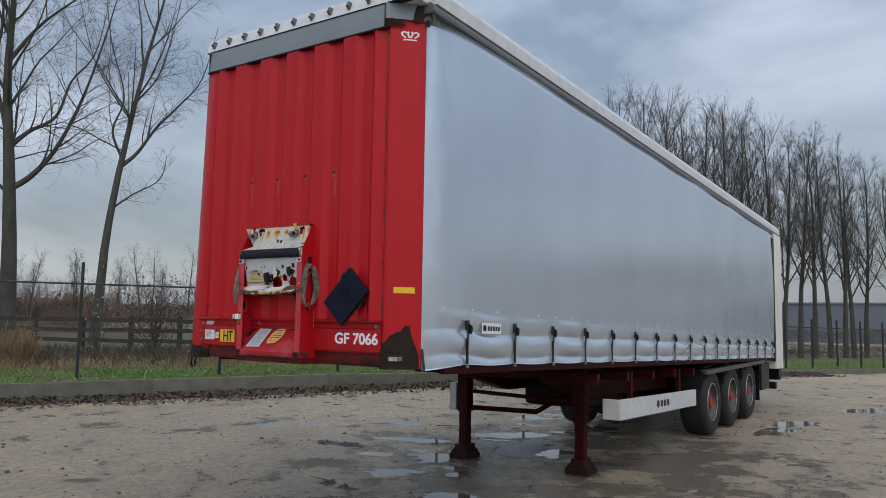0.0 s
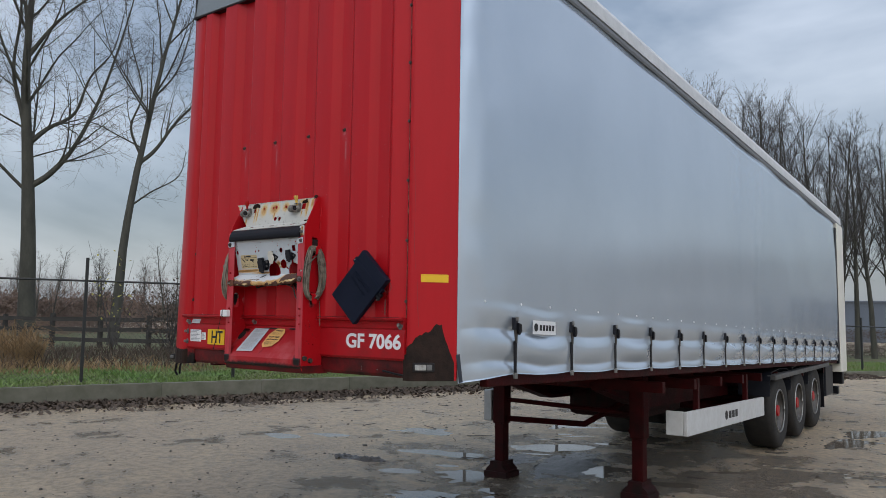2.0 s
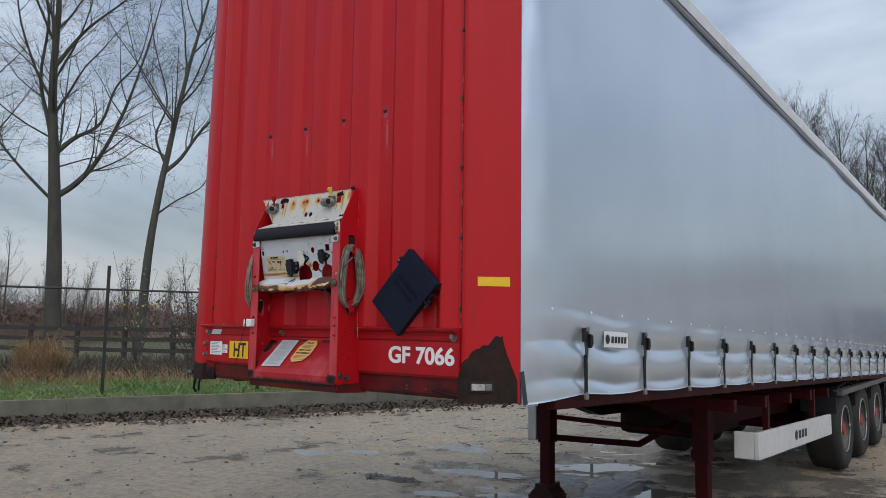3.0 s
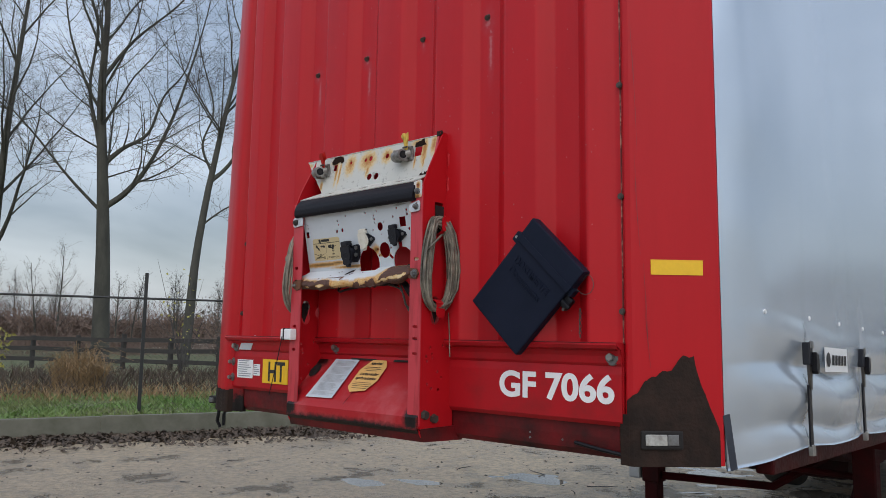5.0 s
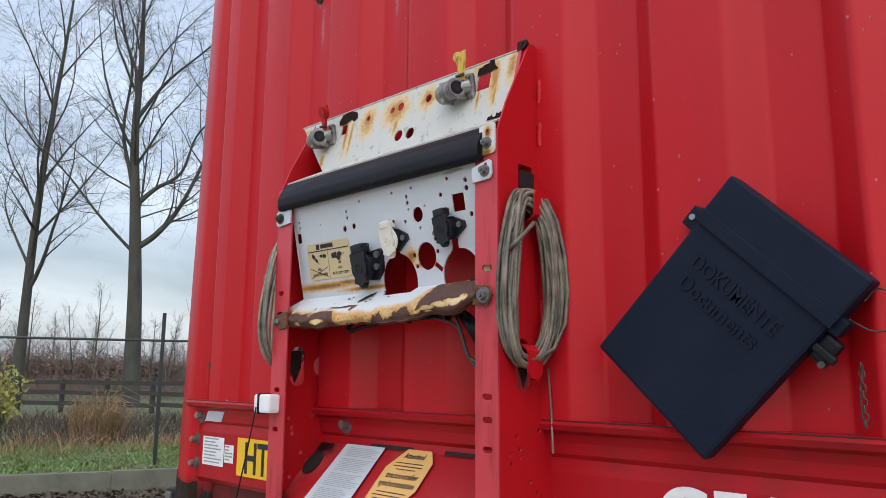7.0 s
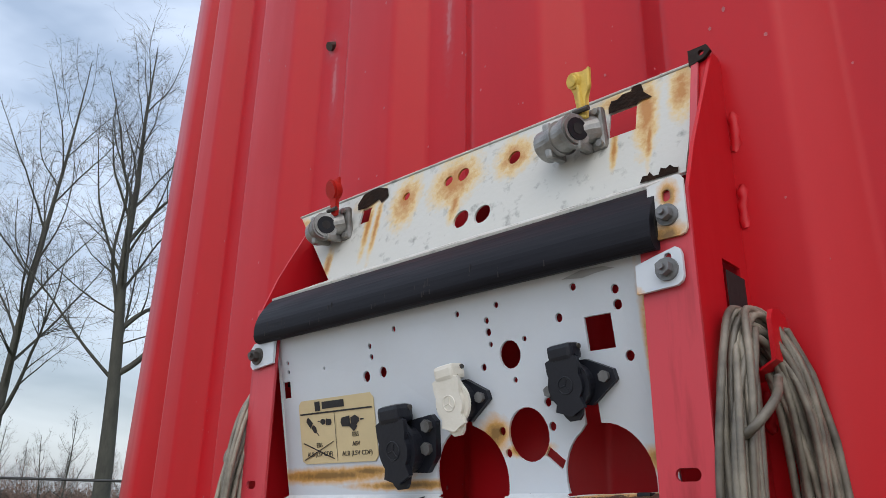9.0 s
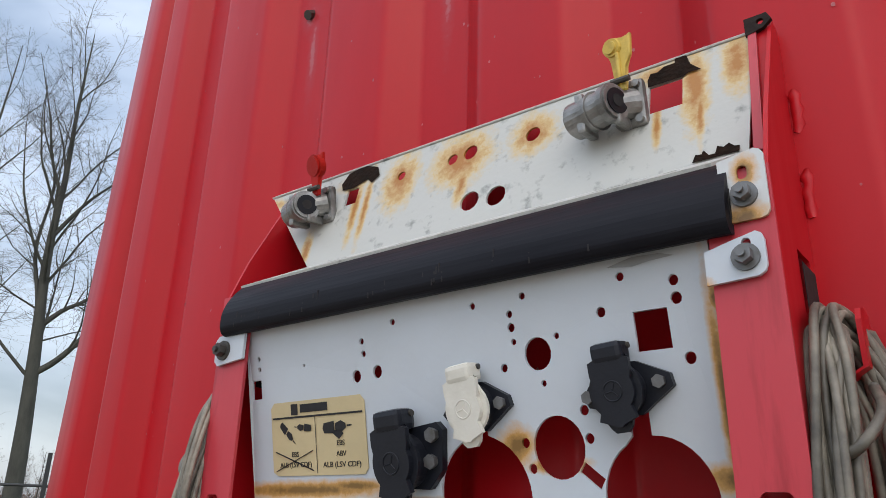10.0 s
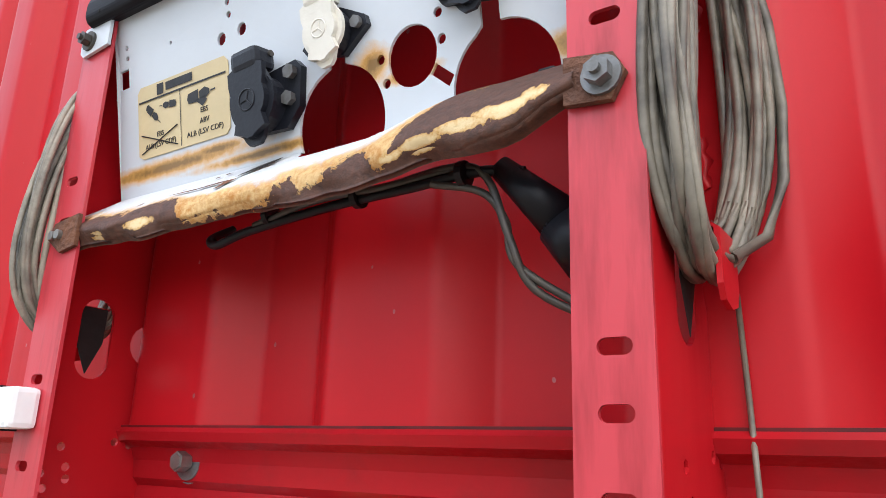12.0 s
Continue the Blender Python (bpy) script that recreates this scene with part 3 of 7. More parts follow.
def leaf_litter():
    rnd = random.Random(7)
    verts, faces = [], []
    for _ in range(15000):
        s = rnd.uniform(-4, 30)
        o = -abs(rnd.gauss(0, 0.23)) - 0.01 if rnd.random() < 0.86 else -rnd.uniform(0.1, 1.2)
        p = along(s, o)
        z = gz(p.x, p.y) + 0.012 + max(0.0, 0.10 + o * 0.20) * rnd.random()
        r, a, t = rnd.uniform(0.022, 0.065), rnd.uniform(0, 6.28), rnd.gauss(0, 0.5)
        u = Vector((math.cos(a), math.sin(a), t)) * r
        v = Vector((-math.sin(a), math.cos(a), rnd.gauss(0, 0.6))) * r * 0.6
        c = Vector((p.x, p.y, z + 0.008))
        k = len(verts)
        verts += [c - u, c + v, c + u, c - v, c + Vector((0, 0, r * 0.35))]
        faces += [(k, k + 1, k + 4), (k + 1, k + 2, k + 4), (k + 2, k + 3, k + 4), (k + 3, k, k + 4)]
    tagged(part("fallen_leaves", (verts, faces), M_leaf), "wet brown fallen leaves heaped along the kerb", "leaves", kind="stuff")


leaf_litter()


def puddle(x, y, lx, ly, turn, seed):
    """A shallow pool: a level sheet of water lying in a dip, its shore drawn by the sand."""
    n = 48
    ca, sa = math.cos(radians(turn)), math.sin(radians(turn))
    pts = []
    for i in range(n):
        c, q = math.cos(2 * math.pi * i / n), math.sin(2 * math.pi * i / n)
        k = 1 + 0.75 * noise.noise((c * 1.6, q * 1.6, seed)) + 0.35 * noise.noise((c * 4.5, q * 4.5, seed + 7))
        pts.append((x + (lx * 1.5 * c * ca - ly * 2.7 * q * sa) * k, y + (lx * 1.5 * c * sa + ly * 2.7 * q * ca) * k))
    rim = sorted(gz(px, py) for px, py in pts)
    z = min(rim[n // 6], gz(x, y) + 0.013)
    faces = [tuple(range(n))]
    tagged(part("puddle", ([(px, py, z) for px, py in pts], faces), M_water), "shallow rain puddle on the wet sand", "puddle", "puddles in the yard", "stuff")


for i, q in enumerate(PUDDLES):
    puddle(*q, i + 1.3)


def clods():
    """Scattered pebbles, clods and twigs on the sand."""
    rnd = random.Random(11)
    ico = bmesh.new()
    bmesh.ops.create_icosphere(ico, subdivisions=1, radius=1.0)
    base = [v.co.copy() for v in ico.verts]
    tri = [[v.index for v in f.verts] for f in ico.faces]
    ico.free()
    verts, faces = [], []
    for _ in range(1500):
        x, y = rnd.uniform(-11, 2.5), rnd.uniform(-0.5, 13)
        r = abs(rnd.gauss(0, 0.008)) + 0.004
        k = len(verts)
        c = Vector((x, y, gz(x, y) + r * 0.2))
        sx, sy, sz = r * rnd.uniform(0.8, 1.8), r * rnd.uniform(0.7, 1.4), r * rnd.uniform(0.4, 0.8)
        verts += [c + Vector((b.x * sx, b.y * sy, b.z * sz)) for b in base]
        faces += [tuple(k + i for i in t) for t in tri]
    tagged(part("pebbles", (verts, faces), M_stone), "small dark stones and clods on the yard", "stones", kind="stuff")
    for i in range(14):
        x, y, a = rnd.uniform(-9, -2), rnd.uniform(1.5, 9), rnd.uniform(0, 3.1)
        ln = rnd.uniform(0.12, 0.4)
        pts = [(x + math.cos(a) * ln * t + rnd.gauss(0, 0.01), y + math.sin(a) * ln * t, gz(x + math.cos(a) * ln * t, y + math.sin(a) * ln * t) + 0.012) for t in (0, 0.3, 0.65, 1)]
        tagged(part("twig", tubes([(pts, [0.007, 0.006, 0.005, 0.003])], 5), M_twig), "thin dark fallen twig on the sand", "twig", "fallen twigs")


clods()

# ---- mesh fence ----
FENCE_OFF = 0.75
fence = thing("mesh_fence", "black chain-link fence with slim posts and top rail", "fence")
post_bm = box(-0.03, 0.03, -0.03, 0.03, 0, 2.58, 0.006)
post_me = bpy.data.meshes.new("post")
post_bm.to_mesh(post_me)
post_bm.free()
post_me.materials.append(M_fence)
FENCE_S = [4.61 + 2.97 * k for k in range(-3, 8)] + [25.75 + 1.75 * k for k in range(1, 16)]
for s, s2 in zip(FENCE_S, FENCE_S[1:] + [FENCE_S[-1] + 1.75]):
    tall = s < 24
    base, q = along(s, FENCE_OFF, 0.29 if tall else 0.2), along(s2, FENCE_OFF, 0.29 if s2 < 24 else 0.2)
    p = new("post", post_me)
    p.parent = fence
    p.matrix_world = Matrix.Translation(base - Vector((0, 0, 0.05))) @ Matrix.Rotation(math.atan2(KD.y, KD.x), 4, "Z") @ Matrix.Diagonal((1, 1, 1.0 if tall else 0.76, 1))
    hr = 2.07 if tall else 1.58
    part("top_rail", tubes([([base + Vector((0, 0, hr)), q + Vector((0, 0, hr))], 0.021)], 6), M_fence, fence)
    if tall:
        wires, span = [], s2 - s
        for k in range(int(span / 0.095)):
            for sg in (1, -1):
                for piece in range(2):
                    a = Vector((k * 0.095, 0.03 + piece * (hr / 2)))
                    b = Vector((k * 0.095 + sg * hr / 2 * 0.9, 0.03 + (piece + 1) * (hr / 2)))
                    t1 = a.x / (a.x - b.x) if b.x < 0 else (span - a.x) / (b.x - a.x) if b.x > span else 1.0
                    b = a + (b - a) * t1
                    wires.append(([along(s + a.x, FENCE_OFF, 0.27 + a.y), along(s + b.x, FENCE_OFF, 0.27 + b.y)], 0.0016))
        part("wire_mesh", tubes(wires, 3), M_fence, fence)

# ---- trees ----
def tree_paths(seed, height, trunk_r, first, limbs, spread, twig, leaders=(), lean=(0.0, 0.0), strict=1.0):
    """A bare poplar: trunk and curving limbs as wood, side branches and fine spreading twigs as the crown."""
    rnd = random.Random(seed)
    wood, twigs = [], []

    def rod(p, d, length, r, tip, rise, wob, n):
        pts, rad = [p.copy()], [r]
        for i in range(n):
            d = (d + Vector((rnd.gauss(0, wob), rnd.gauss(0, wob), rise + rnd.gauss(0, wob * 0.6)))).normalized()
            p = p + d * (length / n)
            pts.append(p.copy())
            rad.append(r + (tip - r) * ((i + 1) / n) ** 0.8)
        return pts, rad

    def point(pts, rad, t):
        n = len(pts) - 1
        i = min(int(t * n), n - 1)
        f = t * n - i
        return pts[i].lerp(pts[i + 1], f), rad[i] + (rad[i + 1] - rad[i]) * f, (pts[i + 1] - pts[i]).normalized()

    def fork(d, lo, hi):
        """A way that leaves d by an angle between lo and hi degrees, to any side."""
        a = d.cross(Vector((rnd.gauss(0, 1), rnd.gauss(0, 1), rnd.gauss(0, 1)))).normalized()
        q = radians(rnd.uniform(lo, hi))
        return (d * math.cos(q) + a * math.sin(q)).normalized()

    def fine(pts, rad, length, count):
        for _ in range(int(count * twig)):
            q, r, d = point(pts, rad, rnd.uniform(0.12, 1.0))
            ln = min(1.7, 0.35 + length * 0.35) * rnd.uniform(0.5, 1.2)
            tp, tr = rod(q, fork(d, 30 * strict, 75 * strict), ln, min(r * 0.6, 0.010), 0.0028, rnd.uniform(-0.05, 0.06) + (0.10 if strict < 1 else 0.0), 0.16 * strict ** 2, 5)
            twigs.append((tp, tr))
            for _k in range(rnd.randint(2, 4)):
                q2, r2, d2 = point(tp, tr, rnd.uniform(0.2, 0.95))
                twigs.append(rod(q2, fork(d2, 25, 60 * strict), ln * rnd.uniform(0.25, 0.55), 0.0042, 0.0024, 0.0, 0.18 * strict ** 2, 3))

    trunk = rod(Vector((0, 0, -0.4)), Vector((rnd.gauss(lean[0], 0.01), rnd.gauss(lean[1], 0.01), 1)).normalized(), height, trunk_r, 0.018, 0.0 if any(lean) else 0.05, 0.02, 18)
    wood.append(trunk)
    # the great limbs: height of the fork, compass way, thickness, and how far out and up they bend
    for z, az, r, bends in leaders:
        q, r0, d = point(*trunk, (z + 0.4) / height)
        side = Vector((math.cos(radians(az)), math.sin(radians(az)), 0))
        lp = flow([q] + [q + side * o + Vector((rnd.gauss(0, 0.12), rnd.gauss(0, 0.12), u)) for o, u in bends], 5)
        lr = [r + (0.014 - r) * (i / (len(lp) - 1)) ** 0.75 for i in range(len(lp))]
        ln = sum((b - a).length for a, b in zip(lp, lp[1:]))
        wood.append((lp, lr))
        fine(lp, lr, ln * 0.4, 6 + ln * 2.6)
        for j in range(int(5 + ln * 1.1)):
            u = rnd.uniform(0.18, 0.97)
            q2, r2, d2 = point(lp, lr, u)
            l2 = ln * rnd.uniform(0.16, 0.36) * (1.25 - 0.7 * u)
            bp, br = rod(q2, fork(d2, 30, 60), l2, r2 * rnd.uniform(0.3, 0.5), 0.005, 0.03, 0.10, 7)
            (wood if r2 > 0.05 else twigs).append((bp, br))
            fine(bp, br, l2, 4 + l2 * 3.6)
    turn = rnd.uniform(0, 6.28)
    for k in range(limbs):
        t = first + (0.93 - first) * ((k + rnd.random() * 0.7) / limbs) ** 1.1
        q, r, d = point(*trunk, t)
        turn += 2.4 + rnd.gauss(0, 0.3)
        ang = radians(62 - 34 * t) * spread * rnd.uniform(0.8, 1.2)
        way = (Vector((0, 0, 1)) * math.cos(ang) + Vector((math.cos(turn), math.sin(turn), 0)) * math.sin(ang)).normalized()
        ln = height * rnd.uniform(0.85, 1.1) * (0.50 - 0.36 * t)
        lp, lr = rod(q, way, ln, r * rnd.uniform(0.36, 0.6), 0.008, 0.045, 0.07, 11)
        wood.append((lp, lr))
        fine(lp, lr, ln * 0.5, 5 + ln * 2.2)
        for j in range(int(4 + ln * 0.8)):
            u = rnd.uniform(0.16, 0.95)
            q2, r2, d2 = point(lp, lr, u)
            l2 = ln * rnd.uniform(0.2, 0.42) * (1.25 - 0.7 * u)
            bp, br = rod(q2, fork(d2, 28, 58), l2, r2 * rnd.uniform(0.4, 0.6), 0.005, 0.035, 0.10, 7)
            (wood if r2 > 0.05 else twigs).append((bp, br))
            fine(bp, br, l2, 4 + l2 * 3.6)
    fine(trunk[0][5:], trunk[1][5:], 2.6, 46)
    return wood, twigs


def tree_meshes(seed, **kw):
    wood, twigs = tree_paths(seed, **kw)
    tv, tf = tubes(wood[:1], 12)
    lv, lf = tubes(wood[1:], 6)
    k = len(tv)
    cv, cf = tubes(twigs, 3)
    return mesh_from("trunk", tv + lv, tf + [tuple(i + k for i in f) for f in lf], M_bark, True), mesh_from("crown", cv, cf, M_twig)


def plant_tree(meshes, x, y, z, turn, scale, label, group, lean=(0, 0)):
    t = thing("tree", label, "tree", group)
    t.matrix_world = Matrix.Translation((x, y, z)) @ Matrix.Rotation(radians(turn), 4, "Z") @ Matrix.Rotation(radians(lean[0]), 4, "X") @ Matrix.Scale(scale, 4)
    for me in meshes:
        o = new(me.name.split(".")[0], me)
        o.parent = t
    return t


FORKED = tree_meshes(5, height=27, trunk_r=0.47, first=0.46, limbs=13, spread=0.85, twig=0.62, lean=(0.009, 0.018), leaders=(
    (7.6, 244, 0.10, ((1.6, 1.7), (3.2, 3.6), (5.0, 6.0), (5.8, 8.6))), (7.9, 64, 0.19, ((0.9, 0.8), (2.0, 2.3), (2.8, 4.8), (3.7, 7.3), (4.6, 10.5), (5.1, 14.0))),
    (10.1, 70, 0.15, ((1.0, 1.0), (2.0, 2.0), (2.7, 4.0), (3.9, 5.8), (4.6, 9.2))), (10.4, 238, 0.15, ((0.45, 1.4), (0.9, 3.7), (0.6, 7.2), (1.5, 10.0), (1.9, 12.5))),
    (10.9, 250, 0.06, ((1.5, 0.8), (3.2, 1.9), (5.0, 3.6))), (14.6, 60, 0.12, ((1.5, 2.3), (3.9, 5.0), (5.0, 8.0))), (16.8, 235, 0.11, ((0.7, 2.0), (1.2, 4.5), (2.4, 8.0))),
    (9.0, 150, 0.10, ((1.5, 2.0), (2.6, 5.0), (3.2, 8.0))), (12.0, 330, 0.10, ((1.5, 2.2), (2.6, 5.0), (3.0, 8.0))), (9.4, 58, 0.05, ((1.4, 0.6), (2.8, 1.0), (4.0, 2.2)))))
SLIM = tree_meshes(12, height=23, trunk_r=0.27, first=0.52, limbs=10, spread=0.8, twig=0.62, lean=(0.04, 0.085), leaders=(
    (9.0, 64, 0.12, ((0.7, 0.8), (1.7, 2.2), (2.5, 3.5), (3.8, 5.2), (4.4, 8.2))), (9.4, 240, 0.08, ((0.3, 1.4), (0.2, 3.2), (0.9, 6.0), (1.2, 9.0))),
    (6.8, 64, 0.055, ((0.9, 0.8), (2.0, 1.7), (2.6, 3.0))), (9.8, 250, 0.05, ((1.2, 0.5), (2.4, 0.9), (3.6, 0.4))), (11.5, 245, 0.06, ((1.0, 1.2), (2.0, 3.0), (2.6, 6.0))),
    (12.5, 80, 0.06, ((1.0, 1.6), (1.8, 4.0), (2.4, 7.0))), (10.5, 150, 0.06, ((1.0, 1.6), (1.8, 4.0))), (11, 330, 0.06, ((1.0, 1.6), (1.8, 4.0)))))
BIG = [FORKED, SLIM, tree_meshes(21, height=28, trunk_r=0.34, first=0.22, limbs=18, spread=0.85, twig=0.6)]
plant_tree(BIG[0], -36.7, 14.75, 0.1, 0, 1.0, "tall bare poplar with grey-green bark behind the fence", "poplars beyond the fence")
plant_tree(BIG[1], -31.35, 16.18, 0.1, 0, 1.0, "tall bare poplar leaning and forking, behind the fence", "poplars beyond the fence")
plant_tree(BIG[2], -43.5, 11.6, 0.1, 60, 1.0, "tall bare poplar with thin twigs behind the fence", "poplars beyond the fence")
plant_tree(BIG[1], -41, 3.5, 0.1, 240, 0.95, "tall bare poplar with thin twigs behind the fence", "poplars beyond the fence")
ROWT = [tree_meshes(s, height=13.8, trunk_r=0.2, first=0.30, limbs=17, spread=0.62, twig=0.72, strict=0.62) for s in (31, 44, 52, 63)]
for i, (x, y) in enumerate(((-10.5, 31.1), (-10.0, 32.6), (-9.1, 33.9), (-8.6, 35.0), (-8.0, 36.6), (-7.2, 38.0), (-6.6, 40.2), (-6.0, 42.2), (-5.3, 44.9), (-4.1, 48.7), (-2.75, 52.0), (-2.5, 54.5), (-1.9, 56.5), (-0.6, 62.3), (1.0, 66.0), (3.0, 70.0), (-8.3, 35.8), (-6.9, 39.1), (-5.65, 43.5), (-4.7, 46.8), (-3.4, 50.3))):
    plant_tree(ROWT[i % 4], x, y, -0.35, 77 * i, 1.0 + 0.06 * noise.noise((i * 2.3, 0, 0)), "bare upright poplar in a long row", "row of poplars")
for i in range(22):
    plant_tree(ROWT[i % 4], -128 + i * 4.0 + 2 * noise.noise((i * 1.9, 2, 0)), 30 + i * 4.4, -0.5, 51 * i, 0.72 + 0.2 * noise.noise((i * 3.3, 0, 5)), "distant bare tree beyond the field", "distant trees")

BELT = [tree_meshes(s, height=9.5, trunk_r=0.13, first=0.16, limbs=11, spread=1.0, twig=0.45) for s in (71, 77, 85)]
for i in range(26):
    spot = Vector((-93, -14, 0)).lerp(Vector((-66, 62, 0)), i / 25) + Vector((7 * noise.noise((i * 1.7, 4, 0)), 7 * noise.noise((i * 2.1, 9, 0)), 0))
    plant_tree(BELT[i % 3], spot.x, spot.y, 0.0, 67 * i, 0.95 + 0.35 * noise.noise((i * 3.1, 1, 2)), "distant bare grey tree beyond the paddock", "distant trees")

# ---- distance ----
def hedge_line(name, a, b, height, seed, count, material, label, thick=4.0, leaf=0.09):
    """A belt of leafless scrub: a cloud of small ragged clumps under an uneven outline."""
    rnd = random.Random(seed)
    a, b = Vector(a), Vector(b)
    verts, faces = [], []
    for _ in range(count):
        t = rnd.random()
        top = height * (0.62 + 0.5 * noise.noise((t * 16, seed, 0)) + 0.28 * noise.noise((t * 70, seed, 3)))
        p = a.lerp(b, t) + Vector((rnd.gauss(0, thick), rnd.gauss(0, thick), top * rnd.random() ** 0.75))
        for _k in range(2):
            w = height * leaf * rnd.uniform(0.4, 1.1)
            u = Vector((rnd.gauss(0, 1), rnd.gauss(0, 1), rnd.gauss(0, 1))).normalized() * w
            v = Vector((rnd.gauss(0, 1), rnd.gauss(0, 1), rnd.gauss(0.6, 1))).normalized() * w
            k = len(verts)
            verts += [p - u * 0.5, p + v, p + u]
            faces += [(k, k + 1, k + 2)]
    tagged(part(name, (verts, faces), material), label, "hedge", kind="stuff")


hedge_line("hedge", (-150, 25, 0), (-50, 135, 0), 4.6, 3, 110000, M_hedge, "far brown leafless autumn hedge", 4.0, 0.045)
hedge_line("hedge", (-60, -8, 0.1), (-44, 44, 0.1), 2.0, 9, 80000, M_hedge, "brown leafless scrub at the field edge", 1.6, 0.03)
hedge_line("hedge", (-95, -12, 0), (-78, 45, 0), 4.6, 6, 50000, M_hedge, "far brown leafless autumn hedge", 2.0, 0.05)

def twig_belt(a, b, low, high, count, seed, label):
    """A distant thicket of thin upright stems with a few side twigs each."""
    rnd = random.Random(seed)
    a, b = Vector(a), Vector(b)
    verts, faces = [], []
    for _ in range(count):
        t = rnd.random()
        p = a.lerp(b, t) + Vector((rnd.gauss(0, 5), rnd.gauss(0, 5), 0))
        h = rnd.uniform(low, high) * (0.75 + 0.5 * noise.noise((t * 22, seed, 0)))
        d = Vector((rnd.gauss(0, 0.08), rnd.gauss(0, 0.08), 1)) * h
        stems = [(p, d, 0.05)]
        for _k in range(7):
            u = rnd.uniform(0.3, 0.9)
            stems.append((p + d * u, Vector((rnd.gauss(0, 0.2), rnd.gauss(0, 0.2), 0.35)) * h * (1.1 - u) * 1.3, 0.03))
        for q, v, w in stems:
            side = Vector((rnd.gauss(0, 1), rnd.gauss(0, 1), 0)).normalized() * w
            k = len(verts)
            verts += [q - side, q + side, q + v]
            faces.append((k, k + 1, k + 2))
    tagged(part("thicket", (verts, faces), M_hedge), label, "trees", kind="stuff")


twig_belt((-140, 20, 0), (-55, 128, 0), 6.5, 10.5, 900, 5, "distant thicket of bare grey-brown trees")
twig_belt((-92, -12, 0), (-80, 45, 0), 5.0, 8.0, 420, 8, "distant thicket of bare grey-brown trees")

hall = thing("warehouse", "low grey metal-clad warehouse behind the trees", "building")
for k in range(14):
    part("cladding_panel", box(-40 + k * 6.0, -40 + k * 6.0 + 5.96, 128, 128.25, -1.4, 4.75), M_clad, hall)
for k in range(12):
    part("cladding_rib", box(-40, 44, 127.93, 128.0, -0.8 + k * 0.45, -0.78 + k * 0.45), M_clad, hall)
part("roof", box(-40.4, 44.4, 127.7, 170, 4.75, 5.0), M_clad, hall)
part("side_wall", box(-40, -39.75, 128.25, 170, -1.4, 4.75), M_clad, hall)

hedge_line("hedge", (-42, 118, -1.2), (44, 118, -1.2), 3.0, 21, 40000, M_weed, "low brown undergrowth along the warehouse", 1.6, 0.03)
hedge_line("hedge", (-9.5, 40, -0.35), (5.5, 76, -0.9), 1.25, 23, 26000, M_weed, "brown undergrowth round the foot of the poplars", 1.2, 0.04)

# wooden paddock fence
paddock = thing("paddock_fence", "dark weathered three-rail wooden paddock fence", "fence")
pa, pb = Vector((-37.0, 8.2, 0.12)), Vector((-18.5, 19.0, 0.12))
knots = random.Random(12)


def plank(p, q, low, high):
    """A sawn board nailed between two posts, a little out of true."""
    n = (q - p).cross(Vector((0, 0, 1))).normalized() * 0.07
    a, c = knots.uniform(-0.03, 0.03), knots.uniform(-0.03, 0.03)
    vs = [p + n + Vector((0, 0, low + a)), q + n + Vector((0, 0, low + c)), q + n + Vector((0, 0, high + c)), p + n + Vector((0, 0, high + a))]
    vs += [v + n * 0.5 for v in vs]
    part("rail", (vs, [(3, 2, 1, 0), (4, 5, 6, 7), (0, 1, 5, 4), (1, 2, 6, 5), (2, 3, 7, 6), (3, 0, 4, 7)]), M_oldwood, paddock)


for i in range(11):
    p = pa.lerp(pb, i / 10)
    part("fence_post", box(p.x - 0.08, p.x + 0.08, p.y - 0.08, p.y + 0.08, p.z - 0.2, p.z + 1.46 + knots.uniform(-0.05, 0.08), 0.01), M_oldwood, paddock)
    if i < 10:
        for low in (0.36, 0.80, 1.22):
            plank(p, pa.lerp(pb, (i + 1) / 10), low, low + 0.17)

# reed clump, yellowing shrub and a leafy sapling behind the fence
def reed_clump(s, off, r, h, seed):
    rnd = random.Random(seed)
    c = along(s, off)
    z = c.z + verge_z(off, s)
    paths = []
    for _ in range(420):
        a, d = rnd.uniform(0, 6.28), r * math.sqrt(rnd.random())
        b = Vector((c.x + math.cos(a) * d, c.y + math.sin(a) * d, z))
        hh = h * rnd.uniform(0.6, 1.1) * (1.1 - 0.5 * d / r)
        lean = Vector((math.cos(a) * rnd.uniform(0, 0.5), math.sin(a) * rnd.uniform(0, 0.5), 0)) * hh
        droop = Vector((rnd.gauss(0, 0.25), rnd.gauss(0, 0.25), -rnd.uniform(0.0, 0.35))) * hh
        paths.append(([b, b + lean * 0.3 + Vector((0, 0, hh * 0.55)), b + lean * 0.7 + Vector((0, 0, hh)), b + lean + droop + Vector((0, 0, hh))], [0.009, 0.008, 0.006, 0.003]))
    tagged(part("reed_clump", tubes(paths, 3), M_straw), "clump of drooping straw-coloured dead reeds", "reeds", kind="stuff")


reed_clump(3.55, 5.6, 0.55, 1.05, 4)


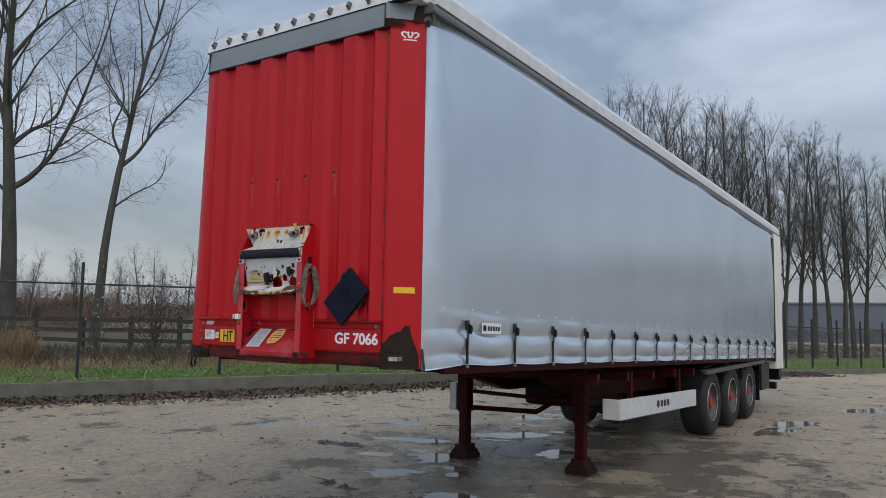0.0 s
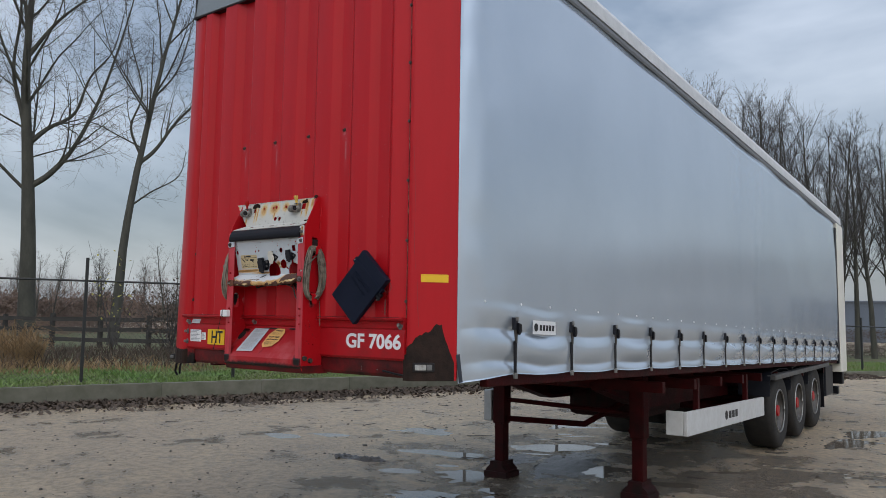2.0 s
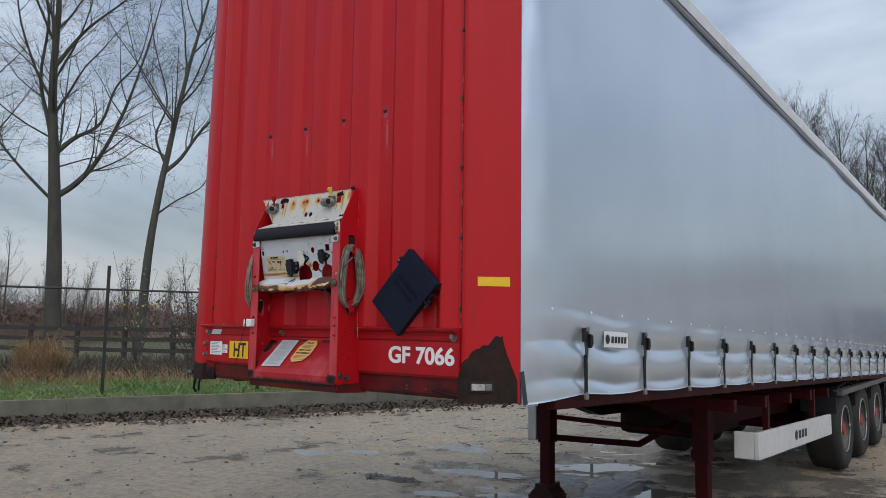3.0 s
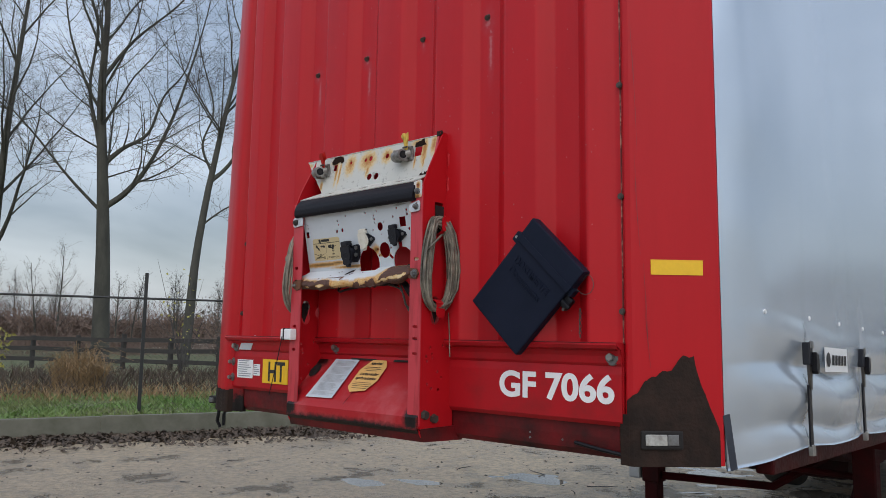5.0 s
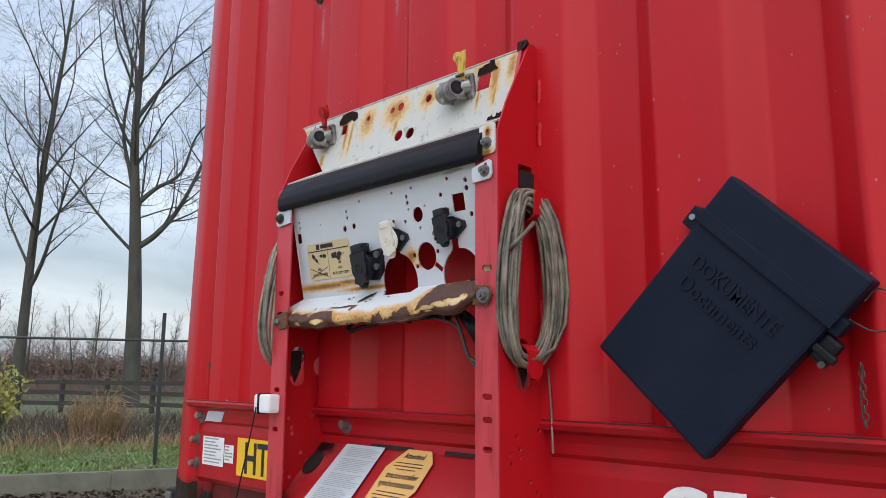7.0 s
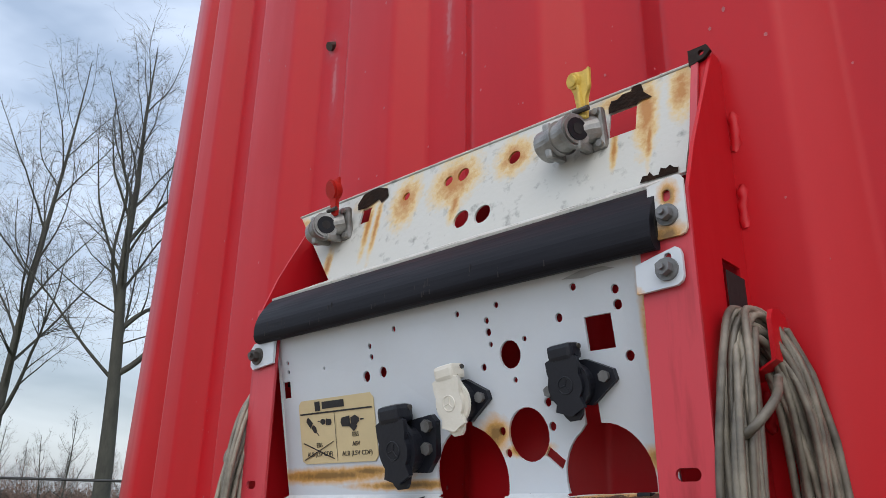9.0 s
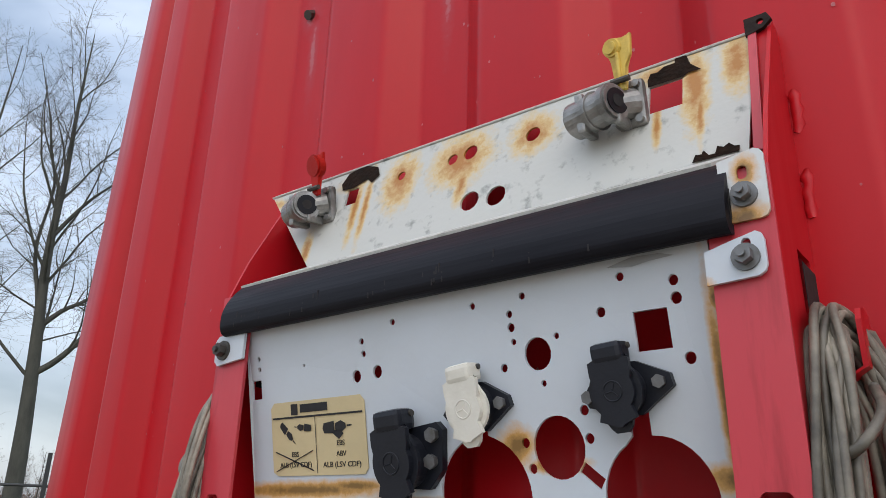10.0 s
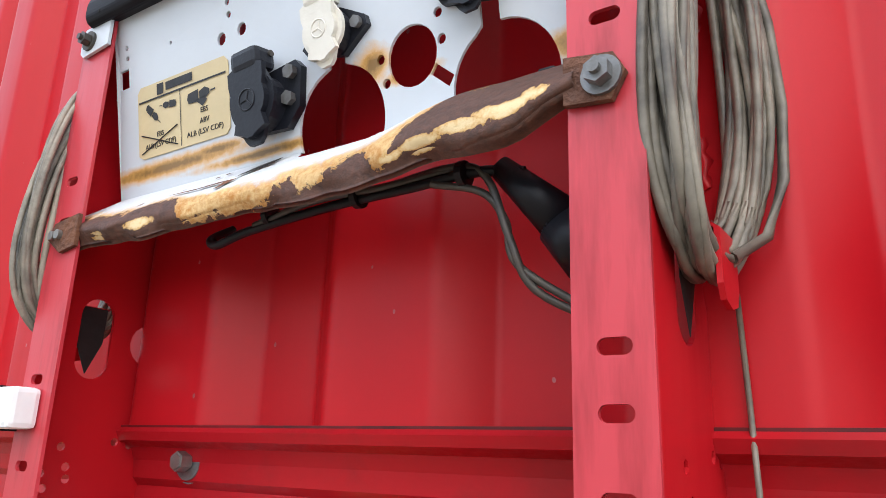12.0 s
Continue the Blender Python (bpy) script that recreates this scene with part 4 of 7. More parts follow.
def leafy(name, s, off, h, spread, leaves, seed, label, leaf_mat=M_yleaf, count=9):
    """Thin stems with sparse small leaves."""
    rnd = random.Random(seed)
    c = along(s, off)
    root = Vector((c.x, c.y, c.z + verge_z(off, s)))
    plant = thing(name, label, "shrub")
    stems, lv, lf = [], [], []
    for _ in range(count):
        d = Vector((rnd.gauss(0, spread), rnd.gauss(0, spread), 1)).normalized()
        hh = h * rnd.uniform(0.55, 1.0)
        pts = [root + d * hh * t + Vector((rnd.gauss(0, 0.04), rnd.gauss(0, 0.04), 0)) for t in (0, 0.35, 0.7, 1.0)]
        stems.append((pts, [0.02, 0.014, 0.009, 0.004]))
        for _k in range(leaves):
            t = rnd.uniform(0.3, 1.0) * 3
            i = min(int(t), 2)
            q = pts[i].lerp(pts[i + 1], t - i) + Vector((rnd.gauss(0, 0.14), rnd.gauss(0, 0.14), rnd.gauss(0, 0.12)))
            u = Vector((rnd.gauss(0, 1), rnd.gauss(0, 1), rnd.gauss(0, 1))).normalized() * 0.055
            v = Vector((rnd.gauss(0, 1), rnd.gauss(0, 1), rnd.gauss(0, 1))).normalized() * 0.045
            k = len(lv)
            lv += [q - u, q + v, q + u, q - v]
            lf += [(k, k + 1, k + 2, k + 3)]
    for st in stems:
        part("stem", tubes([st], 4), M_twig, plant)
    part("foliage", (lv, lf), leaf_mat, plant)


leafy("shrub", 1.55, 6.4, 2.0, 0.16, 60, 3, "shrub with yellow-green autumn leaves behind the fence")
leafy("bush", 8.3, 12.0, 3.3, 0.45, 34, 9, "half-bare bush with a few dark leaves behind the fence", M_leaf, 22)
leafy("sapling", 6.6, 14.0, 4.6, 0.14, 7, 5, "thin sapling with a few yellowing leaves")

# low office seen only in the shine of the curtain
office = thing("office_building", "pale two-storey office block across the yard", "building")
M_render = mat("pale_render", (0.55, 0.56, 0.56), 0.7, scale=0.6)
M_pane = mat("dark_window_glass", (0.03, 0.035, 0.04), 0.08, rough_var=0.02, bump=0.0)
part("wall", box(12, 44, 52, 66, -0.8, 6.2), M_render, office)
part("roof", box(11.8, 44.2, 51.8, 66.2, 6.2, 6.5), M_clad, office)
for k in range(14):
    for z in (0.5, 3.6):
        part("window", box(13 + k * 2.2, 14.4 + k * 2.2, 51.94, 52.05, z, z + 1.7), M_pane, office)

# ---- the trailer ----
trailer = thing("semi_trailer", "red and silver curtain-side semi-trailer parked on its legs", "trailer")
W = 2.55           # overall width; the near side is x = 0
HEAD_Z = 3.93      # underside of the front header
LEDGE_Z = 1.74


def front_profile():
    """Corrugated front sheet in plan: valleys carry the bolts, crests stand 45 mm proud."""
    pts = [(-2.34, 0.0), (-2.205, 0.0), (-2.158, -0.042), (-2.092, -0.042), (-2.062, 0.0)]
    c = -1.7465 - 2 * 0.3115
    xs = [c + i * 0.3115 for i in range(8)]
    for v in xs:
        for dx, y in ((-0.0135, 0.0), (0.077, 0.0), (0.1245, -0.042), (0.250, -0.042)):
            x = v + dx
            if -2.06 < x < -0.31:
                pts.append((x, y))
    pts += [(-0.30, 0.0), (-0.26, 0.0)]
    out = [pts[0]]
    for a, b, c in zip(pts, pts[1:], pts[2:]):
        a, b, c = Vector(a), Vector(b), Vector(c)
        r = min(0.0075, (a - b).length * 0.42, (c - b).length * 0.4)
        p0, p1 = b + (a - b).normalized() * r, b + (c - b).normalized() * r
        out += [tuple(p0.lerp(b, w).lerp(b.lerp(p1, w), w)) for w in (0, 0.2, 0.4, 0.6, 0.8, 1)]
    return out + [pts[-1]]


front_panel = part("front_panel", strip(front_profile()[::-1], LEDGE_Z + 0.004, HEAD_Z + 0.02, "z", 0.004, 1), M_red, trailer, "red corrugated steel front wall", smooth=True)
for xb in (-1.724, -1.413, -1.101, -0.790):
    part("wall_bolt", cyl((xb, -0.014, 2.885 - 0.01), (xb, 0.002, 2.885), 0.0095, n=8), M_bolt, trailer)
LEAN = 0.031       # the far pillar leans inwards


def leaned(ob):
    for v in ob.data.vertices:
        v.co.x += LEAN * (v.co.z - 2.2)
    return ob


for k in range(7):
    zr = 1.851 + 0.323 * k
    leaned(part("rivet", cyl((-2.209, -0.016, zr), (-2.209, 0.004, zr), 0.010, n=8, bevel=0.003), M_bolt, trailer))
for zr in np.arange(1.838, 3.9, 0.3405):
    part("rivet", cyl((-0.281, -0.019, zr), (-0.281, 0.004, zr), 0.0095, n=8, bevel=0.003), M_bolt, trailer)
part("pillar_seam", box(-0.2832, -0.2797, -0.0075, 0.004, LEDGE_Z + 0.006, HEAD_Z), mat("rusty_seam", (0.13, 0.014, 0.013), 0.7, second=(0.40, 0.20, 0.15), scale=45, amount=0.9, contrast=(0.50, 0.62)), trailer, "rusty open seam beside the pillar")


def pillar_profile(side):
    edge = [(-0.279, 0.02), (-0.2785, -0.002), (-0.277, -0.006), (-0.274, -0.009), (-0.270, -0.0115), (-0.265, -0.012)]
    if side > 0:
        return edge + [(-0.252, -0.010), (-0.243, -0.003), (-0.155, 0.0845), (-0.074, 0.1645), (-0.0675, 0.172), (-0.0665, 0.178)]
    return [(-2.175, 0.02), (-2.18, -0.001), (-2.185, -0.003), (-2.228, -0.003), (-2.236, -0.012), (-2.246, -0.034), (-2.254, -0.037), (-2.28, -0.036), (-2.345, -0.022), (-2.42, 0.018), (-2.475, 0.058), (-2.505, 0.095), (-2.510, 0.112), (-2.502, 0.16)]


for side in (1, -1):
    pr = pillar_profile(side)
    post = part("corner_pillar", strip(pr if side > 0 else pr[::-1], 1.405, HEAD_Z + (0.05 if side > 0 else 0.0), "z", 0.006, 1), M_red, trailer, smooth=side < 0)
    if side < 0:
        far_post = post
    sx, sy = (-0.068, 0.176) if side > 0 else (-2.511, 0.114)
    seal = part("pillar_seal", box(sx - 0.004, sx + 0.0005, sy - 0.002, sy + 0.008, 1.42, HEAD_Z), M_black, trailer)
    if side < 0:
        leaned(post), leaned(seal)

# ledge and bottom rail
rail_prof = [(0.02, LEDGE_Z + 0.002), (-0.044, LEDGE_Z + 0.003), (-0.047, LEDGE_Z), (-0.045, LEDGE_Z - 0.004), (-0.026, LEDGE_Z - 0.012), (-0.018, LEDGE_Z - 0.03), (-0.016, 1.690), (-0.008, 1.680), (-0.012, 1.655), (-0.012, 1.522), (-0.005, 1.514), (0.016, 1.512)]
part("bottom_rail", strip(rail_prof[::-1], -2.285, -0.283, "x", 0.006), M_redrail, trailer)
part("rail_end", prism(rail_prof, -0.2832, -0.2800, "x"), M_redrail, trailer)
# dark strip drawn for the grimy, shadowed line where wall meets ledge
part("ledge_shadow_line", box(-2.284, -0.284, -0.0475, 0.0, LEDGE_Z + 0.003, LEDGE_Z + 0.0085), M_skirt, trailer)
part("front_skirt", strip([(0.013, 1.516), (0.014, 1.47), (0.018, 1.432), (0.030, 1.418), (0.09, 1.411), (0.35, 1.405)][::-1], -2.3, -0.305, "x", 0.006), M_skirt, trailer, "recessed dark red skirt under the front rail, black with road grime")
for xk, zk in ((-0.62, 1.462), (-0.62, 1.446), (-0.50, 1.45)):
    part("skirt_hole", cyl((xk, 0.008, zk), (xk, 0.016, zk), 0.0035, n=8), M_greybolt, trailer)
part("air_pipe", tubes([([(-0.45, 0.0, 1.448), (-0.36, -0.004, 1.436), (-0.29, 0.0, 1.428)], 0.006)], 8), M_black, trailer)
for bx, bz, k in ((-2.235, 1.702, 1.0), (-1.533, 1.709, 1.0), (-0.311, 1.706, 1.0), (-2.262, 1.630, 0.8), (-2.262, 1.560, 0.8)):
    w = part("rail_washer", cyl((bx, -0.024, bz), (bx, 0.0, bz), 0.025 * k, n=22, bevel=0.004), M_greybolt, trailer, "dull grey washer")
    part("bolt_head", cyl((bx, -0.042 + 0.006 * (1 - k), bz), (bx, -0.024, bz), 0.0115 * k, n=6, bevel=0.002), M_steel, w)

# header
part("front_header", prism([(-0.056, HEAD_Z - 0.012), (-0.051, HEAD_Z - 0.014), (0.30, HEAD_Z), (0.30, 4.10), (-0.042, 4.10), (-0.054, HEAD_Z + 0.05)], -W + 0.28, -0.28, "x"), M_header, trailer, "grey painted steel header above the front wall")
for side in (1, -1):
    c = [(-0.28, -0.052), (-0.262, -0.052), (-0.245, -0.040), (-0.062, 0.150), (-0.040, 0.20), (-0.03, 0.3), (-0.28, 0.3)]
    c = c if side > 0 else [(-W - x, y) for x, y in c]
    part("header_corner", prism(c, HEAD_Z + (0.046 if side > 0 else -0.004), 4.10, "z"), M_header, trailer)
# thin black strip along the header's lower edge
part("header_black_strip", box(-W + 0.24, -0.262, -0.050, 0.01, HEAD_Z - 0.022, HEAD_Z - 0.012), M_black, trailer)
for prof in ([(-0.285, 3.925), (-0.27, 3.955), (-0.235, 3.978), (-0.205, 3.962), (-0.175, 3.955), (-0.155, 3.925)], [(-0.125, 3.965), (-0.115, 4.04), (-0.105, 4.085), (-0.06, 4.092), (-0.05, 4.03), (-0.07, 3.975), (-0.10, 3.958)], [(-0.06, 3.93), (-0.055, 3.985), (-0.038, 3.99), (-0.034, 3.93)]):
    rust = []
    for x, z in prof:
        y = -0.052 if x < -0.262 else -0.040 + (x + 0.245) * 0.19 / 0.183
        rust += [(x + 0.004, y - 0.005, z)]
    part("rust_patch", (rust, [tuple(range(len(rust)))]), M_scab, trailer, "rusty brown patch on the header corner")
part("curtain_hook", tubes([(flow([(-0.045, 0.17, 4.06), (-0.020, 0.18, 4.045), (-0.012, 0.20, 4.0), (-0.03, 0.21, 3.965)]), 0.012)], 8), M_greybolt, trailer, smooth=True)
part("header_joint", box(-W + 0.23, -0.06, -0.048, 0.02, 4.094, 4.102), M_black, trailer)
for xs in (-W + 0.277, -0.281):
    part("header_seam", box(xs - 0.003, xs + 0.003, -0.0575, -0.03, HEAD_Z - 0.012, 4.09), M_void, trailer)
part("roof_edge", prism([(-0.044, 4.10), (0.0, 4.225), (0.04, 4.235), (0.4, 4.235), (0.4, 4.10)], -W + 0.205, -0.03, "x"), M_roof, trailer, "weathered white front edge of the roof")
for k in range(12):
    xk = -2.248 + k * 0.199
    b = part("roof_hook", cyl((xk, -0.062, 4.155), (xk, -0.01, 4.155), 0.012, n=8), M_bolt, trailer)
    part("hook_bracket", box(xk - 0.012, xk + 0.012, -0.048, -0.012, 4.135, 4.195, 0.004), M_greybolt, b)

LEN, CURT_END = 13.6, 12.62
part("roof_sheet", box(-W + 0.03, -0.03, 0.4, LEN, 4.16, 4.2), M_roof, trailer, "white tarpaulin roof", nose=True)
for x0, x1 in ((-0.10, 0.012), (-W - 0.012, -W + 0.10)):
    bm = bmesh.new()
    y0 = 0.14 if x0 > -1 else 0.45
    prism([(x0, 4.035), (x1 + 0.012, 4.035), (x1 + 0.016, 4.055), (x1 + 0.010, 4.09), (x1 - 0.02, 4.115), (x0, 4.115)], y0, LEN - 0.05, "y", bm)
    part("top_rail", bm, M_greybolt, trailer, "dull grey aluminium side rail under the roof edge", nose=True)
    bm = bmesh.new()
    prism([(x0, 4.120), (x1 - 0.002, 4.120), (x1 - 0.006, 4.225), (x1 - 0.04, 4.285), (x0, 4.295)], y0 + 0.06, LEN - 0.02, "y", bm)
    part("roof_trim", bm, M_roof, trailer, nose=True)


def curtain_x(y, z):
    """Taut sheet above; pulled in at each strap and pillowed between straps below."""
    h = z - 1.44
    k = min(max((0.52 - h) / 0.52, 0), 1)
    ph = ((y - 0.672) / 0.7365) % 1.0
    gap = math.sin(math.pi * ph) if y > 0.672 else 0.6
    stray = 0.35 + 0.65 * math.exp(-max(0.0, y - 0.5) / 0.5)
    hs = h + stray * (0.030 * noise.noise((y * 1.1, 0.5, 9.0)) + 0.016 * noise.noise((y * 3.7, 2.5, 1.0))) + 0.012 * (gap - 0.6)
    knots = ((-0.06, 0.013), (0.0, 0.012), (0.055, -0.005), (0.145, 0.015), (0.240, -0.010), (0.345, 0.006), (0.41, 0.001), (9.0, 0.0))
    j = max(i for i in range(7) if hs >= knots[i][0] or i == 0)
    q = min(max((hs - knots[j][0]) / (knots[j + 1][0] - knots[j][0]), 0), 1)
    # pillows round off at their crests and meet in sharp creases
    ease = math.sin(math.pi * q / 2) if j in (2, 4) else 1 - math.cos(math.pi * q / 2) if j in (1, 3) else 0.5 - 0.5 * math.cos(math.pi * q)
    fold = (knots[j][1] + (knots[j + 1][1] - knots[j][1]) * ease) * (0.42 + 1.25 * gap) * min(1.0, max(0.35, (y - 0.05) / 0.6))
    fold *= 1 + 0.5 * noise.noise((y * 1.7, 4.4, 2.0))
    wave = noise.noise((y * 0.8, z * 0.8, 3.3)) * 0.010 + noise.noise((y * 3.0, z * 5.0, 7.1)) * 0.006 * k
    pull = -0.010 * k * (1 - gap) ** 3
    crease = 0.0025 * noise.noise((y * 7, z * 2, 4.0)) * math.exp(-((h - 0.47) / 0.06) ** 2)
    bulge = 0.016 * math.sin(math.pi * min(max((z - 1.4) / 2.5, 0), 1))
    edge = 0.009 * max(0, 1 - (y - 0.17) / 0.5) * noise.noise((y * 7 + z * 2, z * 5.5, 1.0))
    start = -0.082 * math.exp(-max(0.0, y - 0.178) / 0.22)
    full = 0.016 + fold + wave + pull + bulge + edge + start + crease
    return -0.0655 + (full + 0.0655) * (1 - math.exp(-max(0.0, y - 0.178) / 0.035))


def build_curtain(x_of, name):
    ys = (list(np.linspace(0.178, 0.4, 24)) + list(np.linspace(0.41, 3.2, 120))) + list(np.linspace(3.26, CURT_END, 150))
    zs = list(np.linspace(1.44, 1.95, 60)) + list(np.linspace(2.0, 4.04, 26))
    verts = []
    for z in zs:
        for y in ys:
            zz = z
            if z < 1.54:
                hang = 0.010 * math.sin(math.pi * (((y - 0.672) / 0.7365) % 1.0)) * min(1.0, max(0.0, (y - 0.5) / 0.4)) + 0.048 * max(0.0, 1 - (y - 0.165) / 0.45)
                zz = z - hang * (1.54 - z) / 0.10
            back = 0.016 * max(0.0, 1.545 - z) / 0.105 * max(0.0, 1 - (y - 0.178) / 0.2)
            verts.append((x_of(y, z), y + back, zz))
    w = len(ys)
    faces = [(j * w + i, j * w + i + 1, (j + 1) * w + i + 1, (j + 1) * w + i) for j in range(len(zs) - 1) for i in range(w - 1)]
    n = len(verts)
    sg = -1 if x_of(5, 3) > -1 else 1
    verts += [(x + sg * 0.004, y, z) for x, y, z in verts]
    faces += [tuple(i + n for i in f[::-1]) for f in faces]
    H = len(zs)
    for i in range(w - 1):
        faces += [(i, i + 1, n + i + 1, n + i), ((H - 1) * w + i, (H - 1) * w + i + 1, n + (H - 1) * w + i + 1, n + (H - 1) * w + i)]
    return part(name, (verts, faces), M_curtain, trailer, "silver-grey tarpaulin side curtain with strap folds", smooth=True, nose=True)


curtain = build_curtain(curtain_x, "side_curtain")
build_curtain(lambda y, z: -W - curtain_x(y, z), "side_curtain")

# straps and buckles on the near curtain
def buckle_at(y):
    """An over-centre buckle high on the curtain with a taut webbing strap down to its hook."""
    z1 = 1.765
    x = max(curtain_x(y + dy, 1.45 + 0.02 * i) for i in range(16) for dy in (-0.018, 0.0, 0.016)) + 0.004
    b = part("buckle", box(x - 0.010, x + 0.014, y - 0.020, y + 0.019, z1 - 0.062, z1 + 0.012, 0.005), M_plastic, trailer, "dark steel over-centre strap buckle", nose=True)
    part("buckle_plate", box(x + 0.012, x + 0.018, y - 0.016, y + 0.015, z1 - 0.008, z1 + 0.016, 0.003), M_greybolt, b, nose=True)
    part("buckle_lever", prism([(y + 0.004, z1 - 0.020), (y + 0.034, z1 - 0.028), (y + 0.036, z1 - 0.070), (y + 0.018, z1 - 0.090), (y + 0.006, z1 - 0.080)], x + 0.008, x + 0.028, "x"), M_black, b, nose=True)
    part("buckle_tongue", prism([(y - 0.017, z1 - 0.058), (y + 0.020, z1 - 0.058), (y + 0.012, z1 - 0.140), (y - 0.003, z1 - 0.140)], x + 0.002, x + 0.010, "x"), M_bolt, b, nose=True)
    part("strap", prism([(y - 0.016, z1 - 0.125), (y + 0.013, z1 - 0.125), (y + 0.014, 1.445), (y - 0.014, 1.445)], x, x + 0.006, "x"), M_black, b, nose=True)
    part("strap_hook", box(x - 0.004, x + 0.012, y - 0.014, y + 0.016, 1.415, 1.45, 0.003), M_steel, b, nose=True)


for k in range(17):
    buckle_at(0.672 + k * 0.7365 - (0.035 if k == 0 else 0.0))

for k in range(30):
    ye = 0.37 + k * 0.3683
    xe = curtain_x(ye, 1.86)
    part("eyelet", cyl((xe - 0.002, ye, 1.86), (xe + 0.003, ye, 1.86), 0.008, n=8), M_decal, trailer, nose=True)

# front edge tensioner and rear frame
part("rear_gap", box(-0.03, 0.034, CURT_END + 0.01, CURT_END + 0.16, 1.36, 3.95), M_black, trailer, nose=True)
part("rear_pillar", box(-0.14, 0.05, CURT_END + 0.16, LEN - 0.12, 1.2, 4.06, 0.02), M_creampaint, trailer, "cream-white rear corner pillar", nose=True)
part("rear_pillar", box(-W - 0.02, -W + 0.14, CURT_END + 0.16, LEN - 0.12, 1.2, 4.06, 0.02), M_alu, trailer, nose=True)
part("rear_door", box(-W + 0.14, -0.14, LEN - 0.2, LEN - 0.12, 1.35, 4.06, 0.01), M_white_dull, trailer, nose=True)
for zh in (1.75, 2.3, 2.9, 3.5):
    part("door_hinge", box(-0.02, 0.035, LEN - 0.22, LEN - 0.06, zh, zh + 0.07, 0.008), M_alu, trailer, nose=True)
part("door_seal", box(-0.06, 0.012, LEN - 0.12, LEN - 0.04, 1.35, 4.0), M_black, trailer, nose=True)
part("rear_lamp_box", box(-0.42, -0.02, LEN - 0.25, LEN - 0.02, 0.95, 1.3, 0.02), M_black, trailer, nose=True)
part("rear_bumper", box(-W + 0.1, -0.1, LEN - 0.25, LEN - 0.1, 0.75, 0.9, 0.02), M_black, trailer, nose=True)

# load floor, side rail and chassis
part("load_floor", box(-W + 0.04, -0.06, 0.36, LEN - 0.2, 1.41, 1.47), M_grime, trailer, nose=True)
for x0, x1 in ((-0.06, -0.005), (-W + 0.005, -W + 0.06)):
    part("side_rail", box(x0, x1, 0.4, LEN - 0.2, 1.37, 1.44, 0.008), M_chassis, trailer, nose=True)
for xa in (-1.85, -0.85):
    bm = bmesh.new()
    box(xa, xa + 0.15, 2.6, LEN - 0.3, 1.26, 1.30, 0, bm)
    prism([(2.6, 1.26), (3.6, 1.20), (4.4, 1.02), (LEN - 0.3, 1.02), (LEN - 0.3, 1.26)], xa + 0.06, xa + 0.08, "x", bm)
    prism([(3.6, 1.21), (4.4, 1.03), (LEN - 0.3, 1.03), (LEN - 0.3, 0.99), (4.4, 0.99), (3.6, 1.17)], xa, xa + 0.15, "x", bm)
    part("chassis_beam", bm, M_chassis, trailer, "dirty red steel chassis beam, coloured darker for the shade beneath", nose=True)
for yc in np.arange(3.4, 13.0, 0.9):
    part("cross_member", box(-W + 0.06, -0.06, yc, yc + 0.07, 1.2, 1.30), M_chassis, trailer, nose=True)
part("inner_side_plate", box(-0.66, -0.64, 4.5, 7.6, 0.96, 1.38), M_chassis, trailer, "dirty red inner frame plate, coloured darker for the shade beneath", nose=True)
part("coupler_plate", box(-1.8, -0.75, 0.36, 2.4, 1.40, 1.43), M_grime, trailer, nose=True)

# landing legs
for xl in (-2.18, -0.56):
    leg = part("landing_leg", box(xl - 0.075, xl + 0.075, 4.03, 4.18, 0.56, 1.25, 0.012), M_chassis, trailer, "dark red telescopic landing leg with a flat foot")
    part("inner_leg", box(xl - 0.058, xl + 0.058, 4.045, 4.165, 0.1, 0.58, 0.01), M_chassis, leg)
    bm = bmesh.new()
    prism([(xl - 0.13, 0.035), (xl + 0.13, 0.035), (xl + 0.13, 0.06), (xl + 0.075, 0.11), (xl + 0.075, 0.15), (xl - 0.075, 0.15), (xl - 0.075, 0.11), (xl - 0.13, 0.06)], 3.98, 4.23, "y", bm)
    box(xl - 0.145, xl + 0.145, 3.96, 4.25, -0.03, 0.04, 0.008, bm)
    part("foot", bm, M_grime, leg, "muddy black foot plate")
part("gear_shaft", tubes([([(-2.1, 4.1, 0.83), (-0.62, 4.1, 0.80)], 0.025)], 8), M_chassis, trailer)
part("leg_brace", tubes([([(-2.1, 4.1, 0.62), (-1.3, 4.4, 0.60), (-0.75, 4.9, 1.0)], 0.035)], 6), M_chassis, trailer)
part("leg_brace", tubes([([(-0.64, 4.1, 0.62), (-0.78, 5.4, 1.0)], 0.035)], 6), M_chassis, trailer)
part("gearbox", box(-2.37, -2.27, 4.02, 4.2, 0.58, 0.93, 0.015), M_alu, trailer, "pale grey crank gearbox on the landing leg")
part("spare_carrier", box(-1.75, -0.85, 4.9, 6.3, 0.62, 0.95, 0.08), M_grime, trailer)

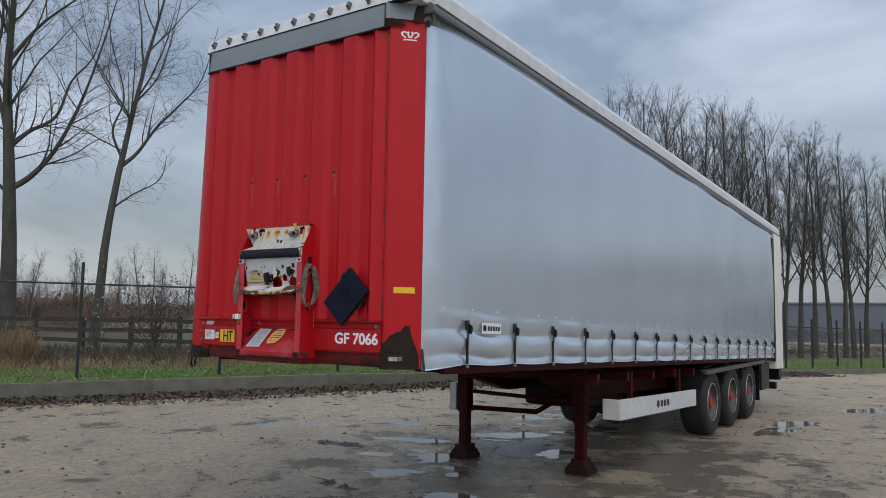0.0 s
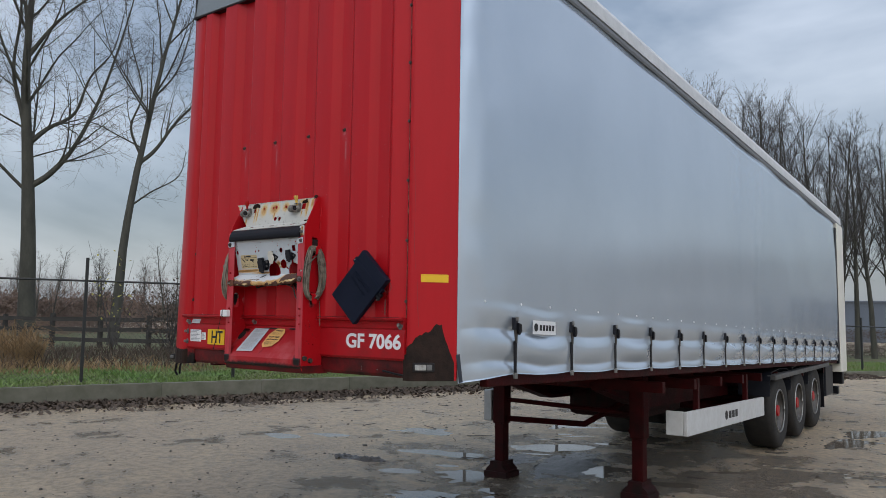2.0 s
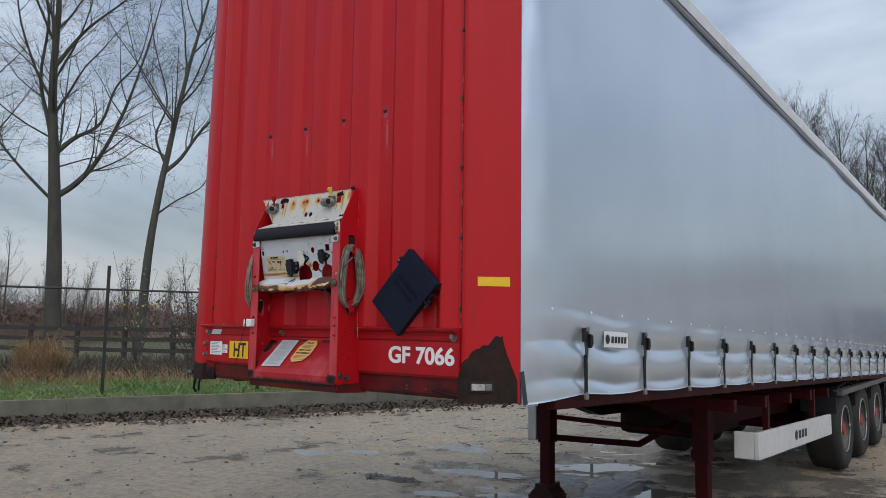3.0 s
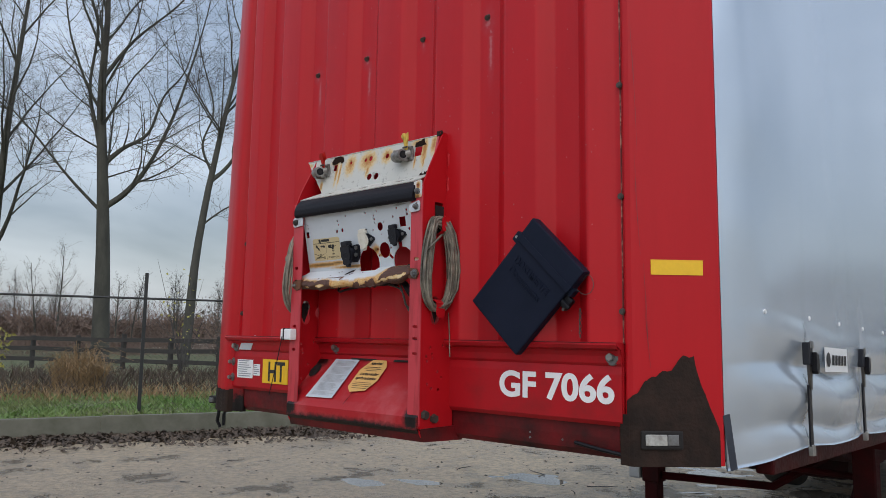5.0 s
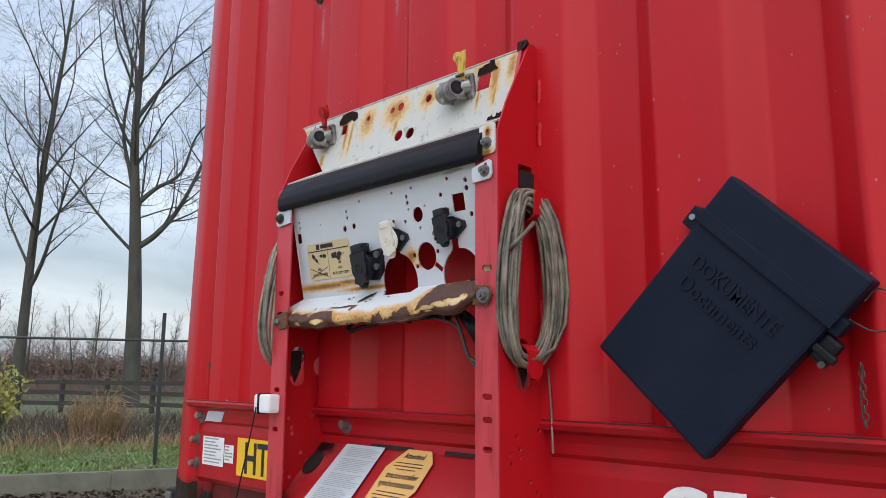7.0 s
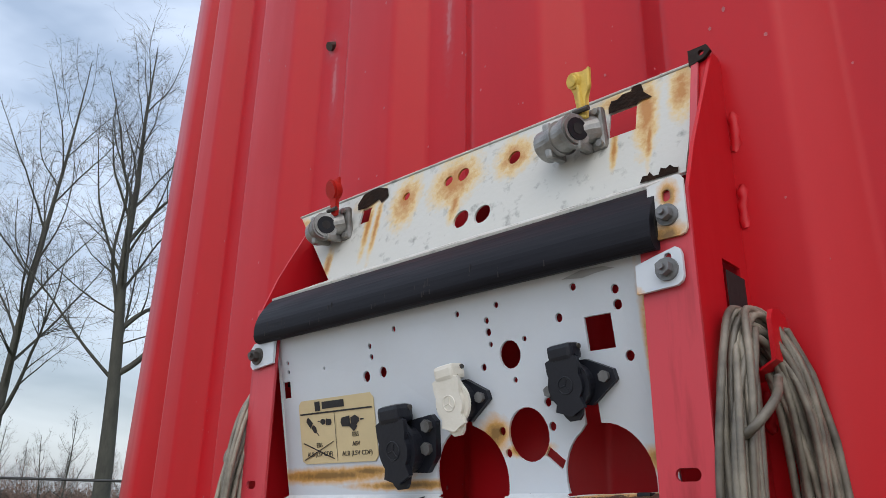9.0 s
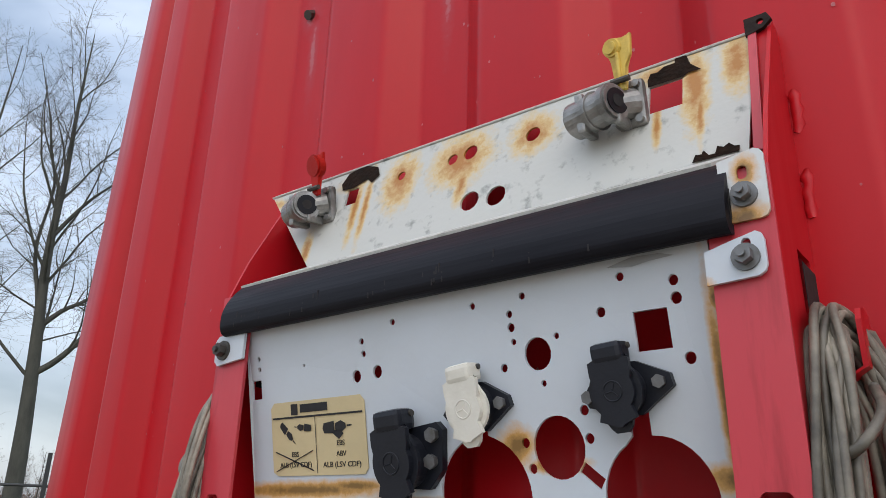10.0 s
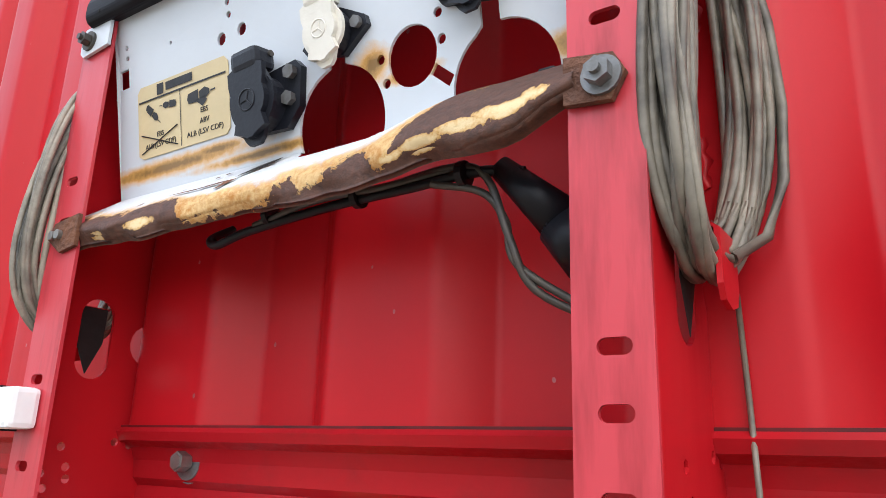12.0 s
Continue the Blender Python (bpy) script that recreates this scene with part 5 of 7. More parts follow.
# white side guard
guard = part("side_guard", box(-0.09, -0.045, 4.03, 7.08, 0.761, 0.994, 0.01), M_white_dull, trailer, "white side guard board with a small dark mark", nose=True)
part("guard_end", box(-0.26, -0.09, 4.03, 4.07, 0.761, 0.994, 0.008), M_white_dull, guard, nose=True)
for yy in (4.5, 6.4):
    part("guard_bracket", box(-0.14, -0.09, yy, yy + 0.06, 0.85, 1.3), M_chassis, guard, nose=True)
part("mark", cyl((-0.0455, 5.35, 0.88), (-0.042, 5.35, 0.88), 0.05, n=16), M_ink, guard, nose=True)
for k in range(3):
    part("mark", box(-0.0455, -0.042, 5.45 + k * 0.13, 5.54 + k * 0.13, 0.84, 0.92), M_ink, guard, nose=True)


def wheel_at(y, x0):
    hub = 0.51
    r = 0.515
    w = part("wheel", tubes([([(x0 - 0.36, y, hub), (x0 - 0.1, y, hub)], 0.16)], 16), M_chassis, trailer)
    prof = [(0.29, 0.0), (0.33, 0.012), (0.45, 0.02), (0.49, 0.0), (0.512, -0.035), (0.515, -0.06), (0.515, -0.32), (0.50, -0.36), (0.45, -0.385), (0.30, -0.37)]
    n = 40
    vs = [(x0 + px, y + pr * math.cos(2 * math.pi * i / n), hub + pr * math.sin(2 * math.pi * i / n)) for i in range(n) for pr, px in prof]
    k = len(prof)
    fs = [(i * k + j, i * k + j + 1, ((i + 1) % n) * k + j + 1, ((i + 1) % n) * k + j) for i in range(n) for j in range(k - 1)]
    part("tyre", (vs, fs), M_tyre, w, "muddy black truck tyre", smooth=True)
    prof = [(0.29, 0.0), (0.285, -0.02), (0.265, -0.05), (0.2, -0.13), (0.17, -0.13), (0.165, -0.05), (0.11, -0.03), (0.0, -0.03)]
    k = len(prof)
    vs = [(x0 + px, y + pr * math.cos(2 * math.pi * i / n), hub + pr * math.sin(2 * math.pi * i / n)) for i in range(n) for pr, px in prof]
    fs = [(i * k + j, i * k + j + 1, ((i + 1) % n) * k + j + 1, ((i + 1) % n) * k + j) for i in range(n) for j in range(k - 1)]
    part("rim", (vs, fs), M_rim, w, smooth=True)
    part("rim_lip", tubes([([(x0 + 0.004, y + 0.288 * math.cos(2 * math.pi * i / 28), hub + 0.288 * math.sin(2 * math.pi * i / 28)) for i in range(29)], 0.011)], 6), M_steel, w, "bright worn rim edge", smooth=True)
    part("hub_cap", cyl((x0 - 0.06, y, hub), (x0 - 0.01, y, hub), 0.09, 0.075, 20), M_redrail, w)
    for a in range(10):
        q = 2 * math.pi * a / 10
        c = (y + 0.2 * math.cos(q), hub + 0.2 * math.sin(q))
        part("wheel_nut", cyl((x0 - 0.13, c[0], c[1]), (x0 - 0.085, c[0], c[1]), 0.016, n=6), M_steel, w)


for yw in (8.05, 9.36, 10.67):
    wheel_at(yw, -0.07)
    wheel_at(yw, -W + 0.43)
    part("mudguard", strip([(yw - 0.62, 0.75), (yw - 0.6, 0.95), (yw - 0.5, 1.06), (yw, 1.09), (yw + 0.5, 1.06), (yw + 0.62, 0.9)], -0.46, -0.05, "x", 0.006), M_plastic, trailer)
    part("axle", cyl((-W + 0.3, yw, 0.51), (-0.3, yw, 0.51), 0.075, n=14), M_chassis, trailer)
part("wheel_arch_rail", box(-0.10, 0.010, 7.5, 11.7, 0.965, 1.03, 0.01), M_darkalu, trailer, "dusty dark grey rail above the wheels")
part("mud_flap", box(-0.5, -0.06, 11.5, 11.52, 0.25, 0.95), M_black, trailer)
part("tool_box", box(-0.6, -0.06, 11.75, 12.5, 0.42, 0.95, 0.02), M_plastic, trailer, "black plastic storage box behind the wheels")


# ---- coupling console on the front wall ----
XL, XR = -1.640, -0.938     # the two side plates
FY = -0.165                # front of their flanges


def spotted(name, base_mat, spots, colour, edge=0.35, wobble=0.55, scale=60.0, fleck=None):
    """A copy of a paint on which rust has bloomed at places: spots are (x, z, half width, half height)."""
    m = base_mat.copy()
    m.name = name
    n, l = m.node_tree.nodes, m.node_tree.links
    b = n["Principled BSDF"]
    geo = n.new("ShaderNodeTexCoord")
    nz = n.new("ShaderNodeTexNoise")
    nz.inputs["Scale"].default_value, nz.inputs["Detail"].default_value, nz.inputs["Roughness"].default_value = scale, 6, 0.7
    l.new(geo.outputs["Object"], nz.inputs["Vector"])
    total = None
    for x, z, rx, rz in spots:
        mp = n.new("ShaderNodeMapping")
        mp.inputs["Location"].default_value = (-x / rx, 0, -z / rz)
        mp.inputs["Scale"].default_value = (1 / rx, 0, 1 / rz)
        l.new(geo.outputs["Object"], mp.inputs["Vector"])
        ln = n.new("ShaderNodeVectorMath")
        ln.operation = "LENGTH"
        l.new(mp.outputs["Vector"], ln.inputs[0])
        if total is None:
            total = ln.outputs["Value"]
        else:
            mn = n.new("ShaderNodeMath")
            mn.operation = "MINIMUM"
            l.new(total, mn.inputs[0])
            l.new(ln.outputs["Value"], mn.inputs[1])
            total = mn.outputs[0]
    jit = n.new("ShaderNodeMath")
    jit.operation = "MULTIPLY_ADD"
    jit.inputs[1].default_value = wobble * 2
    l.new(nz.outputs["Fac"], jit.inputs[0])
    l.new(total, jit.inputs[2])
    mr = n.new("ShaderNodeMapRange")
    mr.inputs["From Min"].default_value, mr.inputs["From Max"].default_value = 1 + wobble + edge, 1 + wobble - edge
    l.new(jit.outputs[0], mr.inputs["Value"])
    old = b.inputs["Base Color"].links[0].from_socket
    inner = n.new("ShaderNodeMix")
    inner.data_type = "RGBA"
    cs = [s for s in inner.inputs if s.type == "RGBA"]
    cs[0].default_value, cs[1].default_value = (*colour, 1), (*(fleck or tuple(c * 0.35 for c in colour)), 1)
    fm = n.new("ShaderNodeMapRange")
    fm.inputs["From Min"].default_value, fm.inputs["From Max"].default_value = 1 + wobble - edge * 0.6, 1 + wobble - 0.75
    l.new(jit.outputs[0], fm.inputs["Value"])
    l.new(fm.outputs["Result"], inner.inputs["Factor"])
    mx = n.new("ShaderNodeMix")
    mx.data_type = "RGBA"
    cs = [s for s in mx.inputs if s.type == "RGBA"]
    l.new(old, cs[0])
    l.new([s for s in inner.outputs if s.type == "RGBA"][0], cs[1])
    l.new(mr.outputs["Result"], mx.inputs["Factor"])
    l.new([s for s in mx.outputs if s.type == "RGBA"][0], b.inputs["Base Color"])
    return m


console = thing("coupling_console", "red steel console with white coupling panels on the trailer front", "console")
OCHRE = (0.60, 0.33, 0.10)


# far side plate, seen from within: with its grip slot and cable hole
def slot(u, v, w, h, n=7):
    """A rounded slot; w and h are its full size."""
    r = min(w, h) / 2
    out = []
    for cx, cy, a0 in ((w / 2 - r, h / 2 - r, 0), (-(w / 2 - r), h / 2 - r, 90), (-(w / 2 - r), -(h / 2 - r), 180), (w / 2 - r, -(h / 2 - r), 270)):
        for i in range(n):
            a = radians(a0 + 90 * i / (n - 1))
            out.append((u + cx + r * math.cos(a), v + cy + r * math.sin(a)))
    clean = [out[0]]
    for p in out[1:]:
        if math.hypot(p[0] - clean[-1][0], p[1] - clean[-1][1]) > 1e-5:
            clean.append(p)
    if math.hypot(clean[0][0] - clean[-1][0], clean[0][1] - clean[-1][1]) < 1e-5:
        clean.pop()
    return clean


plate = [(FY, 1.44), (FY, 2.275), (-0.14, 2.335), (-0.066, 2.475), (-0.05, 2.475), (-0.001, 2.40), (-0.001, 1.408), (-0.145, 1.412)]
plate_holes = [slot(-0.098, 1.846, 0.042, 0.095), ring(-0.026, 1.847, 0.025, 18), rect(-0.085, 2.193, 0.042, 0.056)]
plate_holes += [ring(y, z, 0.005, 8) for y, z in ((-0.137, 1.692), (-0.109, 1.699), (-0.107, 1.686), (-0.132, 1.676), (-0.08, 1.64), (-0.13, 1.60), (-0.11, 1.585), (-0.118, 1.721), (-0.053, 1.728), (-0.033, 1.725), (-0.06, 1.62), (-0.075, 1.58))]
for xp in (XL, XR - 0.004):
    part("side_plate", sheet(plate, plate_holes, lambda u, v, d, xp=xp: (xp + d, u, v), 0.004), M_red, console)
# flanges folded towards each other
fl_slots = lambda xc: [slot(xc, z, 0.023, 0.011) for z in (2.018, 1.968, 1.79, 1.75, 1.70)]
for x0, x1, xc in ((XL - 0.001, -1.581, -1.615), (-0.99, XR + 0.001, -0.962)):
    ol = [(x0, 1.462), (x0 + 0.008, 1.450), (x1 - 0.012, 1.450), (x1, 1.468), (x1, 2.275), (x0, 2.275)]
    part("flange", sheet(ol, fl_slots(xc), lambda u, v, d: (u, FY - 0.0045 + d, v), 0.004), M_redflange, console, "faded red slotted flange")

# top panel with the air couplings
pA, pB = (-0.068, 2.475), (-0.102, 2.330)


def top_place(u, v, d):
    t = (2.475 - v) / (2.475 - 2.330)
    return (u, pA[0] + (pB[0] - pA[0]) * t + d, v)


hx = [ring(-1.413, 2.432, 0.007), ring(-1.327, 2.431, 0.008), ring(-1.299, 2.433, 0.0105), ring(-1.287, 2.357, 0.0135), ring(-1.249, 2.354, 0.0135), ring(-1.208, 2.429, 0.010), rect(-1.046, 2.421, 0.036, 0.036), rect(-1.503, 2.424, 0.022, 0.026)]
M_toppanel = spotted("rust_stained_white_panel", M_mildew, [(-1.413, 2.424, 0.030, 0.046), (-1.313, 2.428, 0.046, 0.042), (-1.305, 2.385, 0.010, 0.03), (-1.208, 2.43, 0.031, 0.030), (-1.49, 2.40, 0.008, 0.055), (-1.470, 2.40, 0.007, 0.06), (-1.505, 2.45, 0.030, 0.016), (-1.015, 2.42, 0.016, 0.055), (-0.972, 2.44, 0.016, 0.045), (-1.05, 2.455, 0.04, 0.012), (-1.055, 2.385, 0.005, 0.03), (-1.01, 2.385, 0.005, 0.04), (-1.685, 2.455, 0.03, 0.012), (-1.57, 2.35, 0.01, 0.03)], (0.60, 0.44, 0.20), wobble=0.75, scale=80, edge=0.30, fleck=(0.40, 0.17, 0.03))
top_panel = part("coupling_panel", sheet([(-1.690, 2.472), (-1.556, 2.323), (-0.966, 2.323), (-0.955, 2.466)], hx, top_place, 0.003), M_toppanel, console, "white sheet steel panel with rust blooms round its holes")
part("panel_rim", tubes([([(-1.692, -0.069, 2.474), (-0.953, -0.070, 2.468)], 0.0018)], 6), M_mildew, top_panel)
part("burnt_patch", ([top_place(u, v, -0.0016) for u, v in ((-1.530, 2.452), (-1.52, 2.468), (-1.49, 2.473), (-1.462, 2.462), (-1.455, 2.446), (-1.468, 2.437), (-1.477, 2.446), (-1.49, 2.442), (-1.503, 2.438), (-1.525, 2.440))], [tuple(range(10))]), M_char, top_panel)
part("burnt_patch", ([top_place(u, v, -0.0016) for u, v in ((-1.066, 2.449), (-1.063, 2.458), (-1.055, 2.457), (-1.048, 2.462), (-1.036, 2.462), (-1.036, 2.469), (-1.028, 2.471), (-1.023, 2.466), (-1.019, 2.453), (-1.008, 2.441), (-1.021, 2.442), (-1.027, 2.4385), (-1.050, 2.4395), (-1.065, 2.4395))], [tuple(range(14))]), M_char, top_panel)
part("burnt_patch", ([top_place(u, v, -0.0016) for u, v in ((-1.018, 2.3245), (-1.015, 2.333), (-1.009, 2.332), (-1.007, 2.336), (-1.002, 2.329), (-0.996, 2.329), (-0.994, 2.337), (-0.988, 2.334), (-0.983, 2.337), (-0.978, 2.332), (-0.973, 2.331), (-0.974, 2.3245))], [tuple(range(12))]), M_char, top_panel)
part("side_return", sheet([(-0.9618, 2.3305), (-0.9395, 2.3305), (-0.9395, 2.474), (-0.9615, 2.474)], [], lambda u, v, d: top_place(u, v, 0.001 + d), 0.003), M_red, console)
part("return_lip", sheet([(-0.961, 2.322), (-0.952, 2.318), (-0.952, 2.474), (-0.960, 2.474)], [], lambda u, v, d: top_place(u, v, -0.0035 + d), 0.003), M_redflange, console)
part("tow_eye", sheet([(-0.962, 2.462), (-0.945, 2.466), (-0.936, 2.473), (-0.940, 2.482), (-0.962, 2.482)], [ring(-0.947, 2.474, 0.0035, 10)], lambda u, v, d: (u, -0.075 + d, v), 0.005), M_scab, console)

# the sloping shelf between the two panels
part("shelf", sheet([(-1.556, 0.0), (-1.625, 0.062), (-0.985, 0.062), (-0.966, 0.0)], [ring(x, 0.030, r, 12, 0.010) for x, r in ((-1.47, 0.018), (-1.36, 0.009), (-1.28, 0.024), (-1.17, 0.010), (-1.09, 0.026), (-1.03, 0.008))], lambda u, v, d: (u, -0.1037 - v * 0.87 + d * 0.4, 2.3232 - v * 0.48 - d), 0.003), M_mildew, console)
bar_prof = [(-0.150, 2.228), (-0.176, 2.217), (-0.184, 2.220), (-0.188, 2.228), (-0.1875, 2.246), (-0.181, 2.263), (-0.168, 2.281), (-0.158, 2.2905), (-0.147, 2.289)]
bar_round = []
for i in range(len(bar_prof)):
    p0, p1, p2 = Vector(bar_prof[i - 1]), Vector(bar_prof[i]), Vector(bar_prof[(i + 1) % len(bar_prof)])
    for w in (0.0, 0.5, 1.0):
        q = (p0.lerp(p1, 0.72)).lerp(p1, w).lerp(p1.lerp(p1.lerp(p2, 0.28), w), w)
        bar_round.append(tuple(q))
bar = part("bumper_bar", prism(bar_round, -1.618, -0.969, "x"), mat("scuffed_rubber", (0.0045, 0.0045, 0.008), 0.5, second=(0.012, 0.012, 0.016), scale=30, amount=0.8, grain=60, bump=0.10, spec=0.16, stretch=(0.15, 1, 1)), console, "scuffed black rubber bumper strip")
part("bar_end", prism([(-0.157, 2.238), (-0.177, 2.230), (-0.179, 2.246), (-0.172, 2.262), (-0.160, 2.274), (-0.155, 2.270)], -0.9695, -0.9682, "x"), M_void, bar)
nick = random.Random(9)
for _ in range(26):
    xx, zz = nick.uniform(-1.6, -1.02), nick.uniform(2.224, 2.240)
    part("scuff", box(xx, xx + nick.uniform(0.001, 0.0022), -0.1878, -0.1868, zz, zz + nick.uniform(0.004, 0.012)), M_void, bar)
part("bar_lug", sheet([(-0.976, 2.228), (-0.946, 2.228), (-0.9415, 2.2295), (-0.939, 2.234), (-0.939, 2.283), (-0.9415, 2.287), (-0.946, 2.289), (-0.976, 2.284)], [slot(-0.957, 2.270, 0.008, 0.012)], lambda u, v, d: (u, FY - 0.0085 + d, v), 0.003), spotted("rusty_white_lug", M_white_dull, [(-0.96, 2.23, 0.02, 0.012), (-0.955, 2.27, 0.01, 0.015)], OCHRE, scale=120), console)


def hex_bolt(x, y, z, r=0.0085, parent=console, material=M_bolt):
    w = part("washer", cyl((x, y - 0.003, z), (x, y, z), r * 1.5, n=18), material, parent)
    bm = cyl((x, y - 0.012, z), (x, y - 0.003, z), r, n=6)
    cyl((x, y - 0.016, z), (x, y - 0.012, z), r * 0.45, n=10, bm=bm)
    part("bolt_head", bm, material, w)


hex_bolt(-0.957, FY - 0.0085, 2.250, 0.0072, console, M_greybolt)
hex_bolt(-0.961, FY - 0.0105, 2.197, 0.0074, console, M_greybolt)
hex_bolt(-1.619, FY - 0.0105, 2.200, 0.0085)

# main socket panel: bends back, then a sill comes forward and rolls over
PV = [(-0.166, 2.236), (-0.151, 2.180), (-0.119, 2.024)]


def main_place(u, v, d):
    (y0, z0), (y1, z1) = (PV[0], PV[1]) if v > PV[1][1] else (PV[1], PV[2])
    t = (z0 - v) / (z0 - z1)
    return (u, y0 + (y1 - y0) * t + d, v - 0.007 - 0.062 * max(0.0, 2.21 - v))


mh = [ring(x, z, r, 10) for x, z, r in ((-1.343, 2.210, .0035), (-1.392, 2.196, .0035), (-1.391, 2.183, .0035), (-1.235, 2.211, .0035), (-1.176, 2.212, .0035), (-1.193, 2.198, .0035), (-1.193, 2.186, .0042), (-1.192, 2.173, .003),
                                        (-1.145, 2.173, .003), (-1.074, 2.213, .004), (-1.097, 2.187, .0045), (-1.027, 2.203, .0045), (-1.027, 2.189, .005), (-1.023, 2.142, .005), (-1.206, 2.151, .004), (-1.164, 2.134, .003),
                                        (-1.404, 2.161, .0068), (-1.372, 2.163, .0068), (-1.572, 2.195, .003), (-1.572, 2.183, .003), (-1.490, 2.180, .002), (-1.126, 2.109, .0045), (-1.124, 2.086, .0045), (-1.191, 2.085, .0045), (-1.186, 2.063, .0045), (-1.271, 2.106, .003))]
mh += [ring(-1.167, 2.160, 0.0145, 18), rect(-1.052, 2.167, 0.031, 0.032), rect(-1.579, 2.160, 0.018, 0.022)]


def keyhole(cx, cz, r, floor, sx, sw, sh, n=28):
    """A round opening cut off at the bottom fold, with a slit rising to a socket."""
    pts = []
    for i in range(n + 1):
        a = radians(-50 + 280 * i / n)
        x, z = cx + r * math.cos(a), cz + r * math.sin(a)
        pts.append((x, max(z, floor)))
    out = []
    for p in pts:
        if abs(p[0] - sx) < sw and p[1] > cz:
            continue
        out.append(p)
    i = next(k for k, p in enumerate(out) if p[0] < sx and p[1] > cz)
    out[i:i] = [(sx + sw, cz + r), (sx + sw, cz + r + sh), (sx - sw, cz + r + sh), (sx - sw, cz + r)]
    return out


mh += [ring(-1.156, 2.080, 0.0265, 22), [(-1.1317, 2.0676), (-1.1377, 2.0597), (-1.1196, 2.0452), (-1.1138, 2.0535)]]
M_main = spotted("white_panel_with_rusty_foot", M_white, [(-1.5, 2.030, 0.14, 0.010), (-1.42, 2.034, 0.05, 0.007), (-1.20, 2.068, 0.02, 0.018), (-1.16, 2.05, 0.03, 0.008), (-1.0, 2.035, 0.03, 0.012), (-1.0, 2.10, 0.006, 0.09), (-1.60, 2.175, 0.006, 0.02), (-1.35, 2.016, 0.1, 0.006), (-0.995, 2.176, 0.006, 0.012)], OCHRE, wobble=0.5, scale=80)


def notch(cx, cz, r, *slit):
    """The part of a keyhole above the fold, from its right foot over the top to its left foot."""
    half = math.sqrt(r * r - (cz - 2.024) ** 2)
    return [(cx + half, 2.024)] + [p for p in keyhole(cx, cz, r, 2.0, *slit) if p[1] > 2.0245] + [(cx - half, 2.024)]


panel_edge = [(-1.592, 2.024), (-1.592, 2.236), (-0.993, 2.236), (-0.993, 2.024)] + notch(-1.066, 2.036, 0.050, -1.075, 0.009, 0.022) + notch(-1.243, 2.040, 0.053, -1.243, 0.010, 0.022)
panel = part("socket_panel", sheet(panel_edge, mh, main_place, 0.003), M_main, console, "white perforated sheet steel socket panel")
ear = [(-0.993, 2.207), (-0.971, 2.213), (-0.952, 2.2175), (-0.9478, 2.215), (-0.946, 2.210), (-0.946, 2.189), (-0.948, 2.184), (-0.953, 2.181), (-0.993, 2.179)]
M_ear = spotted("white_ear_with_rust", M_white, [(-1.0, 2.178, 0.012, 0.008)], OCHRE, scale=120)
part("panel_ear", sheet(ear, [slot(-0.960, 2.207, 0.0075, 0.012)], lambda u, v, d: (u, FY - 0.0105 + d, v), 0.004), M_ear, panel)
part("panel_ear", sheet([(-1.580, 2.220), (-1.632, 2.220), (-1.639, 2.213), (-1.637, 2.187), (-1.630, 2.181), (-1.580, 2.186)][::-1], [], lambda u, v, d: (u, FY - 0.0105 + d, v), 0.004), M_ear, panel)
part("scratch", ([main_place(u, v, -0.0012) for u, v in ((-1.085, 2.222), (-1.06, 2.227), (-1.035, 2.226), (-1.022, 2.222), (-1.045, 2.221), (-1.06, 2.219))], [tuple(range(6))]), M_greyink, panel)


def sill_point(t, f):
    """The bottom sill: out from the fold, over a rounded, dented nose and down; its right end is bent up."""
    prof = [(-0.119, 2.024), (-0.127, 2.014), (-0.136, 2.003), (-0.146, 1.992), (-0.156, 1.981), (-0.165, 1.970), (-0.172, 1.960), (-0.175, 1.951), (-0.173, 1.942), (-0.167, 1.935)]
    g = f * (len(prof) - 1)
    j = min(int(g), len(prof) - 2)
    y, z = [prof[j][k] + (prof[j + 1][k] - prof[j][k]) * (g - j) for k in (0, 1)]
    x = -1.632 + t * (1.632 - 0.982)
    inner = -1.592 + t * (1.592 - 1.000)
    x = inner + (x - inner) * min(1, f * 2.2)
    up = 1 / (1 + math.exp(-(x + 1.15) / 0.022))
    lift = (0.025 * up + 0.004 * t) * min(1, f * 2.5) - 0.012 * up * max(0.0, f - 0.5) / 0.5 * min(1.0, max(0.0, (1.0 - t) / 0.09)) + 0.012 * max(0.0, t - 0.93) / 0.07 * max(0.0, f - 0.5) / 0.5
    dent = (noise.noise((x * 11, f * 1.5, 0.5)) * 0.010 + noise.noise((x * 34, f * 5, 2.5)) * 0.005) * min(1, f * 1.6)
    drop = 0.0185 + (0.008 * t - 0.0175) * min(1, f / 0.7)
    return (x, y + dent * 0.8, z + lift + dent * 0.9 - drop)


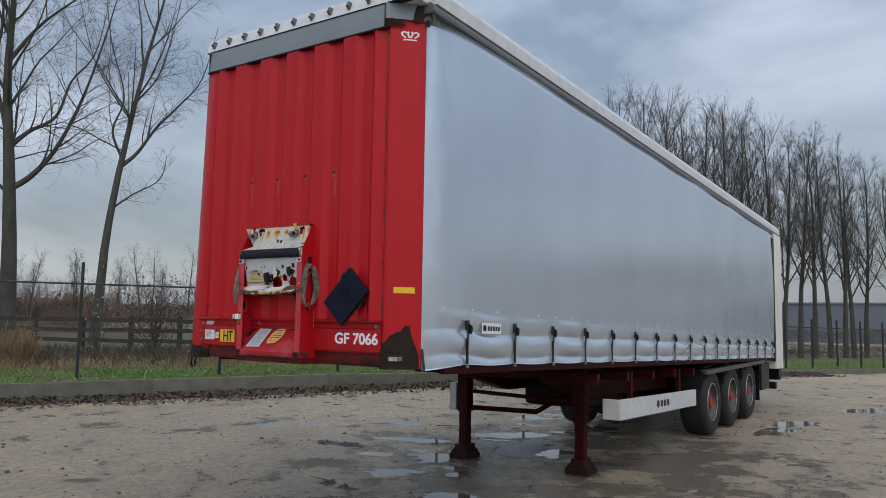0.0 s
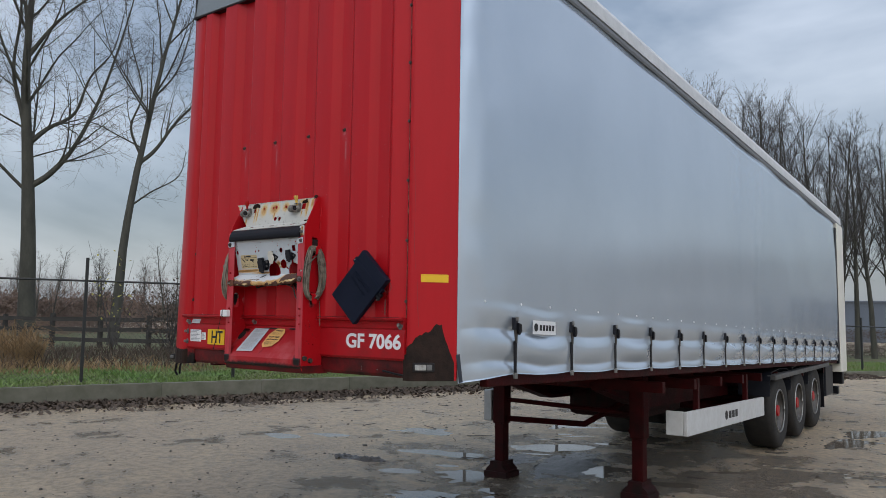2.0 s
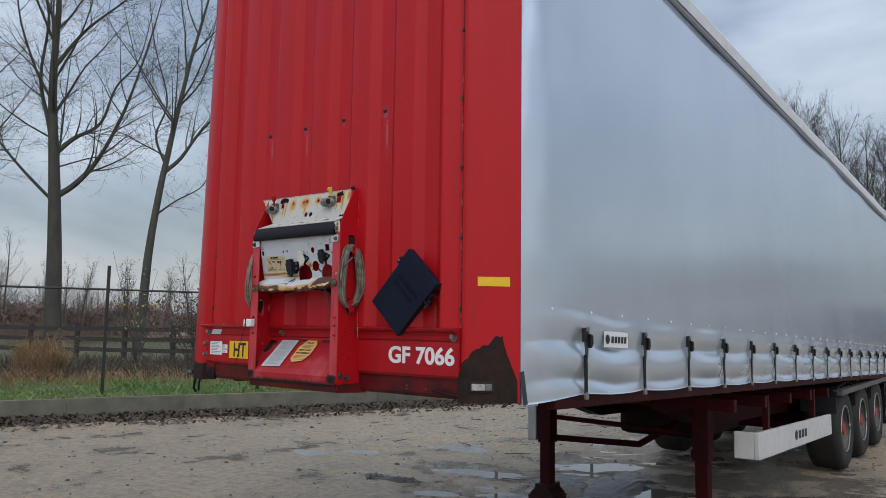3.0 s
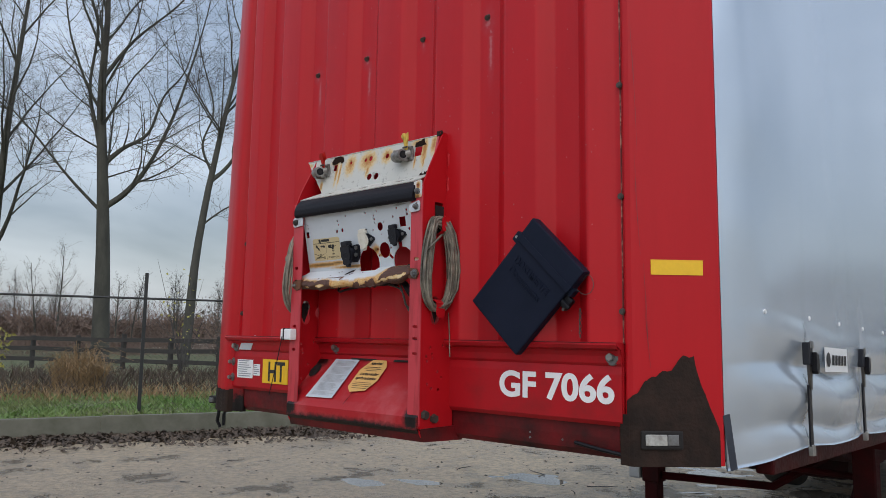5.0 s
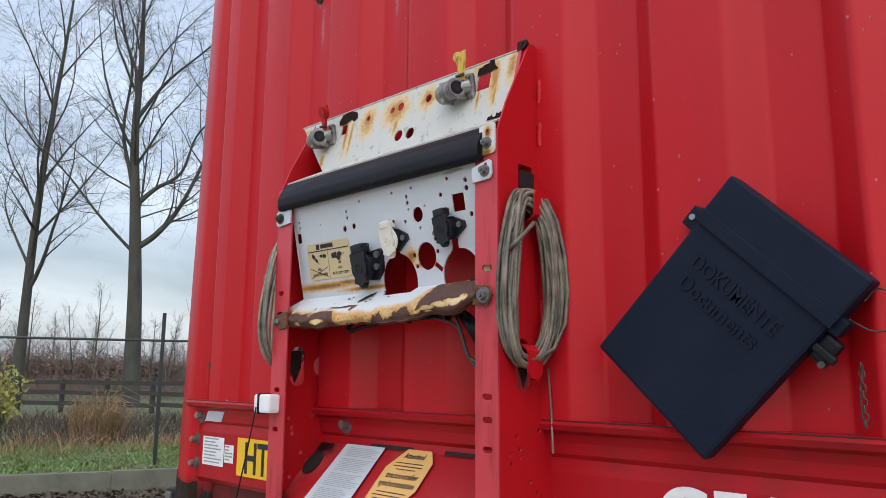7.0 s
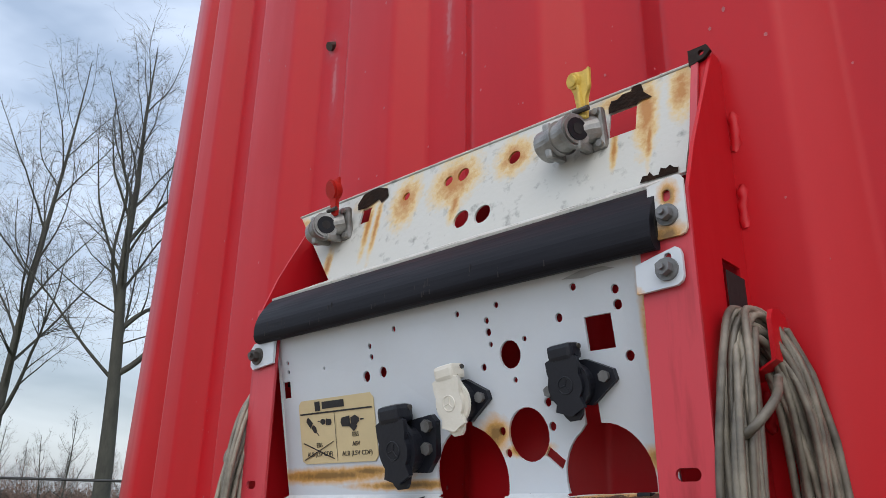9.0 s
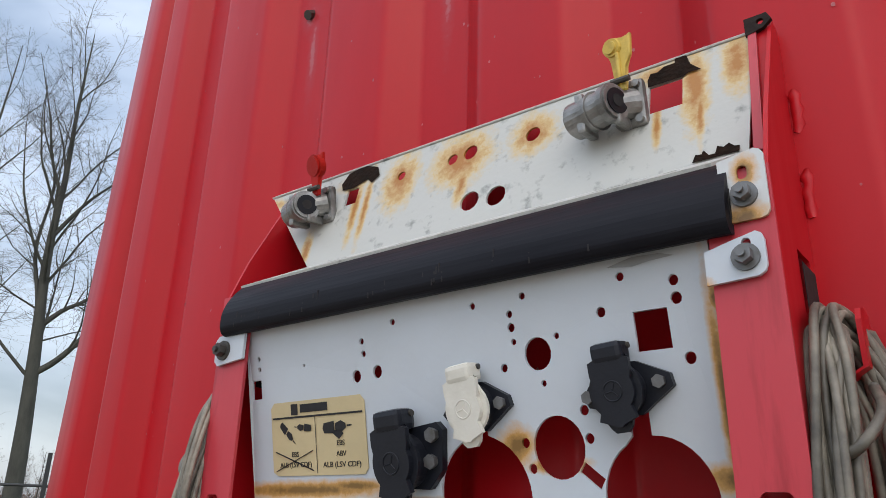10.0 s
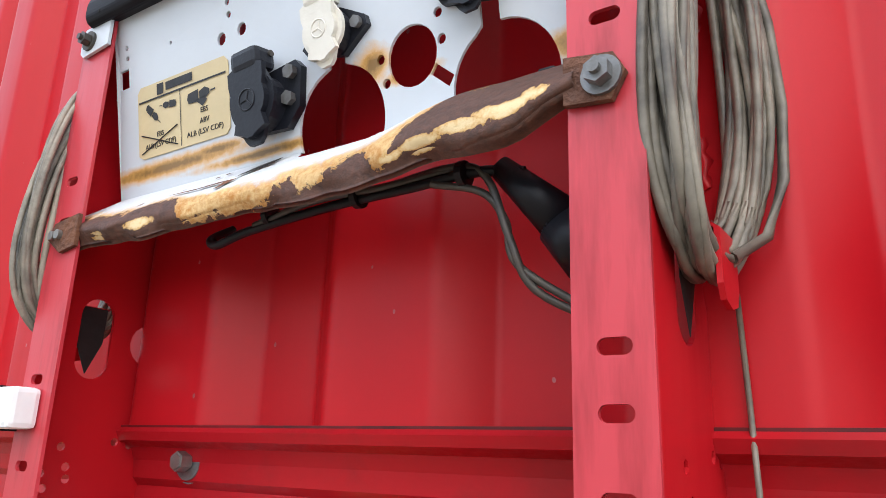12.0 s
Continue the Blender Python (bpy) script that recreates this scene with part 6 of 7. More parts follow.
def sill_mesh():
    n, k = 170, 40
    verts = [sill_point(i / n, j / (k - 1)) for i in range(n + 1) for j in range(k)]

    def cut(i, j):
        """The two big openings of the panel run on over the fold into the sill."""
        x, run = sill_point((i + 0.5) / n, (j + 0.5) / (k - 1))[0], (j + 0.5) / (k - 1) * 0.10
        return run < 0.019 and any((x - cx) ** 2 + (run + up) ** 2 < r * r for cx, up, r in ((-1.243, 0.014, 0.053), (-1.066, 0.010, 0.050)))

    faces = [(i * k + j, i * k + j + 1, (i + 1) * k + j + 1, (i + 1) * k + j) for i in range(n) for j in range(k - 1) if not cut(i, j)]
    m = len(verts)
    verts += [(x, y + 0.003, z - 0.003) for x, y, z in verts]
    faces += [tuple(q + m for q in f[::-1]) for f in faces]
    for i in range(n):
        faces.append((i * k + k - 1, (i + 1) * k + k - 1, m + (i + 1) * k + k - 1, m + i * k + k - 1))
    me = mesh_from("sill", verts, faces, M_white, True)
    uv = me.uv_layers.new(name="UVMap")
    for lp in me.loops:
        q = lp.vertex_index % m
        uv.data[lp.index].uv = (q // k / n, (q % k) / (k - 1))
    return me


def sill_material():
    """White enamel that has flaked off the nose: ochre at the breaks, brown steel below, a few cream flakes left on it."""
    m = bpy.data.materials.new("flaking_white_over_rust")
    m.use_nodes = True
    n, l = m.node_tree.nodes, m.node_tree.links
    b = n["Principled BSDF"]
    tc = n.new("ShaderNodeTexCoord")
    sp = n.new("ShaderNodeSeparateXYZ")
    l.new(tc.outputs["UV"], sp.inputs["Vector"])
    u, v = sp.outputs["X"], sp.outputs["Y"]

    def nz(scale, detail=5, rough=0.65):
        t = n.new("ShaderNodeTexNoise")
        t.inputs["Scale"].default_value, t.inputs["Detail"].default_value, t.inputs["Roughness"].default_value = scale, detail, rough
        l.new(tc.outputs["Object"], t.inputs["Vector"])
        return t.outputs["Fac"]

    def calc(op, a, c, d=None):
        q = n.new("ShaderNodeMath")
        q.operation = op
        for i, w in enumerate((a, c, d)):
            if w is None:
                continue
            if isinstance(w, (int, float)):
                q.inputs[i].default_value = w
            else:
                l.new(w, q.inputs[i])
        return q.outputs[0]

    def rng(w, a, c):
        r = n.new("ShaderNodeMapRange")
        r.inputs["From Min"].default_value, r.inputs["From Max"].default_value = a, c
        l.new(w, r.inputs["Value"])
        return r.outputs["Result"]

    def blend(f, a, c):
        x = n.new("ShaderNodeMix")
        x.data_type = "RGBA"
        s = [q for q in x.inputs if q.type == "RGBA"]
        l.new(f, x.inputs["Factor"])
        for sock, w in zip(s, (a, c)):
            if isinstance(w, tuple):
                sock.default_value = (*w, 1)
            else:
                l.new(w, sock)
        return [q for q in x.outputs if q.type == "RGBA"][0]

    def border(stops):
        r = n.new("ShaderNodeValToRGB")
        el = r.color_ramp.elements
        el[0].position, el[0].color = stops[0][0], (*[stops[0][1]] * 3, 1)
        el[1].position, el[1].color = stops[-1][0], (*[stops[-1][1]] * 3, 1)
        for p, h in stops[1:-1]:
            el.new(p).color = (h, h, h, 1)
        l.new(u, r.inputs["Fac"])
        return r.outputs["Color"]

    big, fine = nz(38, 9, 0.74), nz(130, 6, 0.7)
    ragged = calc("MULTIPLY_ADD", big, 0.56, calc("MULTIPLY_ADD", fine, 0.24, -0.40))
    vv = calc("ADD", v, ragged)
    brown_from = border([(0.0, 0.46), (0.10, 0.54), (0.33, 0.60), (0.36, 0.92), (0.40, 1.0), (0.52, 0.98), (0.55, 0.84), (0.58, 0.80), (0.60, 0.96), (0.63, 0.94), (0.65, 0.78), (0.71, 0.72), (0.735, 0.92), (0.755, 0.90), (0.77, 0.66), (0.81, 0.40), (1.0, 0.28)])
    ochre_from = border([(0.0, 0.42), (0.33, 0.56), (0.37, 0.64), (0.55, 0.68), (0.68, 0.62), (0.76, 0.54), (0.82, 0.30), (1.0, 0.2)])
    below = calc("SUBTRACT", vv, brown_from)
    flakes = None
    for cu, cv, ru, rv in ((0.14, 0.88, 0.018, 0.05), (0.26, 0.84, 0.035, 0.06), (0.92, 0.76, 0.045, 0.055), (0.86, 0.81, 0.04, 0.05), (0.80, 0.84, 0.035, 0.055), (0.76, 0.87, 0.018, 0.05), (0.955, 0.73, 0.02, 0.07)):
        e = calc("ADD", calc("POWER", calc("DIVIDE", calc("SUBTRACT", u, cu), ru), 2.0), calc("POWER", calc("DIVIDE", calc("SUBTRACT", v, cv), rv), 2.0))
        e = calc("MULTIPLY_ADD", ragged, 8.5, e)
        flakes = e if flakes is None else calc("MINIMUM", flakes, e)
    left = rng(flakes, 1.0, 0.94)
    steel = blend(rng(fine, 0.3, 0.7), (0.036, 0.014, 0.009), (0.115, 0.046, 0.027))
    ochre = blend(rng(calc("MULTIPLY_ADD", fine, 0.6, calc("MULTIPLY", big, 0.6)), 0.5, 0.7), (0.46, 0.20, 0.035), (0.66, 0.46, 0.21))
    paint = blend(rng(calc("SUBTRACT", vv, ochre_from), -0.10, 0.05), (0.58, 0.61, 0.64), ochre)
    bare = calc("MULTIPLY", rng(below, -0.006, 0.006), calc("SUBTRACT", 1.0, left))
    col = blend(rng(below, -0.006, 0.006), paint, steel)
    col = blend(left, col, blend(rng(flakes, 0.2, 0.95), (0.68, 0.53, 0.29), (0.52, 0.28, 0.07)))
    specks = rng(nz(60, 3, 0.6), 0.70, 0.72)
    col = blend(calc("MULTIPLY", specks, 0.8), col, (0.12, 0.06, 0.04))
    l.new(col, b.inputs["Base Color"])
    b.inputs["Roughness"].default_value = 0.6
    bp = n.new("ShaderNodeBump")
    bp.inputs["Strength"].default_value, bp.inputs["Distance"].default_value = 0.8, 0.004
    l.new(calc("ADD", calc("MULTIPLY", bare, -0.9), calc("MULTIPLY", fine, 0.5)), bp.inputs["Height"])
    l.new(bp.outputs["Normal"], b.inputs["Normal"])
    return m


sill = new("sill", sill_mesh())
sill.data.materials[0] = sill_material()
sill.parent = console
tagged(sill, "dented white sill flaking to ochre and brown rust")
part("sill_lug", sheet([(-0.99, 1.953), (-0.99, 1.989), (-0.954, 1.984), (-0.946, 1.969), (-0.956, 1.950)], [], lambda u, v, d: (u, FY - 0.012 + d, v), 0.006), M_rust, sill)
hex_bolt(-0.962, FY - 0.012, 1.968, 0.0095, console, M_greybolt)
part("sill_lug", sheet([(-1.578, 1.935), (-1.578, 1.972), (-1.624, 1.966), (-1.634, 1.948), (-1.607, 1.930)], [], lambda u, v, d: (u, FY - 0.010 + d, v), 0.005), M_rust, sill)
for xx in (-1.622, -1.610):
    part("rivet", cyl((xx, FY - 0.015, 1.951), (xx, FY - 0.009, 1.951), 0.0055, n=12), M_steel, sill)


def sill_patch(name, pts, material):
    """A thin chip lying on the sill; pts are places along and over it."""
    part(name, ([tuple(Vector(sill_point(t, f)) + Vector((0, -0.0012, 0.0012))) for t, f in pts], [tuple(range(len(pts)))]), material, sill)


sill_patch("sill_tear", [(0.422, 0.33), (0.421, 0.26), (0.434, 0.17), (0.450, 0.10), (0.470, 0.05), (0.475, 0.11), (0.464, 0.20), (0.446, 0.29)], M_void)
sill_patch("rust_crack", [(0.29, 0.50), (0.32, 0.465), (0.36, 0.46), (0.40, 0.43), (0.44, 0.41), (0.45, 0.43), (0.41, 0.47), (0.36, 0.49), (0.33, 0.49)], M_rust)
sill_patch("rust_crack", [(0.42, 0.45), (0.445, 0.42), (0.438, 0.50), (0.428, 0.58), (0.418, 0.57), (0.424, 0.50)], M_rust)
for t, f in ((0.345, 0.20), (0.36, 0.15), (0.47, 0.17), (0.57, 0.27), (0.48, 0.28), (0.47, 0.34)):
    sill_patch("rust_chip", [(t - 0.008, f), (t, f - 0.02), (t + 0.009, f + 0.005), (t + 0.002, f + 0.025)], M_rust)


# sockets
def tilted(x, z, dy=0.0):
    p = main_place(x, z, 0)
    return Matrix.Translation((x, p[1] - dy, p[2])) @ Matrix.Rotation(radians(10), 4, "X")


def moved(bm, m):
    bmesh.ops.transform(bm, matrix=m, verts=bm.verts)
    return bm


def socket(x, z, cap_mat, flange_pts, bolts, cap_label, size=1.0, spin=0.0):
    """A trailer power socket: pointed flange, round body, hinged cap with a moulded ring."""
    m = tilted(x, z) @ Matrix.Rotation(radians(spin), 4, "Y") @ Matrix.Scale(size, 4)
    s = part("socket", moved(prism(flange_pts, -0.010, 0.0, "y"), m), M_plastic, console, "black plastic power socket with hinged cap")
    part("socket_body", moved(cyl((0, -0.028, 0), (0, -0.008, 0), 0.031, 0.033, 26), m), M_plastic, s)
    out = [(-0.019, 0.052), (0.019, 0.052), (0.021, 0.036)] + [(0.036 * math.cos(radians(a)), 0.036 * math.sin(radians(a))) for a in range(40, -61, -14)] + [(0.014, -0.046), (0.008, -0.052), (-0.008, -0.052), (-0.014, -0.046)] + [(0.036 * math.cos(radians(a)), 0.036 * math.sin(radians(a))) for a in range(-120, -221, -14)] + [(-0.021, 0.036)]
    bm = prism(out, -0.040, -0.027, "y")
    bmesh.ops.bevel(bm, geom=[e for e in bm.edges if all(v.co.y < -0.039 for v in e.verts)], offset=0.0075, segments=4, affect="EDGES")
    cap = part("cap", moved(bm, m), cap_mat, s, cap_label)
    part("cap_ring", moved(torus_ring(0.0125, 0.0010, -0.0402), m), cap_mat, cap, smooth=True)
    for q in (-50, 70, 190):
        part("cap_mark", moved(cyl((0, -0.0404, 0), (0.010 * math.cos(radians(q)), -0.0404, 0.010 * math.sin(radians(q))), 0.0009, n=6), m), cap_mat, cap)
    part("hinge", moved(box(-0.0215, 0.0215, -0.042, -0.010, 0.036, 0.062, 0.007), m), cap_mat, cap)
    part("hinge_pin", moved(cyl((-0.024, -0.018, 0.055), (0.024, -0.018, 0.055), 0.004, n=10), m), M_bolt, cap)
    for bx, bz in bolts:
        part("socket_bolt", moved(cyl((bx, -0.018, bz), (bx, -0.009, bz), 0.009, 0.008, 6), m), M_greybolt, s)
    return s


def torus_ring(r, t, y):
    bm = bmesh.new()
    n, k = 24, 6
    grid = []
    for i in range(n):
        a = 2 * math.pi * i / n
        grid.append([bm.verts.new(((r + t * math.cos(2 * math.pi * j / k)) * math.cos(a), y + t * math.sin(2 * math.pi * j / k), (r + t * math.cos(2 * math.pi * j / k)) * math.sin(a))) for j in range(k)])
    for i in range(n):
        for j in range(k):
            bm.faces.new((grid[i][j], grid[(i + 1) % n][j], grid[(i + 1) % n][(j + 1) % k], grid[i][(j + 1) % k]))
    return bm


socket(-1.332, 2.074, M_plastic, [(-0.02, 0.036), (0.052, 0.040), (0.060, 0.030), (0.052, -0.016), (0.03, -0.036), (-0.02, -0.03)], [(0.046, 0.026), (0.040, -0.004)], "black hinged cap", 0.86, -4)
socket(-1.240, 2.118, M_cream, [(-0.058, 0.0), (-0.046, 0.012), (0.0, 0.034), (0.018, 0.034), (0.056, 0.008), (0.058, -0.006), (0.012, -0.034), (-0.05, -0.012)], [(0.044, 0.0)], "cream plastic cap with a moulded ring", 0.70, -6)
socket(-1.084, 2.122, M_plastic, [(-0.058, -0.002), (-0.046, 0.012), (0.0, 0.036), (0.024, 0.034), (0.066, 0.012), (0.068, -0.004), (0.02, -0.034), (-0.05, -0.016)], [(-0.048, -0.002), (0.052, 0.004)], "black hinged cap with a moulded ring", 0.67, -4)
part("bracket_stub", box(-1.024, -1.010, -0.148, -0.135, 1.996, 2.005, 0.002), M_black, console)


# air couplings
def gladhand(x, z, cap_mat, handed, label, big):
    """A cast coupling head on its bracket, with a flat flag-shaped dust cap."""
    y = top_place(x, z, 0)[1]
    m = Matrix.Translation((x, y - 0.003, z)) @ Matrix.Rotation(radians(8), 4, "X") @ Matrix.Scale(0.86, 4)
    g = part("air_coupling", moved(box(-0.004, 0.034, -0.014, 0.0, -0.032, 0.03, 0.006), m), M_cast, console, label)
    part("coupling_neck", moved(cyl((0.016, -0.006, 0.0), (-0.008, -0.036, -0.006), 0.021, 0.018, 18), m), M_cast, g)
    head = cyl((0.002, -0.042, -0.006), (-0.044 - big, -0.026, -0.008), 0.021, 0.024, 24, bevel=0.004)
    part("coupling_head", moved(head, m), M_cast, g)
    d = Vector((0.046 + big, -0.020, 0.0)).normalized()
    c = Vector((0.002, -0.042, -0.006))
    part("coupling_ring", moved(cyl(c - d * 0.006, c + d * 0.010, 0.0245, n=24, bevel=0.003), m), M_cast, g)
    part("coupling_ring", moved(cyl(c - d * 0.026, c - d * 0.018, 0.0255, n=24, bevel=0.003), m), M_cast, g)
    part("rubber_seal", moved(cyl(c + d * 0.004, c + d * 0.0115, 0.0165, n=20), m), M_black, g)
    part("seal_opening", moved(cyl(c + d * 0.008, c + d * 0.0122, 0.008, n=14), m), M_void, g)
    for q in ((0.026, 0.022), (0.026, -0.024), (0.0, -0.026)):
        part("screw", moved(cyl((q[0], -0.019, q[1]), (q[0], -0.012, q[1]), 0.005, n=8), m), M_steel, g)
    flag = [(0.006, 0.012), (0.019, 0.012), (0.020, 0.044), (0.029, 0.056), (0.032, 0.086), (0.021, 0.078), (0.008, 0.085), (-0.003, 0.083), (-0.003, 0.066), (0.006, 0.052)]
    bm = prism(flag, -0.030, -0.021, "y")
    bmesh.ops.bevel(bm, geom=list(bm.edges), offset=0.002, segments=1, affect="EDGES")
    part("dust_cap", moved(bm, m), cap_mat, g)
    if cap_mat == M_redcap:
        part("cap_disc", moved(cyl((0.012, -0.034, 0.062), (0.016, -0.016, 0.066), 0.021, 0.018, 20, bevel=0.004), m), cap_mat, g)
    else:
        part("cap_disc", moved(cyl((0.006, -0.036, 0.070), (0.008, -0.026, 0.071), 0.011, 0.013, 14, bevel=0.003), m), cap_mat, g)
        part("cap_rib", moved(box(0.011, 0.016, -0.034, -0.028, 0.020, 0.062, 0.002), m), cap_mat, g)
    part("clamp", moved(box(-0.030 - big, -0.018 - big, -0.050, -0.012, -0.034, 0.018, 0.004), m), M_cast, g)
    part("clamp", moved(box(0.004, 0.014, -0.046, -0.012, -0.034, -0.020, 0.004), m), M_cast, g)
    part("cap_pin", moved(cyl((0.002, -0.033, 0.024), (0.026, -0.033, 0.024), 0.004, n=8), m), M_bolt, g)


gladhand(-1.556, 2.418, M_redcap, 1, "grey cast air coupling with a red dust cap", 0.0)
gladhand(-1.092, 2.418, M_yellow, 1, "grey cast air coupling with a yellow dust cap", 0.012)

# sticker with two pictograms
stk = part("instruction_sticker", sheet([(-1.552, 2.066), (-1.544, 2.062), (-1.400, 2.062), (-1.394, 2.068), (-1.394, 2.136), (-1.400, 2.142), (-1.546, 2.142), (-1.552, 2.136)], [], lambda u, v, d: main_place(u, v, -0.0016 + d), 0.001), M_gold, console, "gold sticker with pictograms and small black print")


def on_sticker(name, u0, u1, v0, v1, material=M_ink):
    part(name, ([main_place(u, v, -0.0024) for u, v in ((u0, v0), (u1, v0), (u1, v1), (u0, v1))], [(0, 1, 2, 3)]), material, stk)


on_sticker("mark", -1.515, -1.503, 2.127, 2.139)
on_sticker("mark", -1.499, -1.452, 2.129, 2.138)
on_sticker("divider", -1.549, -1.397, 2.1235, 2.1255)
on_sticker("divider", -1.4745, -1.4735, 2.064, 2.1235)


def sticker_shape(pts):
    part("pictogram", ([main_place(u, v, -0.0024) for u, v in pts], [tuple(range(len(pts)))]), M_ink, stk)


def plug(cu, cv, k, turn):
    ca, sa = math.cos(radians(turn)), math.sin(radians(turn))
    for pts in ([(-14, -3.4), (-3, -4.2), (-3, 4.2), (-14, 3.4), (-15.5, 0)], [(-2, -2.6), (5, -3.4), (9, -1.2), (9, 1.6), (4, 4.0), (-2, 2.4)], [(10, -0.6), (15, -0.5), (15, 0.5), (10, 0.6)]):
        sticker_shape([(cu + (x * ca - y * sa) * k, cv + (x * sa + y * ca) * k) for x, y in pts])


plug(-1.522, 2.107, 0.0011, -42)
plug(-1.496, 2.113, 0.0010, 175)
plug(-1.438, 2.111, 0.00155, 2)
sticker_shape([(-1.449, 2.107), (-1.436, 2.098), (-1.428, 2.104), (-1.434, 2.108)])
stm = lambda x, z: Matrix.Translation(main_place(x, z, -0.0022)) @ Matrix.Rotation(radians(10), 4, "X") @ FRONT
lettering("print", "EBS", 0.0085, stm(-1.511, 2.082), M_ink, stk, 0.0002)
lettering("print", "ALB (LSV CDF)", 0.0085, stm(-1.511, 2.071), M_ink, stk, 0.0002, 0.055)
lettering("print", "EBS", 0.0085, stm(-1.434, 2.092), M_ink, stk, 0.0002)
lettering("print", "ABV", 0.0085, stm(-1.434, 2.081), M_ink, stk, 0.0002)
lettering("print", "ALB (LSV CDF)", 0.0085, stm(-1.434, 2.070), M_ink, stk, 0.0002, 0.06)
for a, b in (((-1.545, 2.088), (-1.480, 2.067)), ((-1.545, 2.067), (-1.480, 2.088))):
    part("cross_line", tubes([([main_place(a[0], a[1], -0.0026), main_place(b[0], b[1], -0.0026)], 0.0007)], 4), M_ink, stk)

# step plate below
stp = [(-0.006, 1.672), (-0.155, 1.520), (-0.175, 1.492), (-0.176, 1.452), (-0.160, 1.438)]
part("step_plate", strip(stp, XL + 0.003, XR - 0.003, "x", 0.005), spotted("scuffed_red_step", M_stepred, [(-1.3, 1.440, 0.6, 0.024), (-1.62, 1.49, 0.035, 0.05), (-0.97, 1.49, 0.035, 0.05), (-1.62, 1.66, 0.05, 0.03), (-1.0, 1.665, 0.07, 0.02)], (0.016, 0.009, 0.009), wobble=0.7, scale=40), console, "sloping red step plate scuffed black along its lip")
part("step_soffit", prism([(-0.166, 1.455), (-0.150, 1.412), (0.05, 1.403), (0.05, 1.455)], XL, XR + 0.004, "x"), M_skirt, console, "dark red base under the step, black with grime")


def slope_pt(x, z, lift=0.003):
    t = (1.672 - z) / (1.672 - 1.520)
    return (x, -0.006 - 0.149 * t - lift * 0.7, z + lift * 0.7)


for x0, x1 in ((-1.448, -1.304), (-1.209, -1.085)):
    part("step_slot", ([slope_pt(x, z, 0.0055) for x, z in ((x0, 1.659), (x1, 1.659), (x1, 1.6715), (x0, 1.6715))], [(0, 1, 2, 3)]), M_void, console)
part("step_seam", ([slope_pt(x, z, 0.0055) for x, z in ((-1.3055, 1.555), (-1.3035, 1.555), (-1.311, 1.506), (-1.3135, 1.506))], [(0, 1, 2, 3)]), M_void, console)
part("step_hole", ([slope_pt(-1.605 + 0.026 * math.cos(a), 1.615 + 0.024 * math.sin(a), 0.0055) for a in np.linspace(0, 2 * math.pi, 18, endpoint=False)], [tuple(range(18))]), M_void, console)
foil = part("data_sticker", ([slope_pt(x, z, 0.006) for x, z in ((-1.543, 1.519), (-1.392, 1.522), (-1.392, 1.660), (-1.53, 1.660))], [(0, 1, 2, 3)]), M_foil, console, "grey foil sticker with dense small print")
pr = random.Random(21)
for k in range(38):
    z = 1.653 - k * 0.0033
    if k % 9 == 6:
        continue
    w = pr.uniform(0.085, 0.118)
    x0 = -1.519 + 0.012 * (1 - k / 38)
    part("print_bar", ([slope_pt(x, zz, 0.0072) for x, zz in ((x0, z - 0.0011), (x0 + w, z - 0.0011), (x0 + w, z), (x0, z))], [(0, 1, 2, 3)]), M_greyink, foil)
oc = [(-1.318, 1.662), (-1.245, 1.662), (-1.222, 1.640), (-1.222, 1.590), (-1.250, 1.556), (-1.325, 1.548), (-1.352, 1.566), (-1.352, 1.625)]
tag_st = part("warning_sticker", ([slope_pt(x, z, 0.006) for x, z in oc], [tuple(range(8))]), M_orange, console, "orange eight-sided sticker about tractor-trailer synchronization")
sl_tilt = math.degrees(math.atan2(0.149, 0.152))
for txt, sz, x, z, w in (("Attention!", 0.016, -1.283, 1.645, 0.062), ("tractor-trailer", 0.018, -1.285, 1.607, 0.098), ("synchronization", 0.018, -1.287, 1.592, 0.108)):
    q = slope_pt(x, z, 0.0065)
    lettering("print", txt, sz * 1.15, Matrix.Translation(q) @ Matrix.Rotation(radians(-sl_tilt), 4, "X") @ FRONT, M_ink, tag_st, 0.0003, w, 0.0003)
for z, w in ((1.636, 0.085), (1.630, 0.09), (1.624, 0.06), (1.582, 0.09), (1.576, 0.1), (1.570, 0.09), (1.563, 0.08)):
    part("print_bar", ([slope_pt(x, zz, 0.007) for x, zz in ((-1.287 - w / 2, z - 0.0014), (-1.287 + w / 2, z - 0.0014), (-1.287 + w / 2, z), (-1.287 - w / 2, z))], [(0, 1, 2, 3)]), M_ink, tag_st)

# step corner bolts and paint chips on the plates
for x, y, z in ((XR + 0.001, -0.145, 1.50), (XR + 0.001, -0.10, 1.485), (XL + 0.006, -0.13, 1.52)):
    b = part("plate_bolt", cyl((x, y, z), (x + 0.014, y, z), 0.016, 0.014, 6), M_bolt, console)
wd = random.Random(5)
for z, ln in ((2.405, 0.048), (2.318, 0.05), (2.10, 0.04), (1.97, 0.045)):
    pts = [(XR + 0.004 + wd.uniform(-0.001, 0.003), -0.044, z - ln * i / 6) for i in range(7)]
    part("weld_bead", tubes([(pts, [0.003, 0.006 + wd.uniform(0, 0.002), 0.005, 0.007, 0.005, 0.007, 0.004])], 8), M_red, console, smooth=True)
    part("weld_gap", box(XR + 0.0005, XR + 0.003, -0.0445, -0.040, z - ln - 0.022, z - ln + 0.002), M_void, console)

